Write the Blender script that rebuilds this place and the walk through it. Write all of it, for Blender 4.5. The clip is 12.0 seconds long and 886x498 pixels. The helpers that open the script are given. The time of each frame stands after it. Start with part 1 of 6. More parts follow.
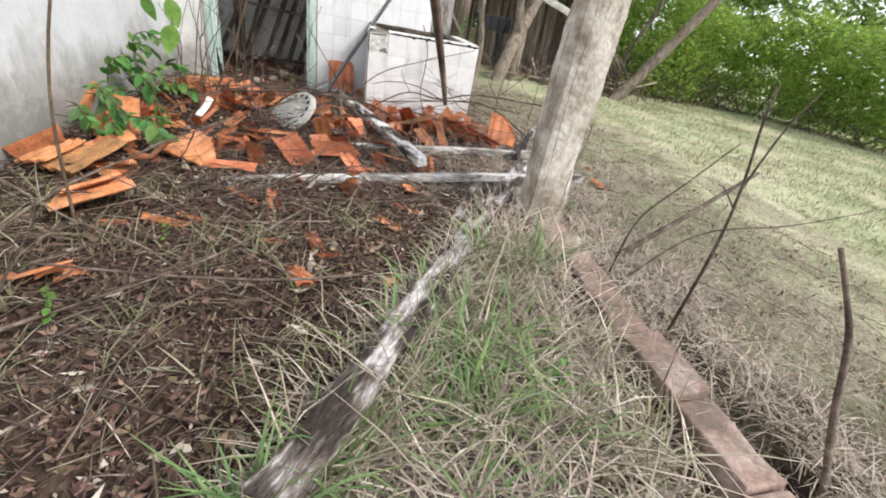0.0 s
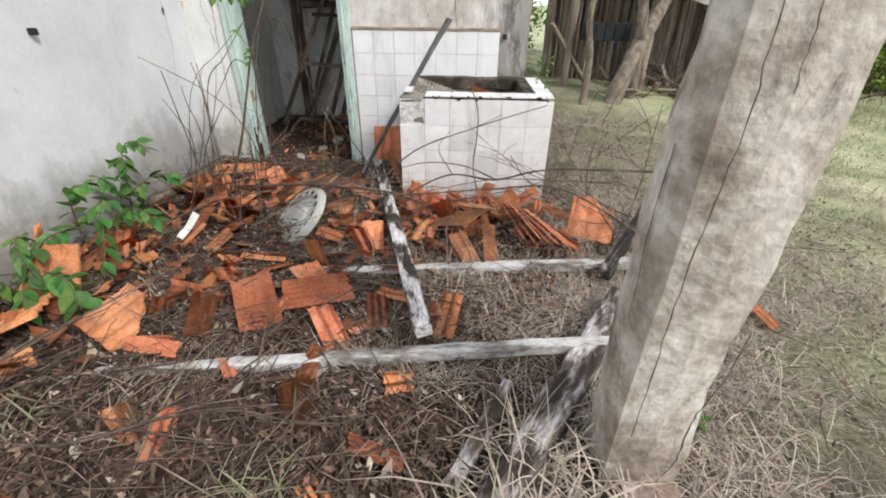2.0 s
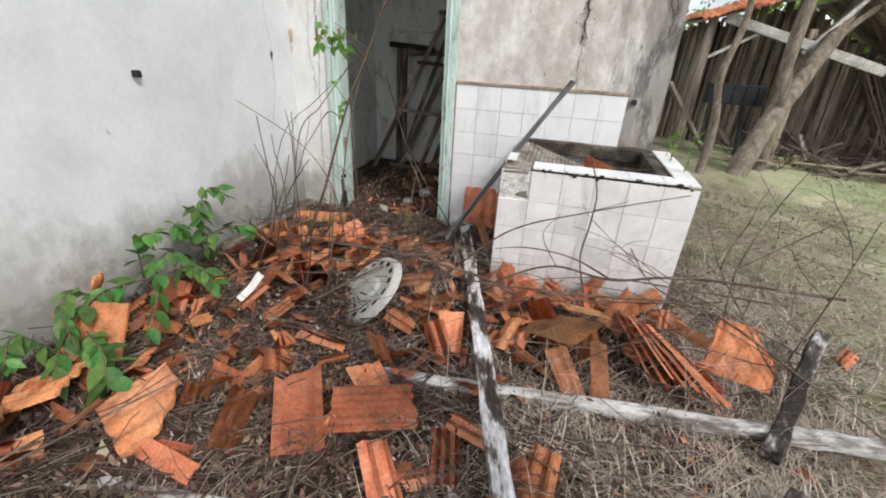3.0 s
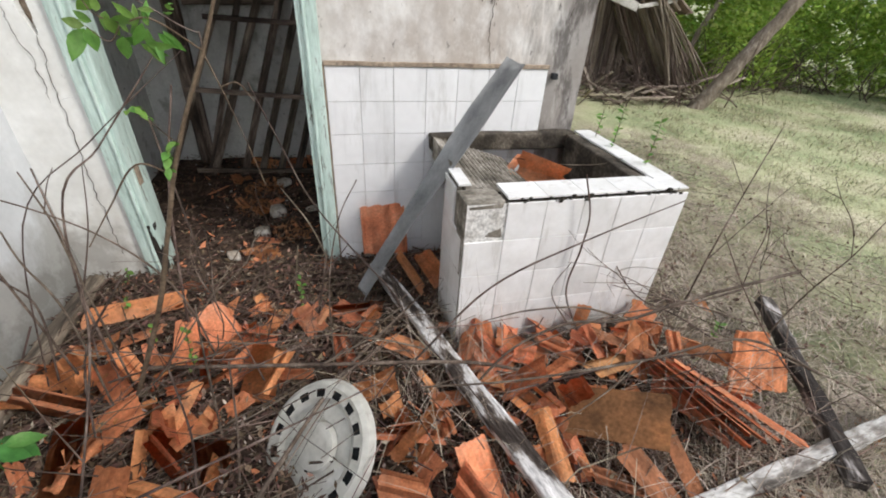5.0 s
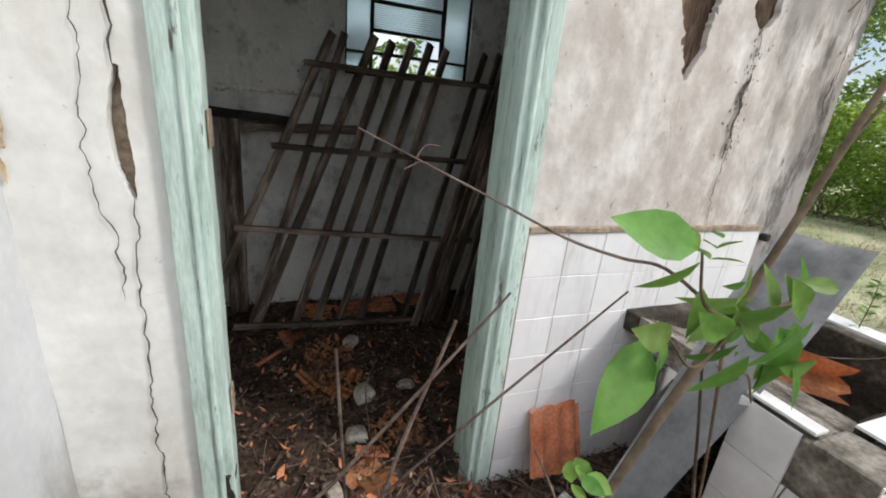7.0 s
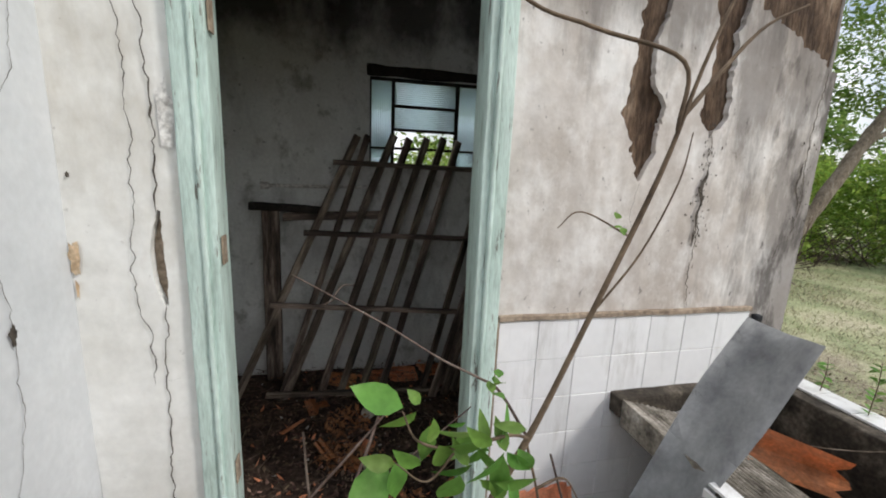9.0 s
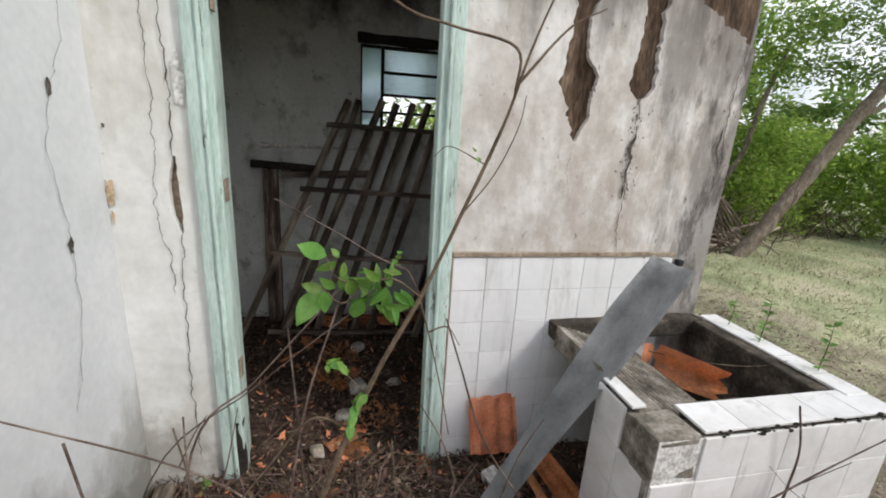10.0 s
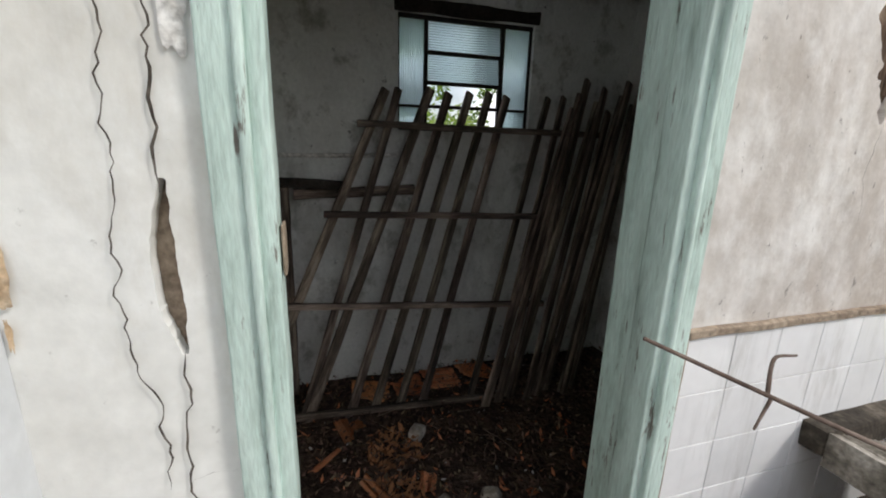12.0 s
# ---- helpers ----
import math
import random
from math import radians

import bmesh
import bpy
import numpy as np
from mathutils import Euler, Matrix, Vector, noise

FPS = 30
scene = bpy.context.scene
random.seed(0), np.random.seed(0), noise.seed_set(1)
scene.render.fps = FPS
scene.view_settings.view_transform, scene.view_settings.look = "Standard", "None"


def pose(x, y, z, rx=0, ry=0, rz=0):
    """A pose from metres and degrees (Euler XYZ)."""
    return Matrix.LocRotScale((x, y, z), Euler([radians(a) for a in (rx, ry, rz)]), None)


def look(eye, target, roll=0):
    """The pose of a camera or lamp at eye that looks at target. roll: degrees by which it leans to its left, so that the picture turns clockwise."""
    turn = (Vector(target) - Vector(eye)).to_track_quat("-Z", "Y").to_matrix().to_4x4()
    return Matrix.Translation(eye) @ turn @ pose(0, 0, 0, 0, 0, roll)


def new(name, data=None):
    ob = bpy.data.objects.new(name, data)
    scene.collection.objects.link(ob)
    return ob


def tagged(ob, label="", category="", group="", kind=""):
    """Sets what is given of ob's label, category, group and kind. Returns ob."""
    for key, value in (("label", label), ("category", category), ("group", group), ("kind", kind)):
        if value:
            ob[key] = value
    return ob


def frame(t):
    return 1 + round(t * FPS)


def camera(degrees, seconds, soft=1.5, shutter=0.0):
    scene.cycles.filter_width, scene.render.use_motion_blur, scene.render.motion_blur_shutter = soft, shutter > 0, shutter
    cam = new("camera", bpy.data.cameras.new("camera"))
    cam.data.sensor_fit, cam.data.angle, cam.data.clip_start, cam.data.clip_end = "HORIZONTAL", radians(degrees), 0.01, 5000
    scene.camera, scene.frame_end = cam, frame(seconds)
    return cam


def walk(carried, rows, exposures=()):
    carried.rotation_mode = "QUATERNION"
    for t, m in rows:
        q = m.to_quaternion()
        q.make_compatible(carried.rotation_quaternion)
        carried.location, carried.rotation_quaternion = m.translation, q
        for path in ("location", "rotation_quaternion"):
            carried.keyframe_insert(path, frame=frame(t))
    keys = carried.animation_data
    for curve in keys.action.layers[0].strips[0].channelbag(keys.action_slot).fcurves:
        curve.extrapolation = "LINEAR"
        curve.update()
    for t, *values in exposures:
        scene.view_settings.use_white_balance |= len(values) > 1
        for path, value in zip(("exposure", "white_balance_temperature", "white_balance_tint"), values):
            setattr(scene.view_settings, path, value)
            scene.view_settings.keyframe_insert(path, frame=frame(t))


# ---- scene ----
cam = camera(93.8, 12.0, soft=1.9)
PATH = [
    (0, (1.237, -4.369, 0.916), (1.732, -2.713, -0.091), 10.9),
    (0.5, (1.469, -4.049, 0.932), (1.663, -2.304, -0.025), 2.8),
    (1, (1.591, -3.714, 0.975), (1.649, -1.925, 0.083), 3.7),
    (1.5, (1.768, -3.489, 1.083), (1.648, -1.699, 0.198), 0.8),
    (2, (1.817, -3.214, 1.11), (1.719, -1.496, 0.091), 0.6),
    (2.5, (1.752, -2.944, 1.162), (1.552, -1.102, 0.407), 4.6),
    (3, (1.654, -2.749, 1.159), (1.208, -1.009, 0.281), 3.1),
    (3.2, (1.604, -2.638, 1.136), (1.173, -0.941, 0.17), 2.7),
    (4.8, (1.048, -1.98, 1.216), (1.321, -0.371, 0.06), 4.8),
    (5, (1.011, -1.937, 1.257), (1.465, -0.31, 0.185), 3.6),
    (5.5, (0.894, -1.775, 1.267), (1.407, -0.072, 0.354), 3.8),
    (6, (0.678, -1.425, 1.309), (1.199, 0.312, 0.467), 3.9),
    (6.5, (0.527, -1.2, 1.345), (1.161, 0.529, 0.565), 6.3),
    (7, (0.316, -1.027, 1.277), (1.01, 0.735, 0.636), 5.6),
    (7.5, (0.298, -1.009, 1.363), (1.009, 0.794, 0.872), 3.6),
    (7.7, (0.295, -1.018, 1.391), (0.953, 0.817, 0.943), 1.6),
    (9.3, (0.57, -1.342, 1.448), (1.007, 0.569, 1.053), 2.9),
    (9.5, (0.602, -1.434, 1.441), (1.081, 0.457, 1.001), 3.4),
    (10, (0.595, -1.556, 1.422), (1.016, 0.324, 0.887), 3.5),
    (10.5, (0.477, -1.324, 1.388), (0.685, 0.609, 0.918), 0.7),
    (11, (0.375, -1.067, 1.371), (0.481, 0.84, 0.777), 1.6),
    (11.5, (0.344, -0.97, 1.389), (0.459, 0.953, 0.85), 1.6),
    (12, (0.215, -0.657, 1.356), (0.783, 1.195, 0.859), 1.6),
]
walk(cam, [(t, look(eye, target, roll)) for t, eye, target, roll in PATH], [(0.0, 0.35), (1.0, 0.25), (1.5, 0.17), (2.5, 0.05), (5.0, 0.05), (7.5, 0.0), (9.3, -0.18), (10.5, -0.12), (12.0, -0.1)])

# ---- world and sun ----
world = bpy.data.worlds.new("sky")
scene.world = world
world.use_nodes = True
wn, wl = world.node_tree.nodes, world.node_tree.links
sky = wn.new("ShaderNodeTexSky")
sky.sky_type = "NISHITA"
sky.sun_disc = False
sky.sun_elevation, sky.sun_rotation = radians(43), radians(127)
sky.air_density, sky.dust_density = 1.0, 2.0
wtc = wn.new("ShaderNodeTexCoord")
wno = wn.new("ShaderNodeTexNoise")
wno.inputs["Scale"].default_value, wno.inputs["Detail"].default_value = 3.0, 7.0
wra = wn.new("ShaderNodeValToRGB")
wra.color_ramp.elements[0].position, wra.color_ramp.elements[1].position = 0.36, 0.56
wmx = wn.new("ShaderNodeMixRGB")
wmx.inputs[2].default_value = (9.5, 9.6, 10.0, 1)
wl.new(wtc.outputs["Generated"], wno.inputs["Vector"])
wl.new(wno.outputs["Fac"], wra.inputs["Fac"])
wl.new(wra.outputs["Color"], wmx.inputs[0])
wl.new(sky.outputs["Color"], wmx.inputs[1])
wl.new(wmx.outputs["Color"], wn["Background"].inputs["Color"])
wn["Background"].inputs["Strength"].default_value = 0.15
sun = new("sun", bpy.data.lights.new("sun", "SUN"))
sun.data.energy, sun.data.angle, sun.data.color = 2.3, radians(10), (1.0, 0.96, 0.9)
sun.matrix_world = look((5.6, -4.2, 6.6), (0, 0, 0))

# ---- materials ----
MATS = {}


def mat(name, cols, scale=6.0, rough=0.85, bump=0.3, bscale=60.0, metal=0.0, rand=0.0, stretch=(1, 1, 1),
        island=0.0, spec=0.3, fine=0.35, dist=0.004, through_light=0.0):
    """A noisy surface. cols: (position, (r, g, b)) along the large noise; fine: depth of the small grain."""
    m = bpy.data.materials.new(name)
    m.use_nodes = True
    n, l = m.node_tree.nodes, m.node_tree.links
    b = n["Principled BSDF"]
    tc, mp = n.new("ShaderNodeTexCoord"), n.new("ShaderNodeMapping")
    mp.inputs["Scale"].default_value = stretch
    l.new(tc.outputs["Object"], mp.inputs["Vector"])
    if rand or island:
        oi = n.new("ShaderNodeObjectInfo") if rand else n.new("ShaderNodeNewGeometry")
        out = oi.outputs["Random"] if rand else oi.outputs["Random Per Island"]
        mu = n.new("ShaderNodeMath")
        mu.operation = "MULTIPLY"
        mu.inputs[1].default_value = 37.0
        l.new(out, mu.inputs[0])
        l.new(mu.outputs[0], mp.inputs["Location"])
    big, small = n.new("ShaderNodeTexNoise"), n.new("ShaderNodeTexNoise")
    big.inputs["Scale"].default_value, big.inputs["Detail"].default_value, big.inputs["Roughness"].default_value = scale, 7.0, 0.62
    small.inputs["Scale"].default_value, small.inputs["Detail"].default_value = bscale, 5.0
    for t in (big, small):
        l.new(mp.outputs["Vector"], t.inputs["Vector"])
    ramp = n.new("ShaderNodeValToRGB")
    el = ramp.color_ramp.elements
    while len(el) < len(cols):
        el.new(0.5)
    for e, (p, c) in zip(el, cols):
        e.position, e.color = p, (*c, 1)
    l.new(big.outputs["Fac"], ramp.inputs["Fac"])
    mr = n.new("ShaderNodeMapRange")
    mr.inputs["From Min"].default_value, mr.inputs["From Max"].default_value = 0.3, 0.7
    mr.inputs["To Min"].default_value, mr.inputs["To Max"].default_value = 1.0 - fine, 1.0 + fine
    l.new(small.outputs["Fac"], mr.inputs["Value"])
    mul = n.new("ShaderNodeVectorMath")
    mul.operation = "SCALE"
    l.new(ramp.outputs["Color"], mul.inputs[0])
    l.new(mr.outputs["Result"], mul.inputs["Scale"])
    col = mul.outputs[0]
    if rand or island:
        amount = rand or island
        hs = n.new("ShaderNodeHueSaturation")
        for key, lo, hi in (("Hue", 0.5 - 0.035 * amount, 0.5 + 0.035 * amount), ("Value", 1 - 0.55 * amount, 1 + 0.45 * amount)):
            r = n.new("ShaderNodeMapRange")
            r.inputs["To Min"].default_value, r.inputs["To Max"].default_value = lo, hi
            if key == "Hue":
                fr = n.new("ShaderNodeMath")
                fr.operation = "FRACT"
                l.new(mu.outputs[0], fr.inputs[0])
                l.new(fr.outputs[0], r.inputs["Value"])
            else:
                l.new(out, r.inputs["Value"])
            l.new(r.outputs["Result"], hs.inputs[key])
        l.new(col, hs.inputs["Color"])
        col = hs.outputs["Color"]
    l.new(col, b.inputs["Base Color"])
    b.inputs["Roughness"].default_value, b.inputs["Metallic"].default_value = rough, metal
    b.inputs["Specular IOR Level"].default_value = spec
    if bump:
        bp = n.new("ShaderNodeBump")
        bp.inputs["Strength"].default_value, bp.inputs["Distance"].default_value = bump, dist
        l.new(small.outputs["Fac"], bp.inputs["Height"])
        l.new(bp.outputs["Normal"], b.inputs["Normal"])
    if through_light:
        tr, mix, om = n.new("ShaderNodeBsdfTranslucent"), n.new("ShaderNodeMixShader"), n["Material Output"]
        l.new(col, tr.inputs["Color"])
        mix.inputs[0].default_value = through_light
        l.new(b.outputs[0], mix.inputs[1])
        l.new(tr.outputs[0], mix.inputs[2])
        l.new(mix.outputs[0], om.inputs["Surface"])
    MATS[name] = m
    return m


def stain(m, colour, scale, lo, hi, stretch=(1, 1, 1), low=None, amount=0.8, axis="Z"):
    """Lays blotches of a stain over a material. low: (z where it is full, z where it ends) for splashes of mud and mould."""
    n, l = m.node_tree.nodes, m.node_tree.links
    b = n["Principled BSDF"]
    src = b.inputs["Base Color"].links[0].from_socket
    tc, mp, no = n.new("ShaderNodeNewGeometry"), n.new("ShaderNodeMapping"), n.new("ShaderNodeTexNoise")
    mp.inputs["Scale"].default_value = stretch
    mp.inputs["Location"].default_value = (scale, 3.1, 1.7)
    no.inputs["Scale"].default_value, no.inputs["Detail"].default_value, no.inputs["Roughness"].default_value = scale, 8.0, 0.68
    l.new(tc.outputs["Position"], mp.inputs["Vector"])
    l.new(mp.outputs["Vector"], no.inputs["Vector"])
    val = no.outputs["Fac"]
    if low:
        sx, mr, ad = n.new("ShaderNodeSeparateXYZ"), n.new("ShaderNodeMapRange"), n.new("ShaderNodeMath")
        l.new(tc.outputs["Position"], sx.inputs[0])
        l.new(sx.outputs[axis], mr.inputs["Value"])
        mr.inputs["From Min"].default_value, mr.inputs["From Max"].default_value = low
        mr.inputs["To Min"].default_value, mr.inputs["To Max"].default_value = 0.22, -0.35
        l.new(val, ad.inputs[0])
        l.new(mr.outputs["Result"], ad.inputs[1])
        val = ad.outputs[0]
    rg = n.new("ShaderNodeMapRange")
    rg.inputs["From Min"].default_value, rg.inputs["From Max"].default_value = lo, hi
    rg.inputs["To Max"].default_value = amount
    l.new(val, rg.inputs["Value"])
    mx = n.new("ShaderNodeMixRGB")
    mx.inputs[2].default_value = (*colour, 1)
    l.new(rg.outputs["Result"], mx.inputs[0])
    l.new(src, mx.inputs[1])
    l.new(mx.outputs[0], b.inputs["Base Color"])
    return m


M_WHITE = mat("whitewash", [(0.32, (0.58, 0.6, 0.615)), (0.5, (0.65, 0.67, 0.69)), (0.66, (0.7, 0.715, 0.73))], 2.4, 0.9, 0.3, 40, fine=0.04, dist=0.003)
stain(M_WHITE, (0.46, 0.475, 0.485), 2.0, 0.5, 0.68, (1, 1, 0.6), amount=0.5)
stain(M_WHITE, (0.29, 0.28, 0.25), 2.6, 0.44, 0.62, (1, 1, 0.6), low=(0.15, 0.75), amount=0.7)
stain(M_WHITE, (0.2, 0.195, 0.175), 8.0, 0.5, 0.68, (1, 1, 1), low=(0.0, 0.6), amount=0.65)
M_PLASTER = mat("weathered plaster", [(0.32, (0.5, 0.455, 0.41)), (0.46, (0.63, 0.59, 0.55)), (0.56, (0.72, 0.69, 0.66)), (0.68, (0.81, 0.8, 0.78))], 3.2, 0.92, 0.5, 38, fine=0.06, dist=0.003)
stain(M_PLASTER, (0.36, 0.3, 0.255), 2.1, 0.46, 0.62, (1.2, 1, 0.7), amount=0.65)
stain(M_PLASTER, (0.84, 0.83, 0.81), 5.5, 0.5, 0.62, (1, 1, 0.7), amount=0.55)
stain(M_PLASTER, (0.82, 0.815, 0.8), 1.6, 0.44, 0.6, (1.3, 1, 0.6), low=(1.1, 1.7), amount=0.2, axis="X")
stain(M_PLASTER, (0.4, 0.35, 0.305), 8.0, 0.5, 0.66, (1, 1, 0.8), amount=0.5)
stain(M_PLASTER, (0.22, 0.2, 0.185), 4.2, 0.5, 0.63, (1.4, 1, 0.3), low=(2.3, 1.0), amount=0.75, axis="X")
stain(M_PLASTER, (0.08, 0.07, 0.064), 9.0, 0.54, 0.66, (1.3, 1, 0.45), low=(2.5, 1.1), amount=0.75, axis="X")
stain(M_PLASTER, (0.13, 0.115, 0.105), 3.4, 0.5, 0.7, (1.5, 1, 0.25), low=(2.15, 1.3), amount=0.7)
stain(M_PLASTER, (0.055, 0.047, 0.042), 30.0, 0.62, 0.68, (1, 1, 0.6), amount=0.7)
M_CREAM = mat("cream plaster", [(0.32, (0.66, 0.655, 0.625)), (0.5, (0.75, 0.75, 0.725)), (0.66, (0.82, 0.825, 0.81))], 3.0, 0.9, 0.25, 40, fine=0.04, dist=0.003)
stain(M_CREAM, (0.46, 0.42, 0.35), 3.6, 0.5, 0.7, (1, 1, 0.45), amount=0.55)
stain(M_CREAM, (0.3, 0.28, 0.25), 6.0, 0.5, 0.7, (1, 1, 1), low=(0.1, 0.6), amount=0.65)
stain(M_CREAM, (0.2, 0.18, 0.16), 34.0, 0.66, 0.74, amount=0.5)
M_ROOM = mat("sooty room plaster", [(0.3, (0.58, 0.58, 0.55)), (0.5, (0.72, 0.73, 0.7)), (0.7, (0.79, 0.8, 0.78))], 2.2, 0.92, 0.3, 50, fine=0.07)
stain(M_ROOM, (0.09, 0.085, 0.075), 2.6, 0.54, 0.8, (1, 1, 0.4), amount=0.7)
stain(M_ROOM, (0.17, 0.17, 0.13), 8.0, 0.54, 0.68, (1, 1, 0.8), amount=0.6)
stain(M_ROOM, (0.03, 0.028, 0.025), 22.0, 0.64, 0.7, amount=0.7)
stain(M_ROOM, (0.04, 0.037, 0.033), 3.0, 0.5, 0.75, (1, 1, 0.6), low=(2.3, 1.8), amount=0.8)
M_CORE = mat("crumbling mud brick", [(0.3, (0.035, 0.022, 0.015)), (0.46, (0.085, 0.055, 0.036)), (0.58, (0.16, 0.11, 0.075)), (0.75, (0.3, 0.235, 0.18))], 9, 0.95, 0.9, 50, fine=0.4, dist=0.01, stretch=(1.6, 1, 0.5))
M_MINT = mat("flaking mint paint", [(0.28, (0.3, 0.38, 0.34)), (0.45, (0.5, 0.63, 0.58)), (0.6, (0.58, 0.71, 0.66))], 9, 0.6, 0.5, 60, stretch=(3, 3, 0.5), fine=0.1)
stain(M_MINT, (0.36, 0.42, 0.39), 6, 0.5, 0.7, (2, 2, 0.25), amount=0.5)
stain(M_MINT, (0.13, 0.105, 0.085), 20, 0.595, 0.65, (2, 2, 0.3), amount=0.9)
M_TILE = mat("white glazed tile", [(0.3, (0.8, 0.805, 0.815)), (0.6, (0.87, 0.875, 0.885))], 5, 0.28, 0.05, 30, rand=0.09, spec=0.5, fine=0.02)
stain(M_TILE, (0.4, 0.38, 0.34), 9, 0.57, 0.78, (1.6, 1.6, 0.3), amount=0.6)
stain(M_TILE, (0.3, 0.29, 0.26), 16, 0.54, 0.7, (1.0, 1.0, 0.14), amount=0.18)
M_TANK = mat("stained white tank tile", [(0.3, (0.64, 0.635, 0.62)), (0.5, (0.76, 0.755, 0.75)), (0.66, (0.84, 0.84, 0.845))], 6, 0.35, 0.08, 30, rand=0.1, spec=0.45, fine=0.03)
stain(M_TANK, (0.36, 0.33, 0.29), 9, 0.55, 0.74, (1.6, 1.6, 0.3), amount=0.65)
stain(M_TANK, (0.2, 0.18, 0.15), 7, 0.56, 0.7, low=(0.0, 0.3), amount=0.6)
M_GROUT = mat("dirty grout", [(0.32, (0.42, 0.4, 0.37)), (0.5, (0.62, 0.61, 0.59)), (0.65, (0.72, 0.71, 0.69))], 20, 0.95, 0.4, 90)
M_CONCRETE = mat("mossy concrete", [(0.3, (0.07, 0.062, 0.05)), (0.48, (0.2, 0.18, 0.15)), (0.68, (0.4, 0.37, 0.33))], 11, 0.95, 0.8, 80, fine=0.3)
M_POST = mat("weathered concrete post", [(0.32, (0.2, 0.165, 0.13)), (0.44, (0.37, 0.32, 0.265)), (0.56, (0.56, 0.515, 0.455)), (0.75, (0.72, 0.69, 0.64))], 6, 0.92, 0.8, 40, fine=0.16, dist=0.01)
stain(M_POST, (0.13, 0.11, 0.09), 13, 0.56, 0.68, (1, 1, 0.5), amount=0.7)
M_TRIM = mat("cracked brown cement trim", [(0.3, (0.2, 0.15, 0.11)), (0.6, (0.36, 0.29, 0.22))], 14, 0.95, 0.6, 70)
M_CLAY = mat("broken clay roof tile", [(0.28, (0.34, 0.13, 0.062)), (0.46, (0.6, 0.225, 0.1)), (0.62, (0.75, 0.305, 0.145)), (0.78, (0.79, 0.39, 0.22))], 7, 0.9, 0.5, 90, rand=0.3, fine=0.22)
stain(M_CLAY, (0.13, 0.075, 0.05), 7.0, 0.54, 0.7, amount=0.7)
stain(M_CLAY, (0.62, 0.36, 0.235), 4.0, 0.5, 0.68, amount=0.5)
M_OCHRE = mat("lichened ochre roof tile", [(0.3, (0.18, 0.09, 0.045)), (0.5, (0.38, 0.18, 0.085)), (0.7, (0.58, 0.26, 0.115))], 8, 0.92, 0.5, 90, rand=0.4, fine=0.25)
M_BASIN = mat("black mossy basin", [(0.3, (0.018, 0.015, 0.012)), (0.5, (0.055, 0.046, 0.036)), (0.7, (0.17, 0.145, 0.115))], 9, 0.95, 0.8, 70, fine=0.35)
M_FRESH = mat("fresh grass", [(0.35, (0.13, 0.23, 0.08)), (0.6, (0.24, 0.34, 0.14))], 3.0, 0.6, 0.0, 30, island=0.6, fine=0.1, through_light=0.3)
M_MOSS = mat("black moss", [(0.3, (0.012, 0.012, 0.009)), (0.7, (0.045, 0.04, 0.03))], 30, 0.95, 0.5, 90)
M_BRICK = mat("dusty red kerb", [(0.3, (0.16, 0.105, 0.085)), (0.48, (0.32, 0.215, 0.18)), (0.66, (0.46, 0.36, 0.32))], 7, 0.95, 0.7, 70, rand=0.25, fine=0.25)
stain(M_BRICK, (0.13, 0.1, 0.078), 5.0, 0.43, 0.6, amount=0.85)
M_WOODW = mat("flaking white painted timber", [(0.36, (0.07, 0.06, 0.052)), (0.46, (0.24, 0.22, 0.2)), (0.53, (0.5, 0.49, 0.47)), (0.72, (0.69, 0.68, 0.67))], 9, 0.85, 0.7, 70, stretch=(0.5, 1.5, 1.5), rand=0.05, fine=0.25, dist=0.006)
M_CHAR = mat("charred timber with paint scraps", [(0.42, (0.04, 0.03, 0.025)), (0.5, (0.14, 0.115, 0.1)), (0.555, (0.4, 0.37, 0.36)), (0.67, (0.66, 0.62, 0.63))], 9, 0.9, 0.9, 55, stretch=(0.5, 1.7, 1.7), rand=0.05, fine=0.4, dist=0.012)
M_PAINT = mat("cracked white paint on charred timber", [(0.4, (0.04, 0.03, 0.025)), (0.46, (0.14, 0.115, 0.1)), (0.5, (0.48, 0.46, 0.45)), (0.62, (0.7, 0.68, 0.68))], 9, 0.9, 0.9, 55, stretch=(0.5, 1.7, 1.7), rand=0.05, fine=0.4, dist=0.012)
M_SOOTY = mat("black timber with few paint scraps", [(0.46, (0.025, 0.02, 0.018)), (0.56, (0.08, 0.068, 0.06)), (0.62, (0.3, 0.28, 0.27)), (0.72, (0.55, 0.52, 0.52))], 9, 0.9, 0.9, 55, stretch=(0.5, 1.7, 1.7), fine=0.4, dist=0.012)
M_SLAT = mat("dark weathered wood", [(0.34, (0.035, 0.028, 0.023)), (0.48, (0.11, 0.085, 0.068)), (0.6, (0.27, 0.215, 0.17)), (0.72, (0.4, 0.34, 0.28))], 7, 0.85, 0.5, 60, stretch=(0.4, 3, 3), rand=0.5, fine=0.3)
M_BOARD = mat("grey brown weathered board", [(0.3, (0.11, 0.085, 0.065)), (0.5, (0.25, 0.2, 0.155)), (0.7, (0.43, 0.37, 0.31))], 5, 0.9, 0.6, 50, stretch=(0.4, 4, 4), rand=0.8, fine=0.3)
M_PALE = mat("pale peeling plank", [(0.3, (0.35, 0.32, 0.28)), (0.6, (0.62, 0.6, 0.57))], 8, 0.85, 0.4, 60, rand=0.3)
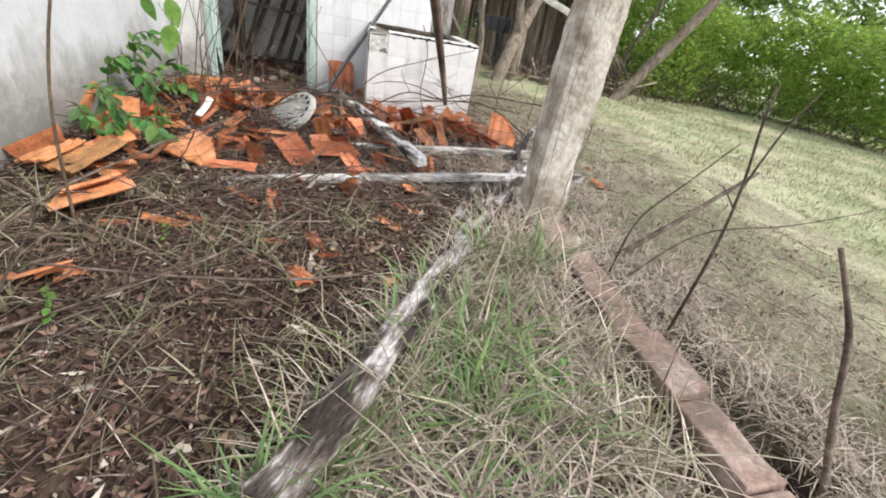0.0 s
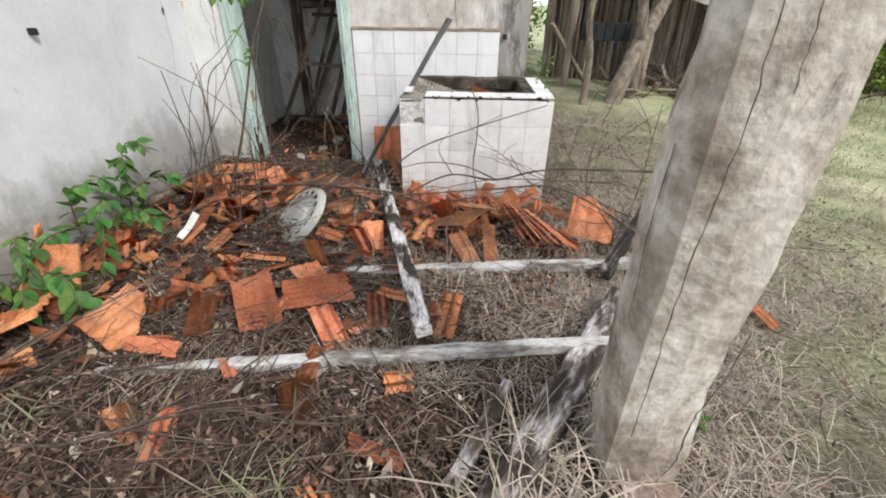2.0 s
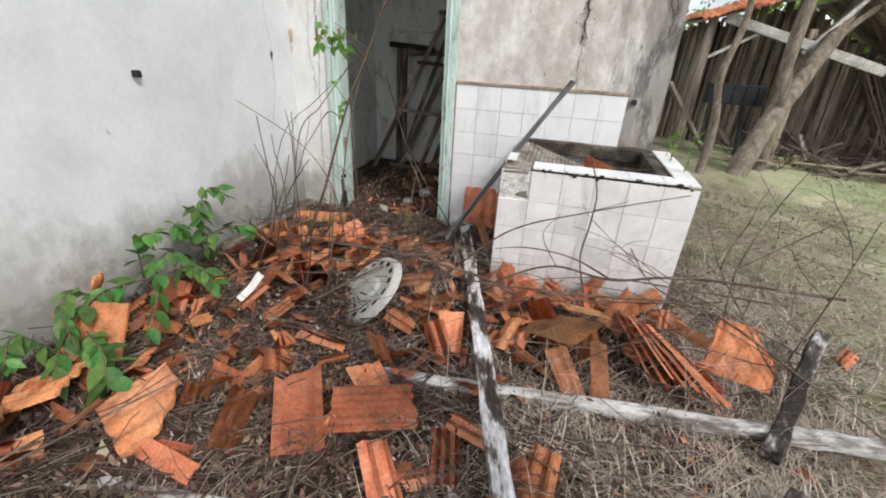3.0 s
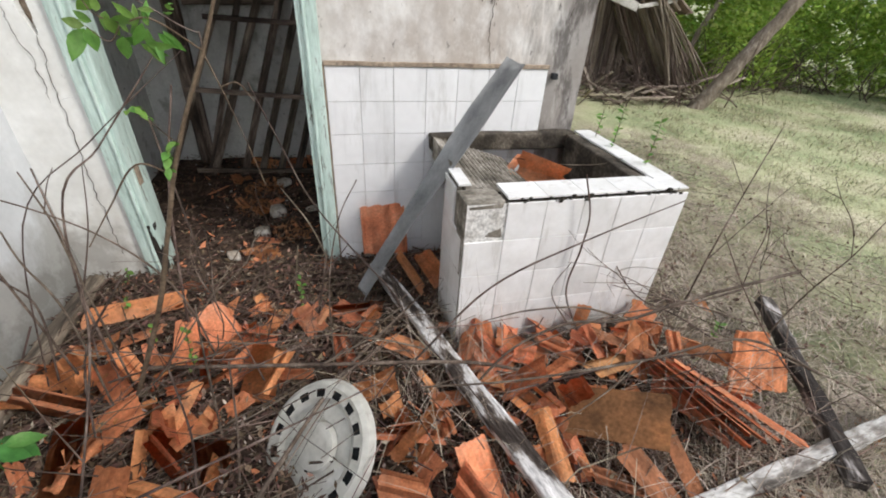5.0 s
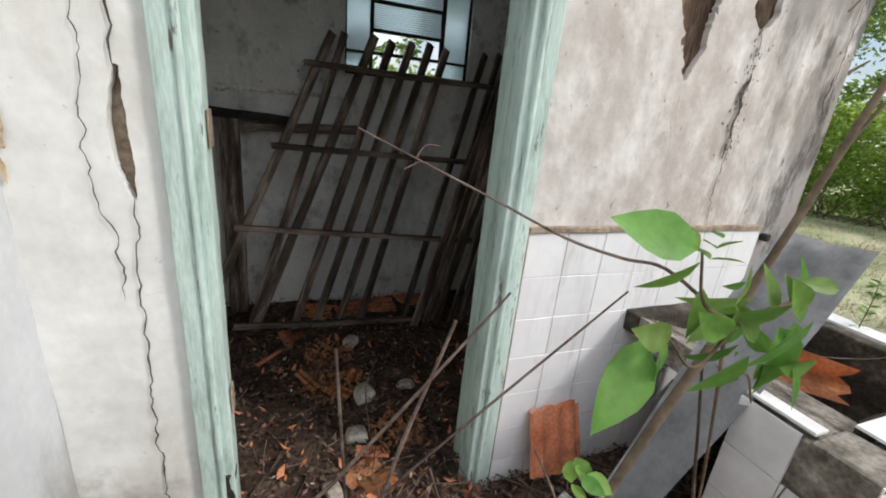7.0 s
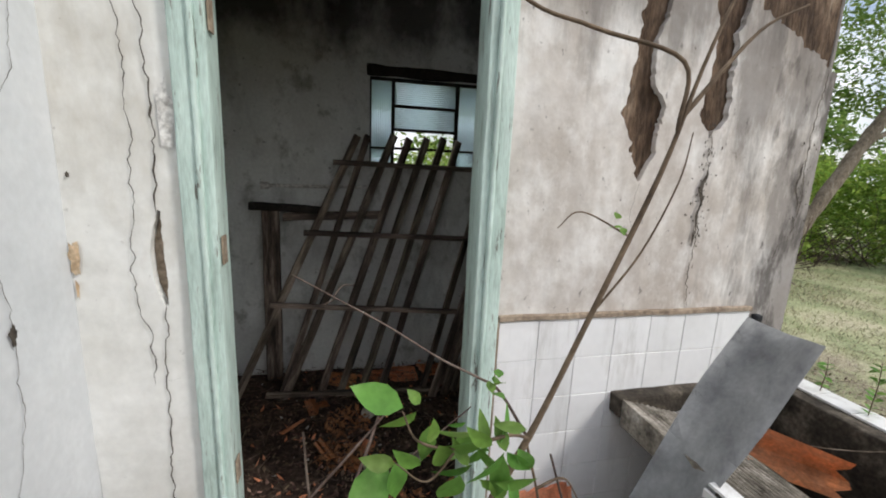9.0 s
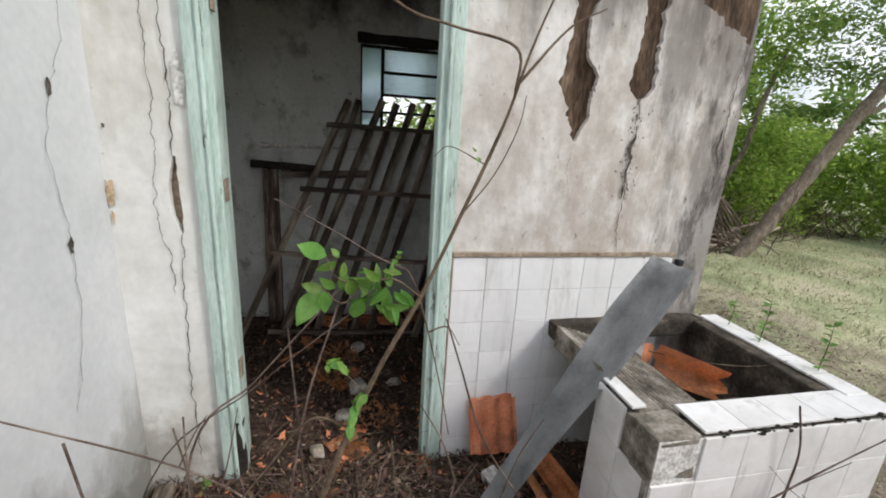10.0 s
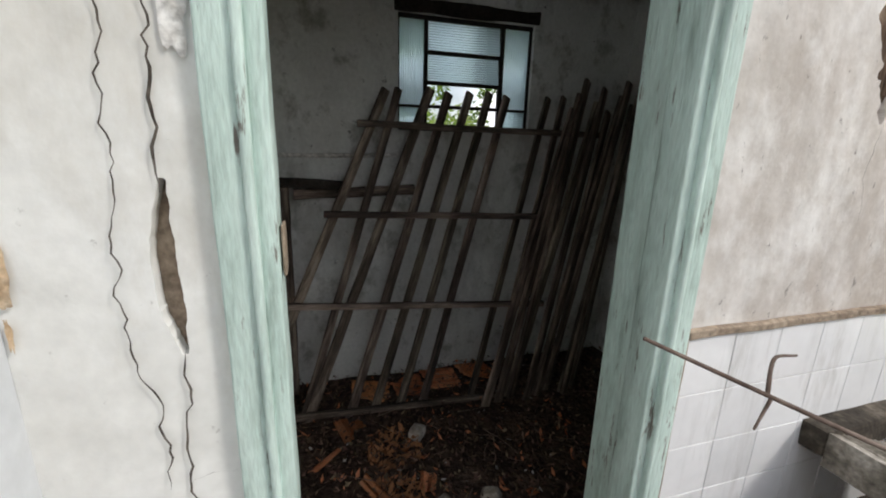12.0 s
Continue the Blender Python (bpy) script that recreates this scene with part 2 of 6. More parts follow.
M_SHEET = mat("dull galvanised sheet", [(0.3, (0.27, 0.275, 0.285)), (0.5, (0.4, 0.41, 0.42)), (0.7, (0.52, 0.53, 0.54))], 4, 0.6, 0.2, 40, metal=0.2, stretch=(0.6, 2, 2), fine=0.08)
stain(M_SHEET, (0.13, 0.09, 0.07), 6, 0.64, 0.7, amount=0.8)
M_ENAMEL = mat("scuffed white plastic", [(0.3, (0.6, 0.59, 0.54)), (0.5, (0.78, 0.77, 0.72)), (0.7, (0.84, 0.83, 0.79))], 12, 0.45, 0.1, 50, fine=0.06)
stain(M_ENAMEL, (0.2, 0.15, 0.11), 9, 0.6, 0.74, amount=0.6)
M_DARK = mat("black plastic", [(0.3, (0.012, 0.013, 0.016)), (0.7, (0.03, 0.033, 0.038))], 8, 0.5, 0.1, 40)
M_VOID = mat("dark crack", [(0.3, (0.045, 0.038, 0.032)), (0.7, (0.14, 0.12, 0.1))], 30, 1.0, 0.3, 90)
M_RUST = mat("rust streak", [(0.3, (0.42, 0.28, 0.16)), (0.7, (0.62, 0.5, 0.36))], 40, 0.95, 0.2, 90)
M_BLACK = mat("mottled black", [(0.3, (0.012, 0.01, 0.009)), (0.7, (0.045, 0.038, 0.032))], 12, 0.95, 0.6, 60)
M_BARK = mat("grey brown bark", [(0.3, (0.09, 0.072, 0.055)), (0.5, (0.19, 0.155, 0.12)), (0.7, (0.3, 0.26, 0.21))], 14, 0.95, 0.9, 60, stretch=(1, 1, 0.35), fine=0.3, dist=0.01)
M_TWIG = mat("dry brown twig", [(0.3, (0.045, 0.031, 0.025)), (0.5, (0.115, 0.083, 0.066)), (0.7, (0.25, 0.2, 0.165))], 10, 0.9, 0.3, 80, rand=0.5, fine=0.25)
M_STICK = mat("strewn twigs", [(0.3, (0.055, 0.038, 0.03)), (0.5, (0.13, 0.092, 0.07)), (0.7, (0.31, 0.24, 0.19))], 4, 0.9, 0.0, 80, island=1.0, fine=0.2)
M_STEM = mat("brown stem", [(0.3, (0.07, 0.048, 0.032)), (0.7, (0.19, 0.14, 0.095))], 16, 0.85, 0.3, 80, fine=0.3)
M_LEAF = mat("fresh green leaf", [(0.3, (0.1, 0.22, 0.04)), (0.55, (0.17, 0.34, 0.065)), (0.8, (0.3, 0.46, 0.16))], 12, 0.5, 0.2, 70, rand=0.5, spec=0.4, fine=0.14, through_light=0.35)
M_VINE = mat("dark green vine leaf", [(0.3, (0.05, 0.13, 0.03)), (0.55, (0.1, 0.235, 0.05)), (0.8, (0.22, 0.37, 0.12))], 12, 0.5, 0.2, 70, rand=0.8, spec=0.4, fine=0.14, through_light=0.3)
M_CROWN = mat("tree foliage", [(0.34, (0.11, 0.19, 0.045)), (0.5, (0.2, 0.31, 0.075)), (0.66, (0.32, 0.43, 0.13))], 0.7, 0.6, 0.0, 30, island=0.6, fine=0.1, through_light=0.55)
M_HEDGE = mat("hedge foliage", [(0.34, (0.17, 0.28, 0.05)), (0.5, (0.32, 0.46, 0.09)), (0.66, (0.48, 0.58, 0.18))], 0.9, 0.6, 0.0, 30, island=0.55, fine=0.1, through_light=0.6)
M_GRASS = mat("mixed grass", [(0.36, (0.17, 0.22, 0.09)), (0.48, (0.3, 0.3, 0.17)), (0.6, (0.45, 0.4, 0.3))], 3.0, 0.75, 0.0, 30, island=0.8, fine=0.1, through_light=0.3)
M_STRAW = mat("dry straw", [(0.3, (0.2, 0.155, 0.12)), (0.5, (0.39, 0.325, 0.258)), (0.7, (0.63, 0.57, 0.485))], 4, 0.85, 0.0, 30, island=0.9, fine=0.15)
M_LITTER = mat("dead leaf litter", [(0.3, (0.045, 0.028, 0.02)), (0.5, (0.115, 0.072, 0.052)), (0.68, (0.32, 0.22, 0.155))], 5, 0.9, 0.0, 40, island=1.0, fine=0.2)

# ground: humus under the fallen porch roof, thin dry grass beyond the kerb
M_GROUND = mat("leaf mould and thin grass", [(0.3, (0.022, 0.014, 0.01)), (0.5, (0.055, 0.035, 0.026)), (0.7, (0.13, 0.09, 0.067))], 9, 0.97, 1.0, 40, fine=0.5, dist=0.02)


def field_blend():
    n, l = M_GROUND.node_tree.nodes, M_GROUND.node_tree.links
    b = n["Principled BSDF"]
    src = b.inputs["Base Color"].links[0].from_socket
    tc, sx = n.new("ShaderNodeTexCoord"), n.new("ShaderNodeSeparateXYZ")
    no, no2, no3 = n.new("ShaderNodeTexNoise"), n.new("ShaderNodeTexNoise"), n.new("ShaderNodeTexNoise")
    no.inputs["Scale"].default_value, no.inputs["Detail"].default_value = 1.1, 6.0
    no2.inputs["Scale"].default_value, no2.inputs["Detail"].default_value = 3.0, 6.0
    no3.inputs["Scale"].default_value, no3.inputs["Detail"].default_value = 50.0, 6.0
    ramp = n.new("ShaderNodeValToRGB")
    el = ramp.color_ramp.elements
    el.new(0.5)
    for e, (p, c) in zip(el, ((0.36, (0.3, 0.35, 0.19)), (0.52, (0.45, 0.46, 0.28)), (0.68, (0.54, 0.5, 0.36)))):
        e.position, e.color = p, (*c, 1)
    l.new(tc.outputs["Object"], sx.inputs[0])
    for t in (no, no2, no3):
        l.new(tc.outputs["Object"], t.inputs["Vector"])
    l.new(no.outputs["Fac"], ramp.inputs["Fac"])
    g = n.new("ShaderNodeMapRange")
    g.inputs["From Min"].default_value, g.inputs["From Max"].default_value = 0.3, 0.7
    g.inputs["To Min"].default_value, g.inputs["To Max"].default_value = 0.6, 1.35
    l.new(no3.outputs["Fac"], g.inputs["Value"])
    sc = n.new("ShaderNodeVectorMath")
    sc.operation = "SCALE"
    l.new(ramp.outputs["Color"], sc.inputs[0])
    l.new(g.outputs["Result"], sc.inputs["Scale"])
    ad = n.new("ShaderNodeMath")
    ad.operation = "MULTIPLY_ADD"
    ad.inputs[1].default_value = 1.6
    l.new(no2.outputs["Fac"], ad.inputs[0])
    l.new(sx.outputs["X"], ad.inputs[2])
    mr = n.new("ShaderNodeMapRange")
    mr.inputs["From Min"].default_value, mr.inputs["From Max"].default_value = 3.2, 5.4
    l.new(ad.outputs[0], mr.inputs["Value"])
    mx = n.new("ShaderNodeMixRGB")
    l.new(mr.outputs["Result"], mx.inputs[0])
    l.new(src, mx.inputs[1])
    l.new(sc.outputs[0], mx.inputs[2])
    l.new(mx.outputs[0], b.inputs["Base Color"])


field_blend()


def glass(name, rough, tint):
    m = bpy.data.materials.new(name)
    m.use_nodes = True
    b = m.node_tree.nodes["Principled BSDF"]
    b.inputs["Base Color"].default_value = (*tint, 1)
    b.inputs["Roughness"].default_value = rough
    b.inputs["Transmission Weight"].default_value = 1.0
    b.inputs["IOR"].default_value = 1.35
    return m


def milky(m):
    n, l = m.node_tree.nodes, m.node_tree.links
    tr, mix = n.new("ShaderNodeBsdfTranslucent"), n.new("ShaderNodeMixShader")
    tr.inputs["Color"].default_value = (0.74, 0.88, 0.93, 1)
    mix.inputs[0].default_value = 0.45
    l.new(n["Principled BSDF"].outputs[0], mix.inputs[1])
    l.new(tr.outputs[0], mix.inputs[2])
    l.new(mix.outputs[0], n["Material Output"].inputs["Surface"])
    return m


M_FLUTED = milky(glass("fluted milky glass", 0.4, (0.78, 0.92, 0.95)))

# ---- builders ----


def link_mesh(name, me, material, parent=None, label=""):
    ob = new(name, me)
    if material and not me.materials:
        me.materials.append(material)
    if parent is not None:
        ob.parent = parent
    if label:
        ob["label"] = label
    return ob


def part(name, bm, material, parent=None, label="", smooth=False):
    me = bpy.data.meshes.new(name)
    bm.to_mesh(me)
    bm.free()
    if smooth:
        for p in me.polygons:
            p.use_smooth = True
    return link_mesh(name, me, material, parent, label)


def thing(name, label, category, group="", kind="", at=(0, 0, 0)):
    ob = new(name)
    ob.location = at
    ob.empty_display_size = 0.05
    return tagged(ob, label, category, group, kind)


def raw(name, verts, faces, material, parent=None, label="", smooth=False):
    """A mesh from number arrays; all faces have as many corners as faces has columns."""
    verts, faces = np.asarray(verts, np.float32), np.asarray(faces, np.int32)
    me = bpy.data.meshes.new(name)
    k = faces.shape[1]
    me.vertices.add(len(verts))
    me.vertices.foreach_set("co", verts.ravel())
    me.loops.add(faces.size)
    me.loops.foreach_set("vertex_index", faces.ravel())
    me.polygons.add(len(faces))
    me.polygons.foreach_set("loop_start", np.arange(0, faces.size, k, dtype=np.int32))
    me.polygons.foreach_set("loop_total", np.full(len(faces), k, np.int32))
    if smooth:
        me.polygons.foreach_set("use_smooth", np.ones(len(faces), bool))
    me.update(calc_edges=True)
    return link_mesh(name, me, material, parent, label)


def box_bm(x0, x1, y0, y1, z0, z1, bevel=0.0, cuts=0, rough=0.0, seed=0):
    bm = bmesh.new()
    bmesh.ops.create_cube(bm, size=1)
    bmesh.ops.scale(bm, vec=(x1 - x0, y1 - y0, z1 - z0), verts=bm.verts)
    bmesh.ops.translate(bm, vec=((x0 + x1) / 2, (y0 + y1) / 2, (z0 + z1) / 2), verts=bm.verts)
    if cuts:
        long = max((x1 - x0, 0), (y1 - y0, 1), (z1 - z0, 2))[1]
        es = [e for e in bm.edges if abs((e.verts[0].co - e.verts[1].co)[long]) > 1e-4]
        bmesh.ops.subdivide_edges(bm, edges=es, cuts=cuts, use_grid_fill=True)
    if bevel:
        es = [e for e in bm.edges if len(e.link_faces) == 2 and e.calc_face_angle(0) > 0.5]
        bmesh.ops.bevel(bm, geom=es, offset=bevel, segments=2, affect="EDGES", profile=0.6)
    if rough:
        for v in bm.verts:
            v.co += rough * noise.noise_vector(v.co * 9 + Vector((seed, seed, 0)))
    return bm


def timber(name, p0, p1, w, h, material, parent=None, label="", cuts=14, rough=0.006, seed=0, roll=0.0, bow=0.0):
    """A worn timber from p0 to p1, w wide and h thick; its length lies on its own x axis."""
    p0, p1 = Vector(p0), Vector(p1)
    length = (p1 - p0).length
    bm = box_bm(-length / 2, length / 2, -w / 2, w / 2, -h / 2, h / 2, min(w, h) * 0.14, cuts, rough, seed)
    for v in bm.verts:
        v.co.z += bow * (1 - (2 * v.co.x / length) ** 2)
    ob = part(name, bm, material, parent, label, True)
    ob.matrix_local = Matrix.Translation((p0 + p1) / 2) @ (p1 - p0).to_track_quat("X", "Z").to_matrix().to_4x4() @ pose(0, 0, 0, roll)
    return ob


def tube_arrays(points, r0, r1, sides=6, wob=0.0):
    pts = [Vector(p) for p in points]
    vs, fs = [], []
    for i, p in enumerate(pts):
        d = (pts[min(i + 1, len(pts) - 1)] - pts[max(i - 1, 0)]).normalized()
        a = d.cross(Vector((0.31, 0.17, 0.93))).normalized()
        b = d.cross(a)
        r = r0 + (r1 - r0) * i / (len(pts) - 1)
        for k in range(sides):
            t = 2 * math.pi * k / sides
            rr = r * (1 + wob * noise.noise(p * 6 + Vector((k, 0, 0))))
            vs.append(p + (a * math.cos(t) + b * math.sin(t)) * rr)
    for i in range(len(pts) - 1):
        for k in range(sides):
            k2 = (k + 1) % sides
            fs.append((i * sides + k, i * sides + k2, (i + 1) * sides + k2, (i + 1) * sides + k))
    return [tuple(v) for v in vs], fs


def smooth_line(points, n=6):
    """Catmull-Rom through the points."""
    p = [Vector(q) for q in points]
    p = [p[0] * 2 - p[1], *p, p[-1] * 2 - p[-2]]
    out = []
    for i in range(1, len(p) - 2):
        for k in range(n):
            t = k / n
            out.append(0.5 * (2 * p[i] + (p[i + 1] - p[i - 1]) * t + (2 * p[i - 1] - 5 * p[i] + 4 * p[i + 1] - p[i + 2]) * t * t
                              + (3 * p[i] - p[i - 1] - 3 * p[i + 1] + p[i + 2]) * t ** 3))
    return out + [p[-2]]


def branchy(name, lines, material, parent=None, label="", sides=6, wob=0.25):
    """Tubes joined into one mesh. lines: (points, first radius, last radius)."""
    vs, fs = [], []
    for pts, r0, r1 in lines:
        v, f = tube_arrays(smooth_line(pts), r0, r1, sides, wob)
        o = len(vs)
        vs += v
        fs += [tuple(i + o for i in q) for q in f]
    return raw(name, vs, fs, material, parent, label, True)


def fork(start, way, length, radius, depth, rng, droop=0.0):
    """Lines of a bare branch that forks."""
    way = Vector(way).normalized()
    pts, p = [Vector(start)], Vector(start)
    for i in range(4):
        way = (way + Vector(rng.normal(0, 0.16, 3)) + Vector((0, 0, -droop))).normalized()
        p = p + way * length / 4
        pts.append(p.copy())
    out = [(pts, radius, radius * 0.45)]
    if depth:
        for i in (1, 2, 3):
            if rng.random() < 0.8:
                side = (way + Vector(rng.normal(0, 0.65, 3))).normalized()
                out += fork(pts[i], side, length * rng.uniform(0.35, 0.6), radius * 0.55, depth - 1, rng, droop)
    return out


def ground_z(x, y):
    z = -0.02 - 0.05 * np.clip((x - 2.3) / 0.25, 0, 1) - 0.035 * np.clip(x - 2.6, 0, 7)
    z = z - 0.1 * np.clip((-3.0 - y) / 0.8, 0, 1) * (x < 2.6)
    return z - 0.015 * np.clip(np.abs(y) - 6, 0, 10) * (x < 9)

# ---- ground ----
def ground():
    def axis(lo, hi, step, far):
        mid = list(np.arange(lo, hi, step))
        out, d, v = [], step, hi
        while v < far:
            out.append(v)
            d *= 1.25
            v += d
        back, d, v = [], step, lo
        while v > -far:
            d *= 1.25
            v -= d
            back.append(v)
        return np.array(back[::-1] + mid + out)
    xs, ys = axis(-0.6, 5.0, 0.035, 900), axis(-5.2, 2.2, 0.035, 900)
    X, Y = np.meshgrid(xs, ys, indexing="ij")
    Z = ground_z(X, Y)
    bumps = np.array([[noise.fractal(Vector((x * 2.2, y * 2.2, 0)), 1.0, 2.0, 4) for y in ys] for x in xs])
    Z = Z + bumps * 0.022 * (np.abs(X) < 30)
    nx, ny = X.shape
    idx = np.arange(nx * ny).reshape(nx, ny)
    F = np.stack([idx[:-1, :-1], idx[1:, :-1], idx[1:, 1:], idx[:-1, 1:]], -1).reshape(-1, 4)
    ob = raw("ground", np.stack([X, Y, Z], -1).reshape(-1, 3), F, M_GROUND, smooth=True)
    return tagged(ob, "brown leaf mould giving way to thin dry grass", "ground", kind="structure")


ground()

# ---- walls ----
def plaster_grid(x0, x1, z0, z1, hole, cell, thick):
    """A plaster skin in the xz plane, facing -y, cut off along the line where hole(x, z) is zero."""
    nx, nz = round((x1 - x0) / cell), round((z1 - z0) / cell)
    bm = bmesh.new()
    spot = [[(x0 + (x1 - x0) * i / nx, z0 + (z1 - z0) * k / nz) for k in range(nz + 1)] for i in range(nx + 1)]
    high = [[hole(*p) for p in row] for row in spot]
    made = {}

    def vert(key, x, z):
        if key not in made:
            y = -0.003 * noise.noise(Vector((x * 5, z * 5, 2))) - 0.002 * noise.noise(Vector((x * 17, z * 17, 5)))
            made[key] = bm.verts.new((x, y, z))
        return made[key]

    for i in range(nx):
        for k in range(nz):
            ring = ((i, k), (i + 1, k), (i + 1, k + 1), (i, k + 1))
            q = []
            for a, b in zip(ring, ring[1:] + ring[:1]):
                ha, hb = high[a[0]][a[1]], high[b[0]][b[1]]
                (ax, az), (bx, bz) = spot[a[0]][a[1]], spot[b[0]][b[1]]
                if ha >= 0:
                    q.append(vert(a, ax, az))
                if (ha >= 0) != (hb >= 0):
                    t = max(0.02, min(0.98, ha / (ha - hb)))
                    q.append(vert((min(a, b), max(a, b)), ax + (bx - ax) * t, az + (bz - az) * t))
            if len(q) > 2:
                bm.faces.new(q)
    grown = bmesh.ops.extrude_face_region(bm, geom=bm.faces[:])
    bmesh.ops.translate(bm, vec=(0, thick, 0), verts=[v for v in grown["geom"] if isinstance(v, bmesh.types.BMVert)])
    bmesh.ops.recalc_face_normals(bm, faces=bm.faces[:])
    return bm


def band(x, z, path, half):
    """Distance to a bent line minus its half width, which follows the line. path: (x, z, half width)."""
    best = 9.0
    for (ax, az, aw), (bx, bz, bw) in zip(path, path[1:]):
        dx, dz = bx - ax, bz - az
        t = max(0.0, min(1.0, ((x - ax) * dx + (z - az) * dz) / (dx * dx + dz * dz)))
        best = min(best, math.hypot(x - ax - t * dx, z - az - t * dz) - (aw + (bw - aw) * t) * half)
    return best


def ragged(x, z, amount=0.02):
    p = Vector((x * 20, z * 20, 1.3))
    return amount * (noise.noise(p) + 0.8 * noise.noise(p * 2.6) + 0.5 * noise.noise(p * 6))


def hole_right(x, z):
    d = band(x, z, [(1.44, 1.42, 0.008), (1.45, 1.52, 0.045), (1.435, 1.65, 0.075), (1.42, 1.72, 0.05), (1.415, 1.85, 0.035), (1.44, 2.0, 0.05), (1.45, 2.5, 0.06)], 1.0)
    d = min(d, band(x, z, [(1.705, 1.6, 0.006), (1.71, 1.66, 0.06), (1.715, 1.75, 0.05), (1.715, 1.9, 0.04), (1.72, 2.0, 0.07), (1.75, 2.5, 0.12)], 1.0))
    d = min(d, 0.8 * (1.99 - z - max(0.0, x - 1.86) * 0.5 + (0.25 if x < 1.83 else 0.0)) if x > 1.78 else 9.0)
    return d + ragged(x, z, 0.014)


def hole_left(x, z):
    return band(x, z, [(0.012, 1.295, 0.005), (0.003, 1.23, 0.013), (0.0, 1.17, 0.016), (0.004, 1.1, 0.017), (0.012, 1.035, 0.004)], 1.0) + ragged(x, z, 0.003)


wall_n = thing("wall_north", "stained plaster wall with a doorway and white tiles", "wall", kind="structure")
part("wall_core", box_bm(0.977, 2.19, 0.026, 0.16, -0.3, 2.6), M_CORE, wall_n, "crumbling brown masonry under the plaster")
part("wall_core", box_bm(-0.2, 0.074, 0.03, 0.16, -0.3, 2.6), M_TRIM, wall_n)
part("lintel", box_bm(0.074, 0.977, 0.03, 0.16, 2.18, 2.6), M_CORE, wall_n)
part("plaster", plaster_grid(0.977, 2.2, 0.0, 2.6, hole_right, 0.009, 0.022), M_PLASTER, wall_n, "blotched grey plaster with two long breaks")
part("plaster", plaster_grid(-0.2, 0.074, -0.1, 2.6, hole_left, 0.005, 0.028), M_CREAM, wall_n, "cracked cream plaster")
part("lintel_plaster", box_bm(0.074, 0.977, 0.0, 0.03, 2.18, 2.6), M_CREAM, wall_n)
part("end_plaster", box_bm(2.19, 2.205, 0.024, 0.16, -0.3, 2.6, 0.004, 20, 0.01), M_PLASTER, wall_n)


def crack(name, pts, width, wall, axis, material=M_VOID):
    """A thin open crack along a wall, drawn as a sunk dark sliver. pts: (along, z)."""
    vs, fs = [], []
    line = []
    for (a0, b0), (a1, b1) in zip(pts, pts[1:]):
        n = max(3, int(math.hypot(a1 - a0, b1 - b0) / 0.012))
        for k in range(n):
            t = k / n
            line.append((a0 + (a1 - a0) * t, b0 + (b1 - b0) * t))
    line.append(pts[-1])
    for i, (a, b) in enumerate(line):
        p = Vector((a * 60, b * 60, width * 900))
        a += 0.012 * noise.noise(p * 0.3) + 0.008 * noise.noise(p * 0.8) + 0.004 * noise.noise(p * 2.1)
        w = width * (0.35 + 0.9 * abs(noise.noise(p * 0.35))) * min(1, i / 4 + 0.15, (len(line) - 1 - i) / 4 + 0.15)
        for s in (-1, 1):
            vs.append((a + s * w, -0.0065, b) if axis == "x" else (-0.1935, a + s * w, b))
    for i in range(len(line) - 1):
        q = (2 * i, 2 * i + 1, 2 * i + 3, 2 * i + 2)
        fs.append(q)
    return raw(name, vs, fs, material, wall)


crack("crack", [(0.008, 2.1), (0.01, 1.7), (0.016, 1.5), (0.01, 1.28)], 0.0032, wall_n, "x")
crack("crack", [(0.01, 1.04), (0.0, 0.85), (-0.01, 0.62), (-0.015, 0.41), (-0.01, 0.1)], 0.0032, wall_n, "x")
crack("crack", [(-0.045, 2.1), (-0.039, 1.67), (-0.03, 1.5), (-0.042, 1.32), (-0.056, 1.1), (-0.028, 0.92), (-0.03, 0.8)], 0.0018, wall_n, "x")
crack("crack", [(0.0, 0.81), (0.03, 0.82), (0.075, 0.815)], 0.0014, wall_n, "x")
crack("crack", [(1.705, 1.61), (1.711, 1.55), (1.70, 1.35), (1.707, 1.25), (1.70, 1.1), (1.711, 0.965)], 0.003, wall_n, "x")
crack("crack", [(1.71, 1.48), (1.70, 1.36), (1.695, 1.3), (1.7, 1.24)], 0.008, wall_n, "x")
crack("crack", [(1.69, 1.27), (1.7, 1.24), (1.69, 1.2)], 0.011, wall_n, "x")
crack("crack", [(2.05, 1.2), (2.1, 1.16), (2.14, 1.18)], 0.0014, wall_n, "x")
crack("crack", [(2.09, 1.24), (2.07, 1.15), (2.09, 1.08)], 0.002, wall_n, "x")
crack("crack", [(2.13, 1.52), (2.12, 1.42), (2.14, 1.33)], 0.009, wall_n, "x")
crack("crack", [(1.44, 1.42), (1.43, 1.3), (1.45, 1.2)], 0.001, wall_n, "x")
crack("crack", [(2.16, 1.85), (2.13, 1.6), (2.15, 1.35), (2.12, 1.2)], 0.004, wall_n, "x")

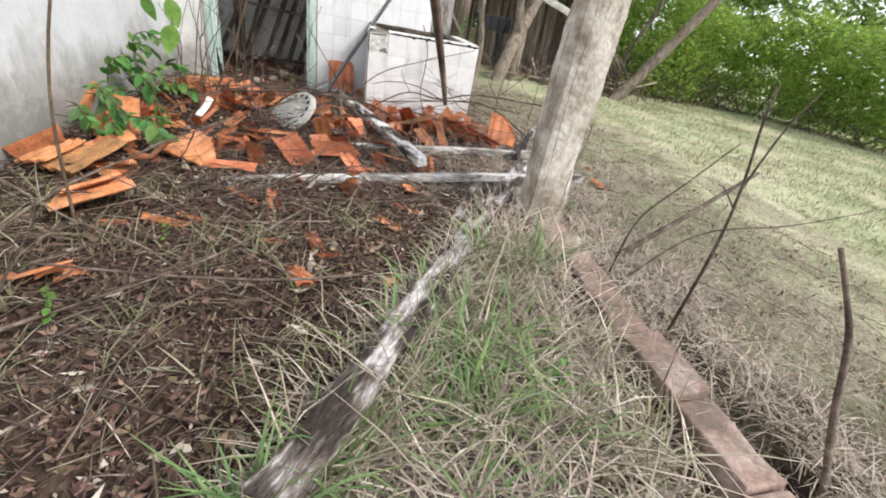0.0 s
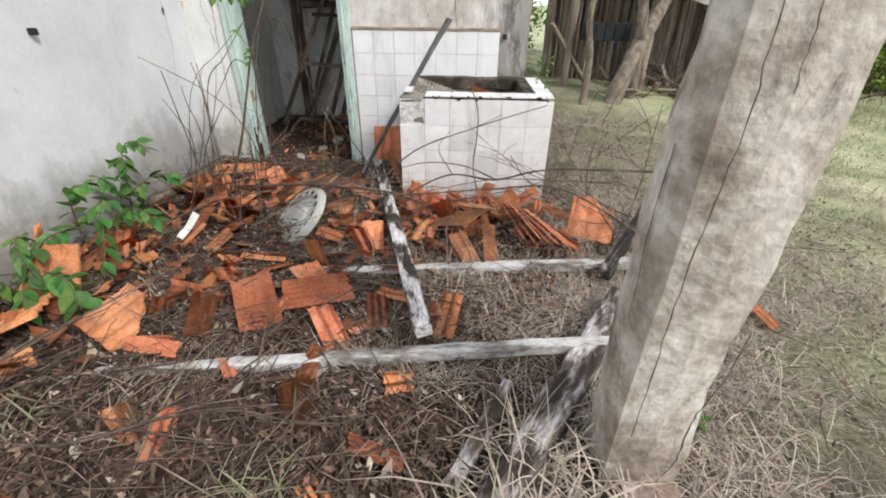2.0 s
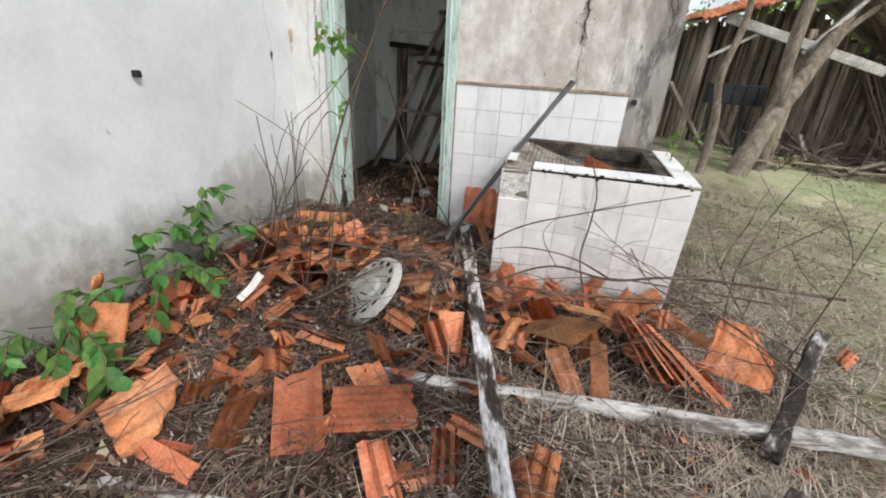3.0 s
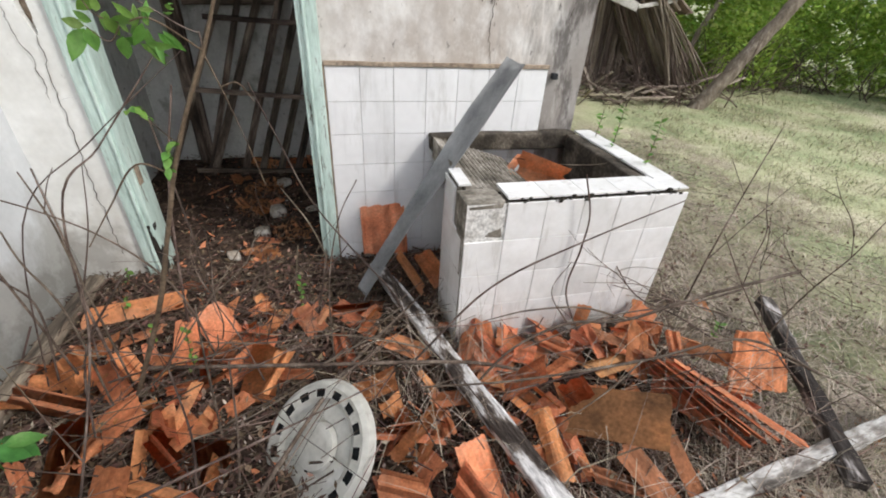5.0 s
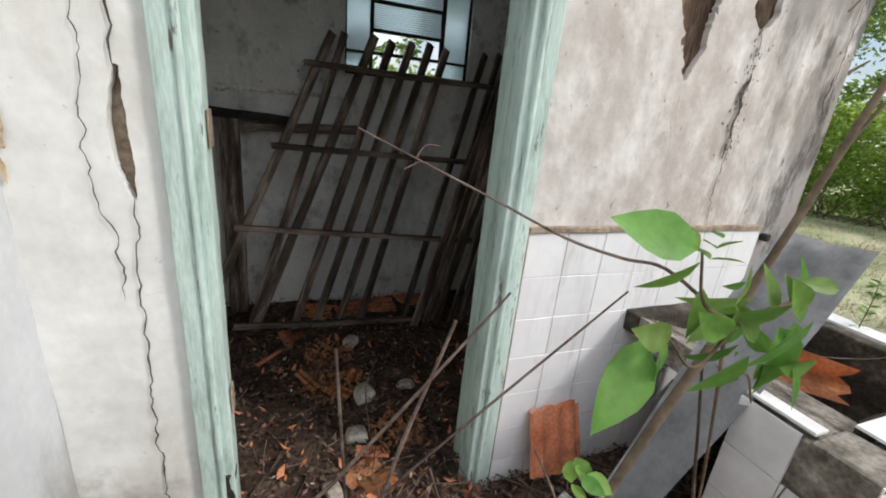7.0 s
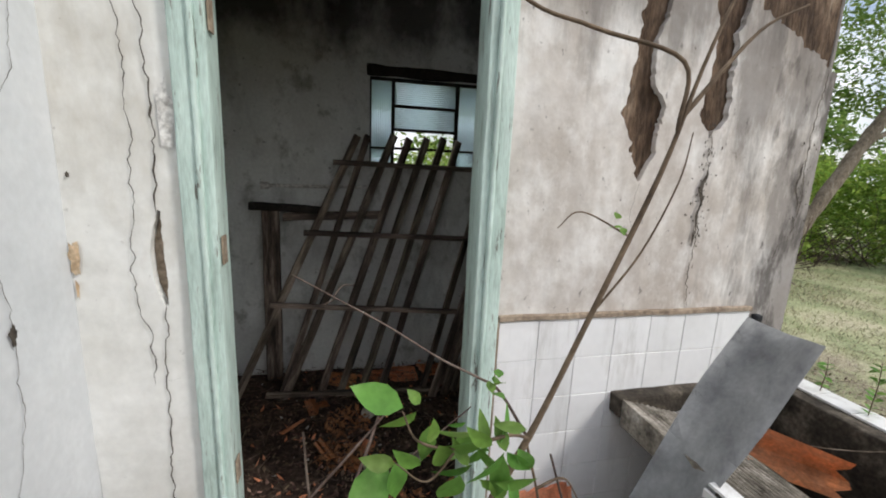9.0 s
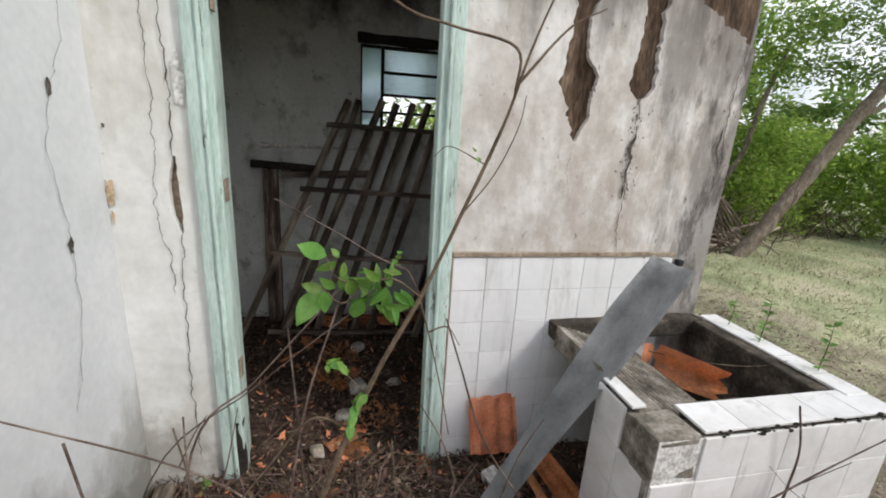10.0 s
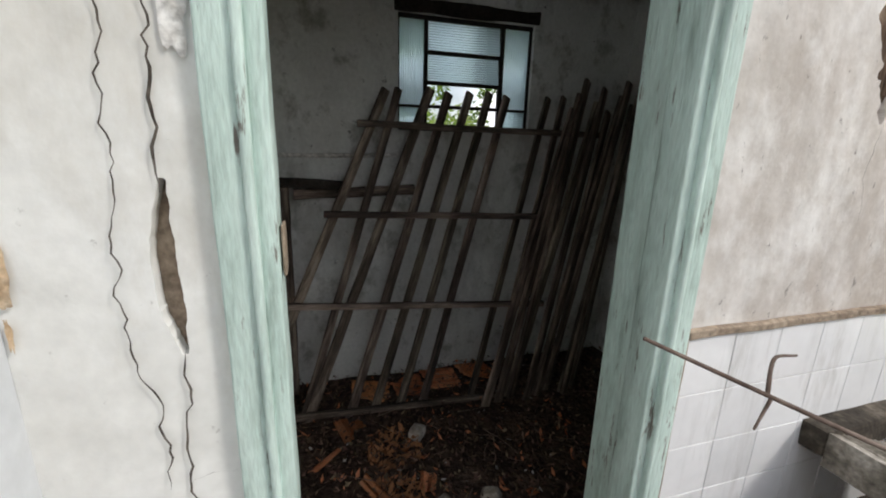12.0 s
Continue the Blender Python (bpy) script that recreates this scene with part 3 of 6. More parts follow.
wall_w = thing("wall_west", "whitewashed outer wall with mould along its foot", "wall", kind="structure")
bmw = box_bm(-0.36, -0.2, -9.0, -0.0, -0.3, 2.7, 0, 60)
for v in bmw.verts:
    v.co.x += 0.0025 * noise.noise(v.co * 2)
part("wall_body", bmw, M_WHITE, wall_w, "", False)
crack("crack", [(-0.08, 1.9), (-0.11, 1.62), (-0.197, 1.48), (-0.251, 1.34), (-0.223, 1.06), (-0.225, 0.89), (-0.291, 0.65), (-0.337, 0.57)], 0.0016, wall_w, "y")
crack("crack", [(-0.197, 1.5), (-0.198, 1.46)], 0.006, wall_w, "y")
crack("crack", [(-0.222, 1.08), (-0.224, 1.03)], 0.006, wall_w, "y")
def blot(name, cx, cz, rx, rz, wall, material, axis="x", seed=0.0):
    """A thin ragged patch on a wall."""
    n = 28
    vs = [(cx, cz)] + [(cx + rx * f * math.cos(a), cz + rz * f * math.sin(a)) for a, f in ((2 * math.pi * k / n, 0.78 + 0.5 * noise.noise(Vector((math.cos(2 * math.pi * k / n) * 2, math.sin(2 * math.pi * k / n) * 2, seed)))) for k in range(n))]
    pts = [(a, -0.0062, b) if axis == "x" else (-0.1932, a, b) for a, b in vs]
    return raw(name, pts, [(0, k + 1, (k + 1) % n + 1) for k in range(n)], material, wall)


blot("rust_stain", -0.186, 1.17, 0.016, 0.055, wall_n, M_RUST, seed=1.0)
blot("rust_stain", -0.188, 1.09, 0.005, 0.03, wall_n, M_RUST, seed=2.0)
blot("bare_patch", 0.05, 1.54, 0.024, 0.1, wall_n, M_GROUT, seed=3.0)
rp = random.Random(14)
for i in range(90):
    z = rp.uniform(1.2, 1.62)
    x = 1.705 + rp.gauss(0, 0.022)
    blot("pit", x, z, rp.uniform(0.0012, 0.005), rp.uniform(0.002, 0.008), wall_n, M_VOID, seed=10.0 + i)
for i in range(30):
    blot("pit", 2.14 + rp.gauss(0, 0.018), rp.uniform(1.3, 1.6), rp.uniform(0.0012, 0.005), rp.uniform(0.002, 0.009), wall_n, M_VOID, seed=80.0 + i)
blot("nail_hole", -0.178, 1.385, 0.006, 0.01, wall_n, M_VOID, seed=4.0)
blot("bare_patch", -0.197, 1.48, 0.012, 0.03, wall_w, M_VOID, "y", 5.0)
blot("bare_patch", -0.224, 1.055, 0.014, 0.03, wall_w, M_VOID, "y", 6.0)
blot("bare_patch", -1.39, 0.766, 0.012, 0.01, wall_w, M_GROUT, "y", 7.0)
tagged(part("pipe_stub", box_bm(-0.2, -0.165, -1.215, -1.19, 0.97, 1.0, 0.006, 3, 0.004), M_DARK), "short rusty iron stub in the white wall", "pipe")

# room behind the doorway
def room_wall(name, label, *b):
    return tagged(part(name, box_bm(*b), M_ROOM), label, "wall", kind="structure")


room_wall("wall_room_west", "grey stained plaster wall of the dark room", -0.45, -0.29, 0.16, 1.6, -0.3, 2.5)
room_wall("wall_room_east", "dark stained plaster wall of the room", 2.05, 2.19, 0.16, 1.6, -0.3, 2.5)
room_wall("wall_room_front", "inner face of the doorway wall", -0.29, 0.074, 0.16, 0.175, -0.3, 2.5)
room_wall("wall_room_front_east", "inner face of the doorway wall", 0.977, 2.05, 0.16, 0.175, -0.3, 2.5)
back = thing("wall_room_north", "grey sooty plaster wall with a small window", "wall", kind="structure")
for b in ((-0.45, 0.64, 1.6, 1.74, -0.3, 2.5), (1.4, 2.19, 1.6, 1.74, -0.3, 2.5), (0.64, 1.4, 1.6, 1.74, -0.3, 1.415), (0.64, 1.4, 1.6, 1.74, 1.985, 2.5)):
    part("wall_piece", box_bm(*b), M_ROOM, back)
# Dark wall stain over the window, added as a thin black strip; no beam here.
part("burnt_lintel", box_bm(0.62, 1.42, 1.585, 1.6, 1.985, 2.05, 0.008, 12, 0.012), M_BLACK, back, "thin dark strip added for the stain over the window")
tagged(part("ceiling", box_bm(-0.45, 2.19, 0.03, 1.74, 2.5, 2.56), M_BLACK), "soot-black ceiling of the ruined room", "ceiling", kind="structure")

# ---- doorway ----
door = thing("door_1", "pale mint-green wooden door frame without a leaf, paint flaking", "door frame", kind="structure")
for x0, s in ((0.074, 1), (0.977, -1)):
    def strip(name, a, b, y0, y1, bev=0.004):
        lo, hi = sorted((x0 + s * a * 0.94, x0 + s * b * 0.94))
        part(name, box_bm(lo, hi, y0, y1, -0.05, 2.18, bev, 30, 0.0022, x0 * 5), M_MINT, door, smooth=True)
    strip("casing", 0.0, 0.048, -0.022, 0.03)
    strip("bead", 0.046, 0.062, -0.03, 0.03, 0.006)
    strip("jamb", 0.06, 0.088, -0.016, 0.06)
    strip("stop", 0.055, 0.068, 0.058, 0.165)
part("head", box_bm(0.074, 0.977, -0.02, 0.165, 2.1, 2.18, 0.004), M_MINT, door)
for z in (0.45, 1.15, 1.75):
    part("hinge", box_bm(0.16, 0.165, -0.005, 0.035, z, z + 0.08, 0.002), M_TRIM, door, "rusty hinge leaf")

part("rotten_foot", box_bm(0.129, 0.159, -0.018, 0.02, -0.04, 0.26, 0.006, 10, 0.012, 3), M_BLACK, door, "rotten blackened foot of the frame")

# ---- window of the room ----
win = thing("window_1", "small steel window with ribbed glass and a tilted louvre", "window", kind="structure")


def bar(x0, x1, z0, z1, y0=1.625, y1=1.65):
    part("window_frame", box_bm(x0, x1, y0, y1, z0, z1, 0.003), M_BLACK, win)


for a in ((0.64, 0.652, 1.415, 1.985), (0.782, 0.803, 1.415, 1.985), (1.212, 1.238, 1.415, 1.985), (1.385, 1.4, 1.415, 1.985)):
    bar(*a)
for z0, z1 in ((1.415, 1.428), (1.965, 1.985)):
    bar(0.64, 1.4, z0, z1, 1.62, 1.655)
for z in (1.535, 1.655, 1.805):
    bar(0.803, 1.212, z, z + 0.018)
bar(0.652, 0.782, 1.535, 1.548)
bar(1.238, 1.385, 1.535, 1.548)


def fluted(x0, x1, z0, z1, upright, tilt=0.0):
    n = 44
    vs, fs = [], []
    for i in range(n + 1):
        t = i / n
        d = 0.0035 * math.sin(t * n / 4 * 2 * math.pi)
        for s in (0, 1):
            for w in (0.0, 0.004):
                if upright:
                    vs.append((x0 + (x1 - x0) * t, 1.634 + d + w, (z0, z1)[s]))
                else:
                    vs.append(((x0, x1)[s], 1.634 + d + w + tilt * (t - 0.5), z0 + (z1 - z0) * t))
    for i in range(n):
        a, b = 4 * i, 4 * i + 4
        fs += [(a, b, b + 2, a + 2), (a + 1, a + 3, b + 3, b + 1), (a, a + 1, b + 1, b), (a + 2, b + 2, b + 3, a + 3)]
    ob = raw("pane", vs, fs, M_FLUTED, win, "", True)
    ob.visible_shadow = False


fluted(0.652, 0.782, 1.548, 1.965, True)
fluted(1.238, 1.385, 1.548, 1.965, True)
fluted(0.652, 0.782, 1.428, 1.535, True)
fluted(1.238, 1.385, 1.428, 1.535, False)
fluted(0.803, 1.212, 1.823, 1.965, False, 0.02)
fluted(0.803, 1.212, 1.673, 1.805, False, 0.02)

# ---- things in the room ----
tagged(branchy("conduit", [([(-0.0, 1.588, 1.275), (0.3, 1.588, 1.277), (0.64, 1.588, 1.284)], 0.011, 0.011), ([(-0.03, 1.59, 1.275), (0.02, 1.585, 1.275)], 0.024, 0.02)], M_PALE, sides=8, wob=0), "pale conduit running along the sooty wall", "pipe")
burnt = thing("burnt_door_post", "charred frame of posts against the room's wall", "door frame")
timber("post", (0.02, 1.535, -0.02), (0.03, 1.535, 1.13), 0.1, 0.06, M_SLAT, burnt, rough=0.004, seed=2, roll=90)
timber("rail", (-0.09, 1.52, 1.155), (0.36, 1.52, 1.13), 0.06, 0.045, M_BLACK, burnt, "charred rail", seed=3)
timber("rail", (0.1, 1.545, 1.085), (0.72, 1.545, 1.105), 0.05, 0.05, M_SLAT, burnt, seed=5)


def gate_point(x, z, off=0.0):
    return Vector((x, 1.24 + 0.17 * z + off, z))


gate = thing("slatted_gate", "dark wooden slatted gate leaning askew in the room", "gate")
SLATS = ((0.563, 0.085, 0.046), (0.628, 0.28, 0.04), (0.791, 0.35, 0.05), (0.89, 0.52, 0.05), (1.005, 0.64, 0.05), (1.117, 0.765, 0.05), (1.216, 0.88, 0.05),
         (1.467, 1.148, 0.05), (1.567, 1.262, 0.05), (1.685, 1.385, 0.05))
for i, (xt, xm, wide) in enumerate(SLATS):
    zt = 1.604 + 0.008 * (i % 3)
    xb = xm - (xt - xm) / 1.054 * 0.63
    timber("slat", gate_point(xb, -0.08), gate_point(xt, zt), wide, 0.016, M_SLAT, gate, cuts=10, rough=0.003, seed=i * 3.1, roll=90)
for xa, za, xb, zb in ((0.415, 1.437, 1.8, 1.42), (0.24, 1.008, 1.5, 0.968), (0.045, 0.579, 1.42, 0.482), (0.02, 0.037, 1.2, -0.012)):
    timber("rail", gate_point(xa, za, -0.026), gate_point(xb, zb, -0.026), 0.032, 0.022, M_SLAT, gate, cuts=10, rough=0.003, seed=xa * 9, roll=90)
for i in range(11):
    x = 1.52 + 0.052 * i
    pl = timber("plank", (x - 0.5 + 0.03 * (i % 3), 1.12 + 0.02 * (i % 4), 0.0), (min(x + 0.05, 2.0), 1.42 + 0.02 * (i % 3), 1.55 + 0.04 * (i * 7 % 5)), 0.06, 0.018, M_SLAT, cuts=8, rough=0.003, seed=i, roll=90)
    tagged(pl, "dark old plank stacked in the room's corner", "plank", "planks stacked in the room")

# ---- laundry tank ----
tank = thing("laundry_tank", "white-tiled concrete laundry tank full of rubble", "sink", at=(0, 0, 0))
tank_front = part("front_wall", box_bm(1.413, 2.296, -0.75, -0.66, -0.05, 0.63, 0.004, 16, 0.004), M_CONCRETE, tank)
tank_east = part("side_wall", box_bm(2.2, 2.296, -0.66, 0.0, -0.05, 0.63, 0.004, 12, 0.004), M_CONCRETE, tank)
tank_west = part("side_wall", box_bm(1.421, 1.53, -0.66, -0.46, -0.05, 0.63, 0.004, 6, 0.004), M_CONCRETE, tank)
part("back_rim", box_bm(1.44, 2.2, -0.07, 0.0, 0.58, 0.662, 0.012, 16, 0.008), M_BASIN, tank)
part("rim", box_bm(1.6, 2.2, -0.66, -0.615, 0.58, 0.655, 0.01, 14, 0.008), M_BASIN, tank)
part("basin_wall", box_bm(2.14, 2.2, -0.615, -0.07, 0.3, 0.655, 0.01, 10, 0.006), M_BASIN, tank)
part("basin_wall", box_bm(1.78, 1.82, -0.615, -0.07, 0.3, 0.54, 0.01, 10, 0.006), M_BASIN, tank)
part("basin_floor", box_bm(1.78, 2.2, -0.66, 0.0, 0.27, 0.31, 0.005, 8, 0.01), M_BASIN, tank)
bmr = bmesh.new()
rows = []
for i in range(61):
    t = i / 60
    x = 1.45 + 0.36 * t
    z = 0.655 - 0.115 * t + (0.008 * abs(math.sin(t * 60 / 4 * math.pi)) if 0.12 < t else 0.004)
    rows.append([bmr.verts.new((x, y, zz)) for y, zz in ((-0.62, z), (-0.45, z - 0.002), (-0.25, z - 0.003), (-0.07, z), (-0.07, 0.56 - 0.1 * t), (-0.62, 0.56 - 0.1 * t))])
for a, b in zip(rows, rows[1:]):
    for k in range(6):
        bmr.faces.new((a[k], b[k], b[(k + 1) % 6], a[(k + 1) % 6]))
bmr.faces.new(rows[0][::-1])
bmr.faces.new(rows[-1])
part("washboard", bmr, M_CONCRETE, tank, "mossy ribbed concrete washboard")
part("corner_block", box_bm(1.415, 1.56, -0.752, -0.62, 0.5, 0.645, 0.012, 6, 0.008), M_CONCRETE, tank, "bare mossy corner where tiles fell off")

rm = random.Random(4)
bmm = bmesh.new()
for k in range(46):
    cx = rm.uniform(1.6, 2.28)
    ico = bmesh.ops.create_icosphere(bmm, subdivisions=1, radius=rm.uniform(0.003, 0.008))
    bmesh.ops.scale(bmm, vec=(1.6, 0.8, 0.8), verts=ico["verts"])
    bmesh.ops.translate(bmm, vec=(cx, -0.757 + rm.uniform(-0.004, 0.006), 0.65 + rm.uniform(-0.012, 0.01)), verts=ico["verts"])
tagged(part("moss", bmm, M_MOSS, tank, "black moss along the rim"), kind="stuff")

# ---- fallen sheet ----
def sheet():
    bm = bmesh.new()
    rows = []
    for i in range(25):
        t = i / 24
        s = t - 0.5
        cx, cz = 1.07 + 0.62 * t, 0.03 + 1.0 * t + 0.025 * math.sin(t * math.pi)
        y = -0.40 + 0.02 * t
        rows.append([bm.verts.new((cx + 0.02 * k * s + 0.022 * (0.5 - abs(k)), y + 0.115 * min(1.0, 0.42 + 0.75 * t) * k, cz - 0.014 * (0.5 - abs(k)) + 0.006 * math.sin(9 * t + k))) for k in (-1, -0.5, 0, 0.5, 1)])
    for a, b in zip(rows, rows[1:]):
        for k in range(4):
            bm.faces.new((a[k], a[k + 1], b[k + 1], b[k]))
    bmesh.ops.solidify(bm, geom=bm.faces[:], thickness=0.006)
    return tagged(part("metal_sheet", bm, M_SHEET, smooth=True), "bent grey galvanised strip leaning across the tank", "metal sheet")


sheet()

# ---- porch post and kerb ----
bmp = bmesh.new()
prof = []
for k in range(40):
    z = -0.15 + 2.75 * k / 39
    lean = -0.018 * z
    ring = []
    for cx, cy in ((0, 0), (0.5, 0), (1, 0), (1, 0.5), (1, 1), (0.5, 1), (0, 1), (0, 0.5)):
        corner = 0.012 if (cx in (0, 1) and cy in (0, 1)) else 0.0
        x, y = 2.205 + lean + 0.215 * cx, -2.545 + 0.19 * cy
        d = Vector((2.31 + lean - x, -2.45 - y, 0)).normalized()
        p = Vector((x, y, z)) + d * (corner + 0.012 * abs(noise.noise(Vector((x * 9, y * 9, z * 7)))) * (1.6 if corner else 1) + 0.01 * max(0, noise.noise(Vector((x * 3, y * 3, z * 2.3)))) * (3 if corner else 0))
        ring.append(bmp.verts.new(p))
    prof.append(ring)
for a, b in zip(prof, prof[1:]):
    for k in range(8):
        bmp.faces.new((a[k], a[(k + 1) % 8], b[(k + 1) % 8], b[k]))
bmp.faces.new(prof[-1])
post = part("porch_post", bmp, M_POST)
tagged(post, "chipped grey-white porch post standing on the kerb", "post")


def post_crack(pts, face, w):
    vs, fs = [], []
    for i, (a, z) in enumerate(smooth_line([(a, z, 0) for a, z in pts], 8) and [(v.x, v.y) for v in smooth_line([(a, z, 0) for a, z in pts], 8)]):
        a += 0.006 * noise.noise(Vector((z * 40, w * 900, 0)))
        ww = w * (0.4 + abs(noise.noise(Vector((z * 25, 3, w * 500)))))
        for s in (-1, 1):
            vs.append((a + s * ww, -2.5465, z) if face == "y" else (2.2025 - 0.018 * z, a + s * ww, z))
    for i in range(len(vs) // 2 - 1):
        fs.append((2 * i, 2 * i + 1, 2 * i + 3, 2 * i + 2))
    raw("crack", vs, fs, M_VOID, post)


post_crack([(2.235, 1.6), (2.225, 1.2), (2.24, 0.95), (2.232, 0.7), (2.24, 0.45), (2.245, 0.2)], "y", 0.0022)
post_crack([(2.4, 0.55), (2.395, 0.4), (2.37, 0.28), (2.375, 0.12), (2.35, 0.02)], "y", 0.003)
post_crack([(-2.46, 0.9), (-2.45, 0.7), (-2.47, 0.55)], "x", 0.003)
post_crack([(2.285, 1.3), (2.28, 1.12), (2.29, 1.0)], "y", 0.002)

# ---- fallen timbers ----
def beam(p0, p1, w, h, material, label, seed, bow=0.0, roll=0.0, rough=0.008):
    ob = timber("roof_timber", p0, p1, w, h, material, cuts=26, rough=rough, seed=seed, bow=bow, roll=roll)
    return tagged(ob, label, "timber", "fallen roof timbers")


beam((1.12, -3.9, 0.0), (2.5, -1.75, 0.04), 0.105, 0.08, M_CHAR, "charred rafter with scraps of white paint, lying on the porch edge", 1, 0.01, rough=0.014)
beam((2.47, -1.59, 0.04), (2.95, -0.8, 0.06), 0.055, 0.05, M_SOOTY, "blackened timber lying in the grass beside the tile heap", 5, rough=0.01)
beam((0.42, -2.27, -0.045), (2.78, -2.03, 0.08), 0.045, 0.045, M_WOODW, "flaking white batten lying among broken tiles", 2, 0.015)
beam((1.1, -1.62, 0.0), (2.98, -1.43, 0.045), 0.05, 0.045, M_WOODW, "flaking white batten under the tile heap", 3)
beam((1.15, -0.2, 0.05), (1.69, -2.12, 0.125), 0.065, 0.055, M_PAINT, "white-painted rafter burnt black along one edge", 4, 0.02, 12)
beam((1.8, -2.6, -0.01), (1.99, -2.25, 0.03), 0.05, 0.045, M_CHAR, "charred stump of a rafter beside the porch post", 6)

# ---- broken roof tiles ----
def tile_mesh(seed, pieces, length=0.37, rib=0.013, ribs=3):
    """A ribbed clay tile, snapped along up to `pieces` random lines."""
    rng = random.Random(seed)
    bm = bmesh.new()
    nx, ny = 18, 5
    grid = []
    for i in range(nx + 1):
        u = i / nx
        x = (u - 0.5) * 0.225
        z = rib * (0.5 - 0.5 * math.cos(u * 2 * ribs * math.pi)) + (0.008 if i in (0, nx) else 0)
        grid.append([bm.verts.new((x, (j / ny - 0.5) * length, z + (0.008 if j == ny else 0) + 0.0015 * rng.uniform(-1, 1))) for j in range(ny + 1)])
    for i in range(nx):
        for j in range(ny):
            bm.faces.new((grid[i][j], grid[i + 1][j], grid[i + 1][j + 1], grid[i][j + 1]))
    for k in range(pieces):
        a = rng.uniform(0, 2 * math.pi)
        d = rng.uniform(0.03, 0.11)
        nrm = Vector((math.cos(a), math.sin(a), rng.uniform(-0.2, 0.2)))
        bmesh.ops.bisect_plane(bm, geom=bm.verts[:] + bm.edges[:] + bm.faces[:], plane_co=nrm * d, plane_no=nrm, clear_outer=True)
    for v in bm.verts:
        if v.is_boundary:
            v.co += 0.006 * noise.noise_vector(v.co * 40 + Vector((seed, 0, 0))) * Vector((1, 1, 0)).length
    bmesh.ops.solidify(bm, geom=bm.faces[:], thickness=0.013)
    me = bpy.data.meshes.new("roof_tile")
    bm.to_mesh(me)
    bm.free()
    return me


def piece_mesh(seed, length, width, ribs=2, rib=0.01, jag=0.012, askew=1.0):
    """A piece snapped off a clay tile: long sides nearly straight, ends broken askew."""
    rng = random.Random(seed)
    nx, ny = max(6, 5 * ribs), 3
    skew = [askew * rng.gauss(0, 0.22), askew * rng.gauss(0, 0.3)]
    taper = rng.gauss(0, 0.12)
    bm = bmesh.new()
    grid = []
    for i in range(nx + 1):
        u = i / nx - 0.5
        lo = -length / 2 + skew[0] * u * width + jag * noise.noise(Vector((u * 7, seed, 0.3)))
        hi = length / 2 + skew[1] * u * width + jag * noise.noise(Vector((u * 7, seed, 4.7)))
        z = rib * (0.5 - 0.5 * math.cos((u + 0.5) * 2 * ribs * math.pi)) if ribs else 0.004 * math.cos(u * 3)
        grid.append([bm.verts.new((u * width * (1 + taper * (j / ny - 0.5)) + 0.003 * noise.noise(Vector((i, j, seed))), lo + (hi - lo) * j / ny, z + 0.0012 * rng.uniform(-1, 1))) for j in range(ny + 1)])
    for i in range(nx):
        for j in range(ny):
            bm.faces.new((grid[i][j], grid[i + 1][j], grid[i + 1][j + 1], grid[i][j + 1]))
    bmesh.ops.solidify(bm, geom=bm.faces[:], thickness=0.014)
    me = bpy.data.meshes.new("roof_tile")
    bm.to_mesh(me)
    bm.free()
    return me


WHOLE = [tile_mesh(s, 1, ln) for s, ln in ((3, 0.26), (4, 0.22), (5, 0.3))]
BARREL = tile_mesh(8, 1, 0.26, 0.075, 1)
rq = random.Random(77)
HALF = [piece_mesh(s, rq.uniform(0.12, 0.24), rq.uniform(0.07, 0.15), rq.choice((1, 2, 2, 3)), rq.uniform(0.006, 0.014)) for s in range(10, 19)]
SHARD = [piece_mesh(s, rq.uniform(0.06, 0.15), rq.uniform(0.035, 0.085), rq.choice((0, 1, 1, 2)), rq.uniform(0.004, 0.01)) for s in range(30, 44)]
STRIP = [piece_mesh(s, rq.uniform(0.26, 0.34), rq.uniform(0.05, 0.075), 1, 0.008) for s in range(50, 54)]
CHANNEL, RIBBED = piece_mesh(60, 0.29, 0.16, 1, -0.03, 0.02, 0.6), piece_mesh(61, 0.28, 0.17, 6, 0.007, 0.014, 0.4)
SAIL = piece_mesh(64, 0.25, 0.13, 1, -0.035, 0.05)
SLAB = piece_mesh(62, 0.29, 0.19, 0, 0, 0.01, 0.2)
OCHRE_TILE = WHOLE[0].copy()
OCHRE = [OCHRE_TILE, SLAB, HALF[1].copy(), HALF[3].copy(), STRIP[2].copy()]
for m in [BARREL, CHANNEL, RIBBED, SAIL] + WHOLE + HALF + SHARD + STRIP:
    m.materials.append(M_CLAY)
for m in OCHRE:
    m.materials.append(M_OCHRE)


def roof_tile(me, x, y, z, rx=0, ry=0, rz=0, label="broken orange clay roof tile lying on leaf mould", s=1.0):
    ob = link_mesh("roof_tile", me, None)
    ob.matrix_world = pose(x, y, z, rx, ry, rz) @ Matrix.Diagonal((s, s, s, 1))
    return tagged(ob, label, "roof tile", "fallen roof tiles")


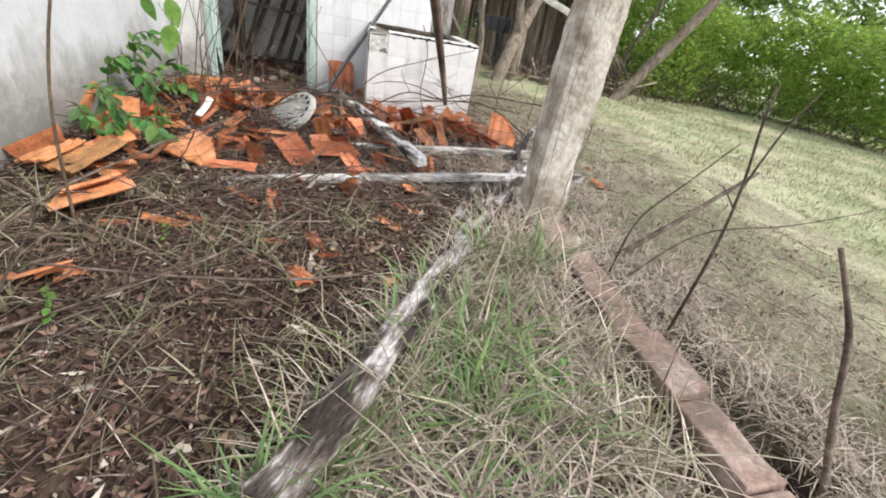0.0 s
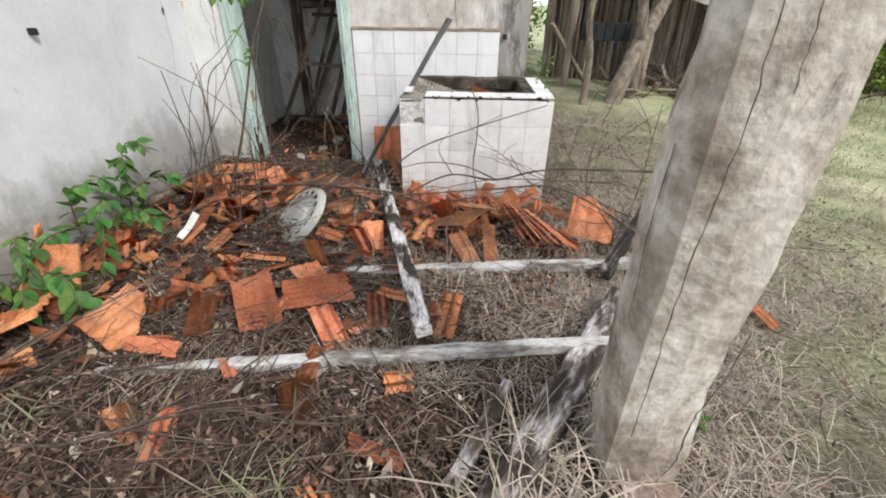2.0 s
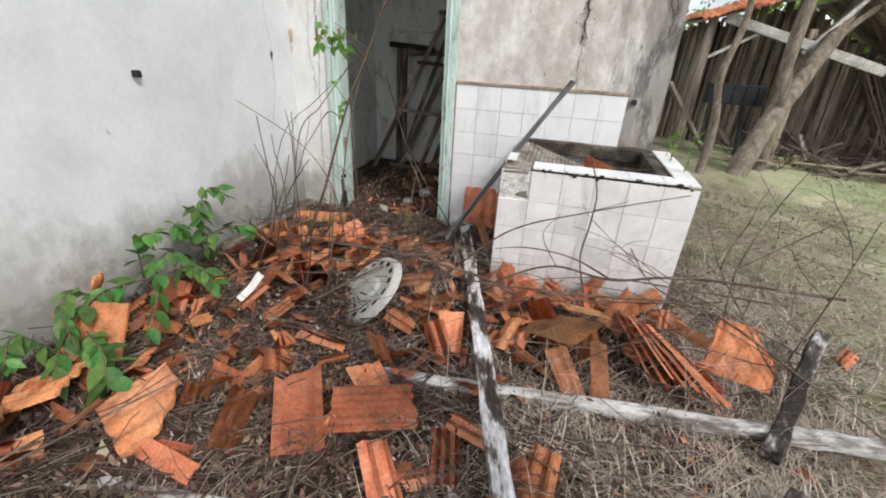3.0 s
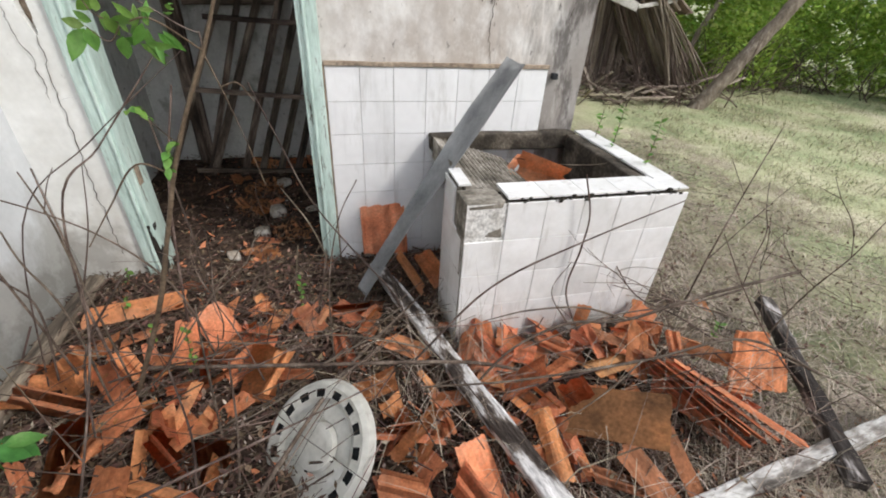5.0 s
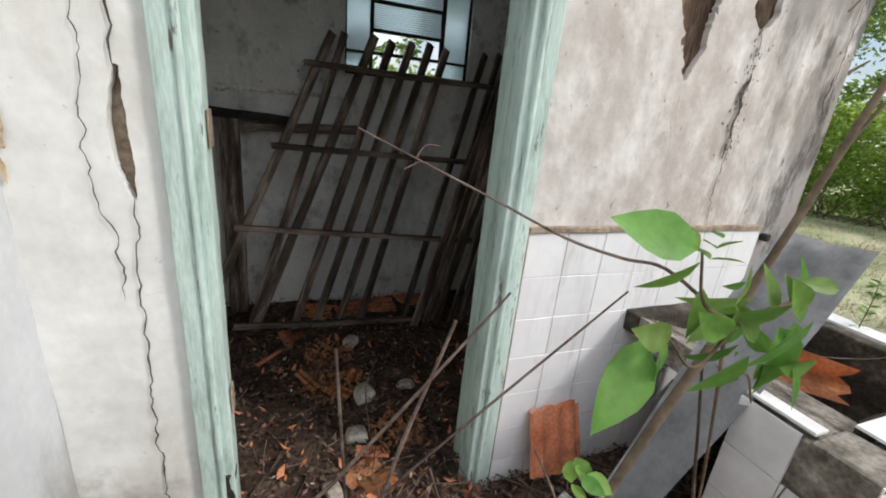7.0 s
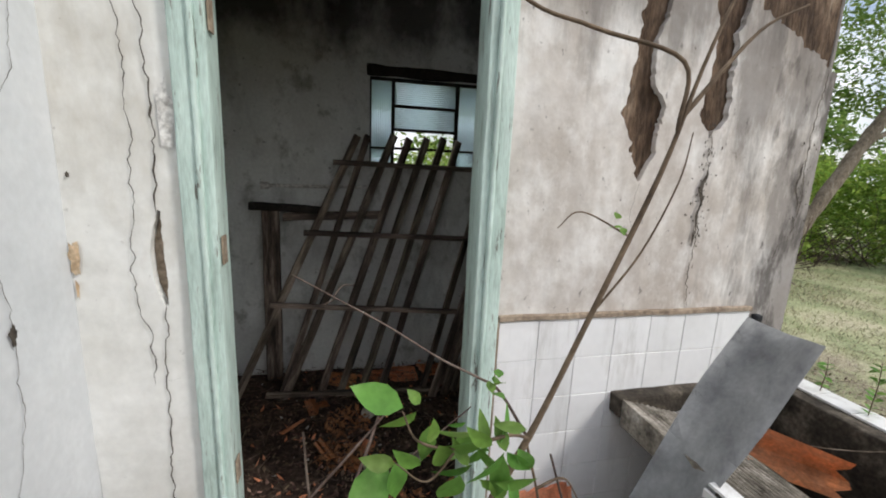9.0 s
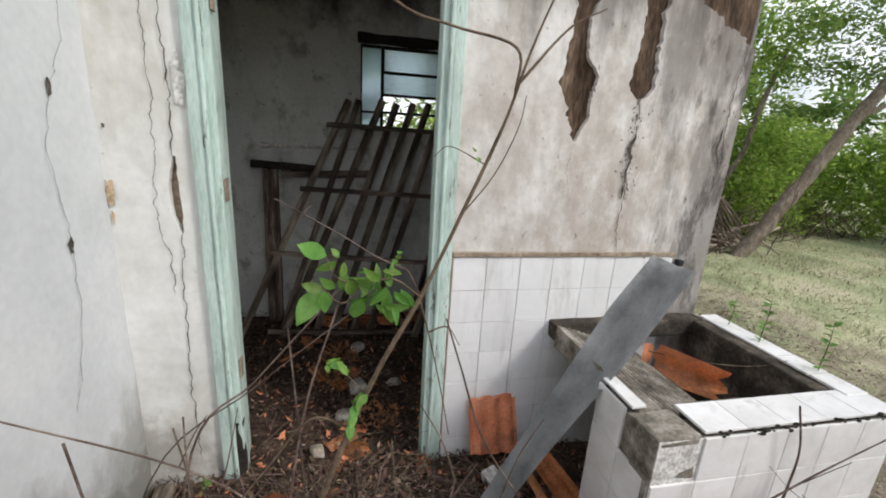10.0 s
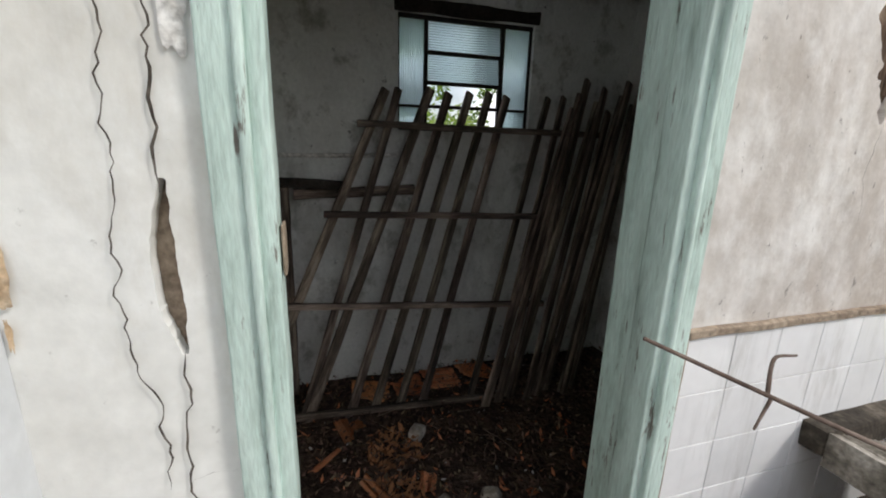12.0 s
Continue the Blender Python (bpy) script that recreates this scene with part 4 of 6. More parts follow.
# the large pieces, one by one
for row in ((-0.1, -1.72, 0.16, 60, -10, -50), (0.0, -2.3, 0.08, 10, -14, -25), (0.24, -2.58, 0.06, 8, -24, -50)):
    roof_tile(WHOLE[int(abs(row[0] * 97)) % 3], *row, s=0.76)
roof_tile(WHOLE[1], 2.5, -1.17, 0.12, 62, 4, -12, "ribbed orange roof tile standing on edge in the grass")
roof_tile(WHOLE[2], 1.215, -0.06, 0.15, 72, 0, 8, "stained orange roof tile leaning upright against white tiles")
roof_tile(SAIL, 1.87, -0.345, 0.575, 0, 66, -146, "curved ochre shard of roof tile standing in the tank")
roof_tile(STRIP[1], 1.81, -0.2, 0.55, 10, 18, -40, "broken orange roof tile lying in the tank", 0.7)
roof_tile(SHARD[3], 1.78, -0.3, 0.545, 5, 15, 20, "broken orange roof tile lying in the tank", 0.7)
roof_tile(HALF[4], 1.3, -0.35, 0.1, 50, 10, 60)
roof_tile(HALF[0], 1.42, -0.3, 0.07, 20, -30, 10)
roof_tile(CHANNEL, 0.97, -1.9, 0.06, 16, -4, 30, "channelled orange roof tile lying on leaf mould")
roof_tile(RIBBED, 1.2, -1.81, 0.05, -6, 12, -64, "finely ribbed orange roof tile lying on leaf mould")
roof_tile(WHOLE[0], 0.09, -1.87, 0.13, 64, 12, 30, "orange roof tile propped on its corner among leaves", 0.85)
roof_tile(WHOLE[1], 0.51, -2.05, 0.06, 12, 10, -24)
roof_tile(HALF[6], 0.6, -1.77, 0.08, 24, 18, -115)
roof_tile(WHOLE[2], 0.12, -2.12, 0.07, 14, -8, -60, s=0.85)
roof_tile(BARREL, 0.5, -0.52, 0.03, 10, 20, 40, s=0.75)
roof_tile(OCHRE_TILE, 0.141, -2.335, 0.09, 16, -10, -35, "ribbed ochre roof tile on the heap beside the white wall")
roof_tile(WHOLE[2], 0.289, -2.663, 0.06, 10, -16, -60)
# pieces lying along a line: from, to, height, width at scale one is the strip's own
for k, (x0, y0, x1, y1, z, tip) in enumerate(((-0.05, -0.38, 0.32, -0.31, 0.04, 40), (0.44, -1.02, 0.47, -0.83, 0.05, 30), (0.18, -1.13, 0.24, -0.98, 0.05, 24), (0.91, -0.49, 1.16, -0.5, 0.03, 35), (0.68, -0.81, 0.86, -0.84, 0.04, 30),
                                             (1.11, -1.22, 1.29, -1.06, 0.06, 25), (0.58, -2.15, 0.82, -2.18, 0.03, 30), (0.61, -1.67, 0.83, -1.71, 0.03, 20), (0.72, -1.51, 0.96, -1.55, 0.03, 15), (1.05, -1.12, 1.25, -1.18, 0.04, 25),
                                             (1.6, -1.16, 1.56, -1.42, 0.08, 15), (1.66, -1.2, 1.64, -1.42, 0.07, 30), (2.26, -0.98, 2.45, -1.15, 0.09, 50), (0.3, -0.66, 0.56, -0.6, 0.03, 30), (-0.1, -0.7, 0.14, -0.72, 0.04, 35))):
    span = math.hypot(x1 - x0, y1 - y0)
    roof_tile(STRIP[k % 4], (x0 + x1) / 2, (y0 + y1) / 2, z, 3, tip, math.degrees(math.atan2(y1 - y0, x1 - x0)) - 90, "long narrow strip of broken roof tile", span / 0.29)
for me, x, y, z, rx, ry, rz in ((HALF[2], 1.34, -1.33, 0.06, 24, 6, 12), (HALF[7], 1.66, -0.88, 0.07, 18, 10, 70), (HALF[8], 1.5, -0.93, 0.06, 30, -10, 25), (HALF[3], 0.03, -0.8, 0.04, 14, 8, 75), (SHARD[5], 1.06, -1.31, 0.04, 20, 5, 15), (HALF[0], 0.78, -1.98, 0.03, 14, 12, 20),
                                (HALF[4], 1.8, -0.92, 0.08, 24, -14, 65), (HALF[1], 1.36, -1.05, 0.05, 12, 20, 100), (HALF[5], 1.48, -1.9, 0.02, 12, 6, 15), (HALF[2], 1.55, -1.78, 0.02, 6, 16, 80), (HALF[7], 1.33, -2.37, 0.0, 12, 8, 35)):
    roof_tile(me, x, y, z, rx, ry, rz)
# the heap before the tank: a broad ochre slab, ochre bits below it, and strips slid together edgeways
roof_tile(SLAB, 1.79, -1.29, 0.16, 22, 6, -127, "greenish ochre roof tile on the heap")
for me, x, y, z, rx, ry, rz in ((OCHRE[2], 1.83, -1.45, 0.06, 25, 0, 30), (OCHRE[3], 1.74, -1.43, 0.05, 20, 20, 80), (OCHRE[4], 1.95, -1.43, 0.07, 28, 10, 10), (OCHRE[3], 2.02, -1.0, 0.13, 10, 18, 60), (OCHRE[2], 1.9, -1.08, 0.13, 14, 14, 110)):
    roof_tile(me, x, y, z, rx, ry, rz, "greenish ochre roof tile on the heap")
for i in range(7):
    roof_tile(STRIP[i % 4], 2.08 + 0.034 * i, -1.22 - 0.014 * i, 0.1 + 0.006 * (i % 3), 5, 58 - 4 * i, 17 + 2.5 * i, "orange roof tile slid edgeways down the heap", 1.35 - 0.05 * (i % 3))


def scatter(n, x0, x1, y0, y1, seed, pool, zlo=0.0, zhi=0.06, tilt=25, keep=None):
    rng = random.Random(seed)
    made = 0
    while made < n:
        x, y = rng.uniform(x0, x1), rng.uniform(y0, y1)
        if keep and not keep(x, y):
            continue
        roof_tile(rng.choice(pool), x, y, rng.uniform(zlo, zhi) + 0.01, rng.gauss(0, tilt), rng.gauss(0, tilt), rng.uniform(0, 360), s=rng.uniform(0.65, 1.15))
        made += 1


def off_rug(x, y):
    return math.hypot(x - 0.88, y + 1.14) > 0.26


scatter(54, 1.42, 2.35, -1.35, -0.78, 1, HALF + SHARD, 0.02, 0.12, 26)
scatter(36, 1.05, 1.6, -1.75, -0.6, 2, SHARD + HALF, 0.0, 0.05, 26)
scatter(52, -0.1, 1.15, -1.08, -0.5, 3, SHARD + HALF, -0.005, 0.05, 26, off_rug)
scatter(8, 0.0, 1.1, -0.55, -0.2, 13, SHARD, -0.01, 0.01, 18)
scatter(42, -0.12, 0.75, -1.75, -0.95, 4, SHARD + HALF, 0.0, 0.05, 26, off_rug)
scatter(40, 0.1, 1.8, -2.25, -1.5, 5, SHARD + HALF[:3], -0.01, 0.025, 20)
scatter(20, -0.15, 0.4, -2.6, -1.7, 6, HALF + SHARD, 0.0, 0.05, 25)
scatter(14, -0.1, 1.5, -3.2, -2.45, 7, SHARD, -0.02, 0.0, 14)
scatter(9, 0.1, 1.1, -0.2, 1.2, 8, SHARD, -0.03, -0.005, 10)
scatter(5, 2.5, 3.3, -1.9, -0.6, 9, SHARD, -0.09, -0.06, 10)
for row in ((1.47, -2.64, -0.005, 6, 4, 50), (0.82, -2.46, 0.0, 10, 20, 60), (0.94, -2.48, 0.0, 10, 30, 20), (1.59, -2.5, 0.0, 12, 8, 80), (0.57, -2.73, 0.0, 6, 10, 80), (0.98, -2.85, 0.0, 6, 10, 80), (1.15, -2.85, 0.0, 20, 8, 30), (3.15, -1.7, -0.06, 4, 6, 10)):
    roof_tile(HALF[int(abs(row[0]) * 53) % 9], *row, s=0.75)
for i in range(4):
    roof_tile(WHOLE[i % 3], 0.45 + 0.22 * i, 1.42 + 0.02 * i, -0.012, 6, -4, 85 + 7 * i, "red clay tile in the rubble of the room", 0.8)

# ---- wheel trim ----
def wheel_trim():
    trim = thing("wheel_trim", "dirty white plastic wheel trim half sunk in rubble", "wheel trim")
    n, prof = 60, ((0.05, 0.034), (0.066, 0.03), (0.072, 0.012), (0.078, 0.016), (0.125, 0.018), (0.136, 0.026), (0.142, 0.03), (0.166, 0.032), (0.176, 0.034), (0.19, 0.026), (0.2, 0.0))
    bm = bmesh.new()
    rings = [[bm.verts.new((r * math.cos(2 * math.pi * k / n), r * math.sin(2 * math.pi * k / n), z)) for k in range(n)] for r, z in prof]
    hub = bm.verts.new((0, 0, 0.036))
    for k in range(n):
        bm.faces.new((hub, rings[0][k], rings[0][(k + 1) % n]))
    for j in range(len(rings) - 1):
        for k in range(n):
            if j == 6 and k % 4 < 2:
                continue
            bm.faces.new((rings[j][k], rings[j + 1][k], rings[j + 1][(k + 1) % n], rings[j][(k + 1) % n]))
    bmesh.ops.solidify(bm, geom=bm.faces[:], thickness=0.004)
    part("disc", bm, M_ENAMEL, trim)
    # Added black disc: the shade behind the rim slots, put in as colour.
    bm = bmesh.new()
    bmesh.ops.create_circle(bm, cap_ends=True, segments=40, radius=0.186)
    bmesh.ops.translate(bm, vec=(0, 0, 0.004), verts=bm.verts)
    part("backing", bm, M_DARK, trim, "black disc added for the shade inside the slots")
    trim.matrix_world = Matrix.Translation((0.885, -1.14, 0.05)) @ Vector((-0.55, -0.36, 0.75)).to_track_quat("Z", "Y").to_matrix().to_4x4()
    return trim


wheel_trim()
tagged(part("white_scrap", box_bm(-0.022, 0.022, -0.075, 0.075, -0.003, 0.003, 0.002, 6, 0.014), M_ENAMEL), "torn white scrap of plastic", "scrap").matrix_world = pose(0.369, -1.364, 0.09, 38, 20, -12)
tagged(part("stone", box_bm(-0.045, 0.045, -0.04, 0.04, -0.03, 0.03, 0.02, 3, 0.02, 4), M_POST, smooth=True), "pale lump of mortar on the room's floor", "stone").matrix_world = pose(0.62, 0.55, 0.01, 5, 8, 30)
tagged(part("stone", box_bm(-0.05, 0.05, -0.035, 0.035, -0.02, 0.02, 0.015, 3, 0.02, 9), M_POST, smooth=True), "pale stone at the foot of the porch post", "stone").matrix_world = pose(2.42, -2.7, -0.03, 5, 8, 60)
tagged(part("stone", box_bm(-0.04, 0.04, -0.03, 0.03, -0.02, 0.025, 0.015, 3, 0.022, 20), M_POST, smooth=True), "pale lump of mortar on the room's floor", "stone").matrix_world = pose(0.542, 0.318, 0.0, 5, 0, 0)
tagged(part("stone", box_bm(-0.04, 0.04, -0.03, 0.03, -0.02, 0.025, 0.015, 3, 0.022, 21), M_POST, smooth=True), "pale lump of mortar on the room's floor", "stone").matrix_world = pose(0.621, 1.013, 0.0, 5, 9, 50)
tagged(part("stone", box_bm(-0.04, 0.04, -0.03, 0.03, -0.02, 0.025, 0.015, 3, 0.022, 22), M_POST, smooth=True), "pale lump of mortar on the room's floor", "stone").matrix_world = pose(0.435, 0.074, 0.0, 5, 18, 100)
tagged(part("stone", box_bm(-0.04, 0.04, -0.03, 0.03, -0.02, 0.025, 0.015, 3, 0.022, 23), M_POST, smooth=True), "pale lump of mortar on the room's floor", "stone").matrix_world = pose(0.819, 0.587, 0.0, 5, 27, 150)
for x, y, a in ((0.382, 0.729, 30), (0.6, 0.228, 77), (0.543, 0.147, 124), (0.906, -0.037, 171), (0.514, 0.613, 218)):
    roof_tile(HALF[int(a) % 9], x, y, -0.01, 4, 6, a, "dull red tile fragment on the room's floor", 0.7)
tagged(part("bolt", box_bm(2.03, 2.06, -0.03, 0.0, 0.905, 0.935, 0.008, 2, 0.003), M_DARK), "rusty pipe end in the wall beside the tiles", "pipe")

# ---- plants ----
def leaf_mesh(name, length, width, material):
    vs, fs = [], []
    n = 5
    for i in range(n + 1):
        t = i / n
        w = width * math.sin(math.pi * min(1, t ** 0.8)) * 0.5
        z = -0.12 * length * t * t
        vs += [(t * length, -w, z + 0.25 * w), (t * length, 0, z), (t * length, w, z + 0.25 * w)]
    for i in range(n):
        a, b = 3 * i, 3 * i + 3
        fs += [(a, b, b + 1, a + 1), (a + 1, b + 1, b + 2, a + 2)]
    me = bpy.data.meshes.new(name)
    me.from_pydata(vs, [], fs)
    me.materials.append(material)
    for p in me.polygons:
        p.use_smooth = True
    return me


LEAF_S, LEAF_L = leaf_mesh("leaf", 0.062, 0.036, M_LEAF), leaf_mesh("leaf", 0.115, 0.05, M_LEAF)
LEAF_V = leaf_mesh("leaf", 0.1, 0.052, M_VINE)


def spray(plant, me, line, n, rng, scale=1.0, wild=0.3):
    """Leaves in pairs along a line of points."""
    pts = smooth_line(line, 8)
    for i in range(n):
        j = int((i // 2 + 1) / (n / 2 + 1) * (len(pts) - 1))
        d = (pts[min(j + 1, len(pts) - 1)] - pts[max(0, j - 1)]).normalized()
        side = d.cross(Vector((0, 0, 1))).normalized() * (1 if i % 2 else -1)
        way = (side * rng.uniform(1 - wild, 1) + d * rng.uniform(0.3, 0.9) + Vector((0, 0, rng.uniform(-0.5 - wild, 0.25)))).normalized()
        ob = link_mesh("leaf", me, None, plant)
        s = scale * rng.uniform(0.7, 1.15)
        ob.matrix_local = Matrix.Translation(pts[j]) @ way.to_track_quat("X", "Z").to_matrix().to_4x4() @ pose(0, 0, 0, rng.uniform(-35, 35), 0, 0) @ Matrix.Diagonal((s, s, s, 1))


LEAVES = ((0.551, 1.209, 0.498, 1.223), (0.565, 1.2, 0.53, 1.18), (0.57, 1.203, 0.556, 1.22), (0.543, 1.151, 0.511, 1.168), (0.566, 1.161, 0.536, 1.174),
          (0.536, 1.146, 0.493, 1.092), (0.543, 1.148, 0.551, 1.104), (0.576, 1.178, 0.582, 1.203), (0.586, 1.172, 0.603, 1.14), (0.609, 1.137, 0.6, 1.09),
          (0.581, 1.178, 0.576, 1.143))
TUFT = ((0.64, 1.169, 0.609, 1.188), (0.636, 1.151, 0.609, 1.146), (0.649, 1.143, 0.621, 1.123), (0.649, 1.137, 0.661, 1.077), (0.659, 1.155, 0.645, 1.181),
          (0.667, 1.142, 0.702, 1.112))


def sapling():
    rng = random.Random(5)
    plant = thing("sapling", "thin leaning sapling with oval green leaves before the doorway", "plant", at=(0, 0, 0))
    Y, YC = -0.78, -0.86
    stem = [(0.26, Y - 0.02, -0.02), (0.43, Y, 0.36), (0.525, Y, 0.62), (0.588, Y, 0.8), (0.652, Y, 0.95), (0.728, Y, 1.1), (0.801, Y, 1.27), (0.873, Y, 1.45), (0.919, Y, 1.6), (1.0, Y, 1.8)]
    twig1 = [(0.888, Y, 1.5), (0.883, -0.78, 1.579), (0.761, -0.78, 1.603), (0.662, -0.78, 1.631), (0.5, Y - 0.02, 1.75)]
    hold = [(0.728, Y, 1.1), (0.664, -0.86, 1.168), (0.608, -0.86, 1.159), (0.566, -0.86, 1.173), (0.549, -0.86, 1.209)]
    low = [(0.622, Y, 0.88), (0.6, Y - 0.02, 0.92), (0.56, Y - 0.03, 0.98)]
    lines = [(stem, 0.0085, 0.0016), (twig1, 0.003, 0.0018), (hold, 0.0026, 0.0009), (low, 0.0018, 0.0008), ([(0.608, -0.86, 1.159), (0.577, -0.86, 1.124), (0.543, -0.86, 1.151)], 0.0016, 0.0008),
             ([(0.801, Y, 1.27), (0.861, Y, 1.35), (0.901, Y, 1.44), (0.911, Y, 1.5)], 0.0018, 0.0008), ([(0.894, Y, 1.52), (0.98, Y, 1.62), (1.05, Y, 1.66)], 0.003, 0.0012),
             ([(0.588, Y, 0.8), (0.508, Y, 0.83), (0.418, Y, 0.72), (0.328, Y, 0.6)], 0.0032, 0.0016), ([(0.728, Y, 1.09), (0.748, Y, 1.02), (0.778, Y, 0.9), (0.808, Y, 0.76)], 0.002, 0.0012),
             ([(0.748, Y, 1.02), (0.788, Y, 1.03), (0.818, Y, 0.985)], 0.0022, 0.001), ([(0.841, Y, 1.37), (0.771, Y, 1.4), (0.741, Y, 1.38)], 0.0014, 0.0007)]
    for k, ln in enumerate(lines):
        branchy("twig" if k else "stem", [ln], M_STEM, plant, "" if k else "thin brown stem", 7 if k == 0 else 5)

    def leaf_at(a, b, c, d, wide):
        deep = rng.uniform(-0.02, 0.02)
        p, q = Vector((a, YC + deep, b)), Vector((c, YC + deep + rng.uniform(-0.025, 0.025), d))
        way = q - p
        s = way.length / 0.062
        ob = link_mesh("leaf", LEAF_S, None, plant)
        turn = Matrix((way.normalized(), Vector((0, -1, 0)).cross(way.normalized()).normalized(), Vector((0, -1, 0)))).transposed().to_4x4()
        ob.matrix_local = Matrix.Translation(p) @ turn @ pose(0, 0, 0, rng.uniform(-40, 40), rng.uniform(-12, 12), 0) @ Matrix.Diagonal((s, s * wide, s, 1))

    for row in LEAVES:
        leaf_at(*row, 0.95)
    for a, b, c, d in TUFT:
        leaf_at(a, b, c, d, 0.7)
        for k in range(3):
            leaf_at(a + rng.uniform(-0.02, 0.02), b + rng.uniform(-0.03, 0.03), c + rng.uniform(-0.03, 0.03), d + rng.uniform(-0.03, 0.03), 0.6)
    spray(plant, LEAF_S, [(0.54, Y - 0.03, 0.97), (0.56, Y - 0.03, 0.98), (0.59, Y - 0.02, 0.95)], 9, rng, 0.42)
    spray(plant, LEAF_S, [(0.63, Y - 0.02, 0.9), (0.6, Y - 0.02, 0.87), (0.585, Y - 0.02, 0.8)], 10, rng, 0.55)
    spray(plant, LEAF_S, [(0.67, Y, 1.16), (0.685, Y, 1.2)], 5, rng, 0.4)
    spray(plant, LEAF_S, [(0.35, Y, 1.66), (0.46, Y, 1.66), (0.48, Y, 1.63)], 6, rng, 0.5)
    spray(plant, LEAF_S, [(0.841, Y, 1.37), (0.811, Y, 1.4)], 3, rng, 0.35)


sapling()


def vine():
    rng = random.Random(11)
    plant = thing("creeping_vine", "green vine with pointed leaflets sprawling over broken tiles", "plant")
    runs = [[(0.02, -1.25, 0.05), (0.05, -1.4, 0.22), (0.12, -1.55, 0.3), (0.22, -1.7, 0.2), (0.3, -1.85, 0.1)],
            [(0.0, -1.15, 0.05), (-0.04, -1.2, 0.3), (0.02, -1.25, 0.4), (0.12, -1.3, 0.36)],
            [(0.1, -1.5, 0.2), (0.26, -1.52, 0.26), (0.38, -1.55, 0.2)],
            [(0.05, -1.6, 0.2), (0.06, -1.8, 0.24), (0.12, -2.0, 0.16), (0.2, -2.12, 0.06)],
            [(0.0, -1.3, 0.2), (0.14, -1.2, 0.3), (0.2, -1.1, 0.26)],
            [(0.1, -1.9, 0.15), (0.28, -1.98, 0.16), (0.36, -2.05, 0.08)],
            [(-0.05, -1.2, 0.1), (-0.08, -1.1, 0.38), (0.0, -1.08, 0.45), (0.1, -1.12, 0.4)],
            [(-0.1, -1.5, 0.1), (-0.06, -1.5, 0.32), (0.03, -1.45, 0.36)],
            [(0.0, -1.7, 0.1), (0.02, -1.85, 0.28), (0.1, -1.95, 0.26), (0.2, -2.0, 0.18)], [(0.05, -1.95, 0.05), (0.02, -2.05, 0.22), (0.1, -2.15, 0.18)], [(-0.1, -1.1, 0.05), (-0.1, -1.25, 0.28), (-0.02, -1.35, 0.34)]]
    for r in runs:
        branchy("stem", [(r, 0.004, 0.002)], M_STEM, plant, "thin green stem", 5)
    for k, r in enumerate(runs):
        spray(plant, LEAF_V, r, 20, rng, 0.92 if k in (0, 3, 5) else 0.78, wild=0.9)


vine()


def shrub():
    """A slender shrub beside the white wall, a few broad leaves hanging from its bent top."""
    rng = random.Random(31)
    plant = thing("young_shrub", "slender shrub with a few broad hanging green leaves", "plant")
    stem = [(0.336, -2.871, -0.05), (0.366, -2.831, 0.5), (0.486, -2.771, 0.916), (0.686, -2.771, 0.896), (0.708, -2.771, 0.82), (0.714, -2.771, 0.722)]
    branchy("stem", [(stem, 0.006, 0.0014)], M_STEM, plant, "thin brown stem", 6)
    for p, way, s in (((0.715, -2.771, 0.725), (-0.313, 0.0, -0.95), 0.86), ((0.712, -2.771, 0.797), (0.194, 0.0, -0.981), 0.76), ((0.699, -2.771, 0.928), (0.782, 0.0, -0.623), 0.66), ((0.645, -2.771, 0.794), (0.268, 0.0, -0.964), 0.65), ((0.655, -2.771, 0.595), (0.956, 0.0, -0.294), 0.24)):
        ob = link_mesh("leaf", LEAF_L, None, plant)
        ob.matrix_local = Matrix.Translation(p) @ Vector(way).normalized().to_track_quat("X", "Y").to_matrix().to_4x4() @ pose(0, 0, 0, rng.uniform(-30, 30), 0, 0) @ Matrix.Diagonal((s, s * 1.25, s, 1))


shrub()


def weed(x, y, z, n, seed, h=0.12):
    rng = random.Random(seed)
    plant = thing("weed", "small bright green weed growing in the rubble", "plant", "weeds in the rubble", at=(x, y, z))
    top = [(0, 0, 0), (0.01, 0.0, h * 0.6), (0.02, 0.01, h)]
    branchy("stem", [(top, 0.002, 0.001)], M_STEM, plant, "", 4)
    spray(plant, LEAF_S, top, n, rng, 0.5)


for i, (x, y, z, n, h) in enumerate(((0.8, -0.45, 0.0, 9, 0.2), (0.1, -0.35, 0.0, 8, 0.12), (0.25, -0.55, 0.0, 7, 0.1), (2.25, -0.3, 0.655, 22, 0.2), (2.27, -0.52, 0.655, 16, 0.2), (0.45, -0.75, 0.02, 8, 0.25),
                                     (2.6, -0.9, -0.05, 8, 0.1), (0.62, -2.9, 0.0, 6, 0.08), (1.9, -3.6, -0.06, 7, 0.12), (2.26, -0.14, 0.655, 8, 0.14), (0.5, -3.35, 0, 8, 0.14), (2.55, -2.35, -0.05, 9, 0.1), (0.02, -0.12, 0.0, 6, 0.1))):
    weed(x, y, z, n, i, h)

# ---- dead branches ----
rng_b = np.random.default_rng(21)


def bare_branch(lines, label="bare grey dead branch lying over the rubble"):
    ob = thing("dead_branch", label, "branch", "dead branches", at=lines[0][0][0])
    back = -Vector(lines[0][0][0])
    for k, (pts, r0, r1) in enumerate(lines):
        branchy("twig" if k else "limb", [([Vector(p) + back for p in pts], r0, r1)], M_TWIG, ob, "", 5)
    return ob


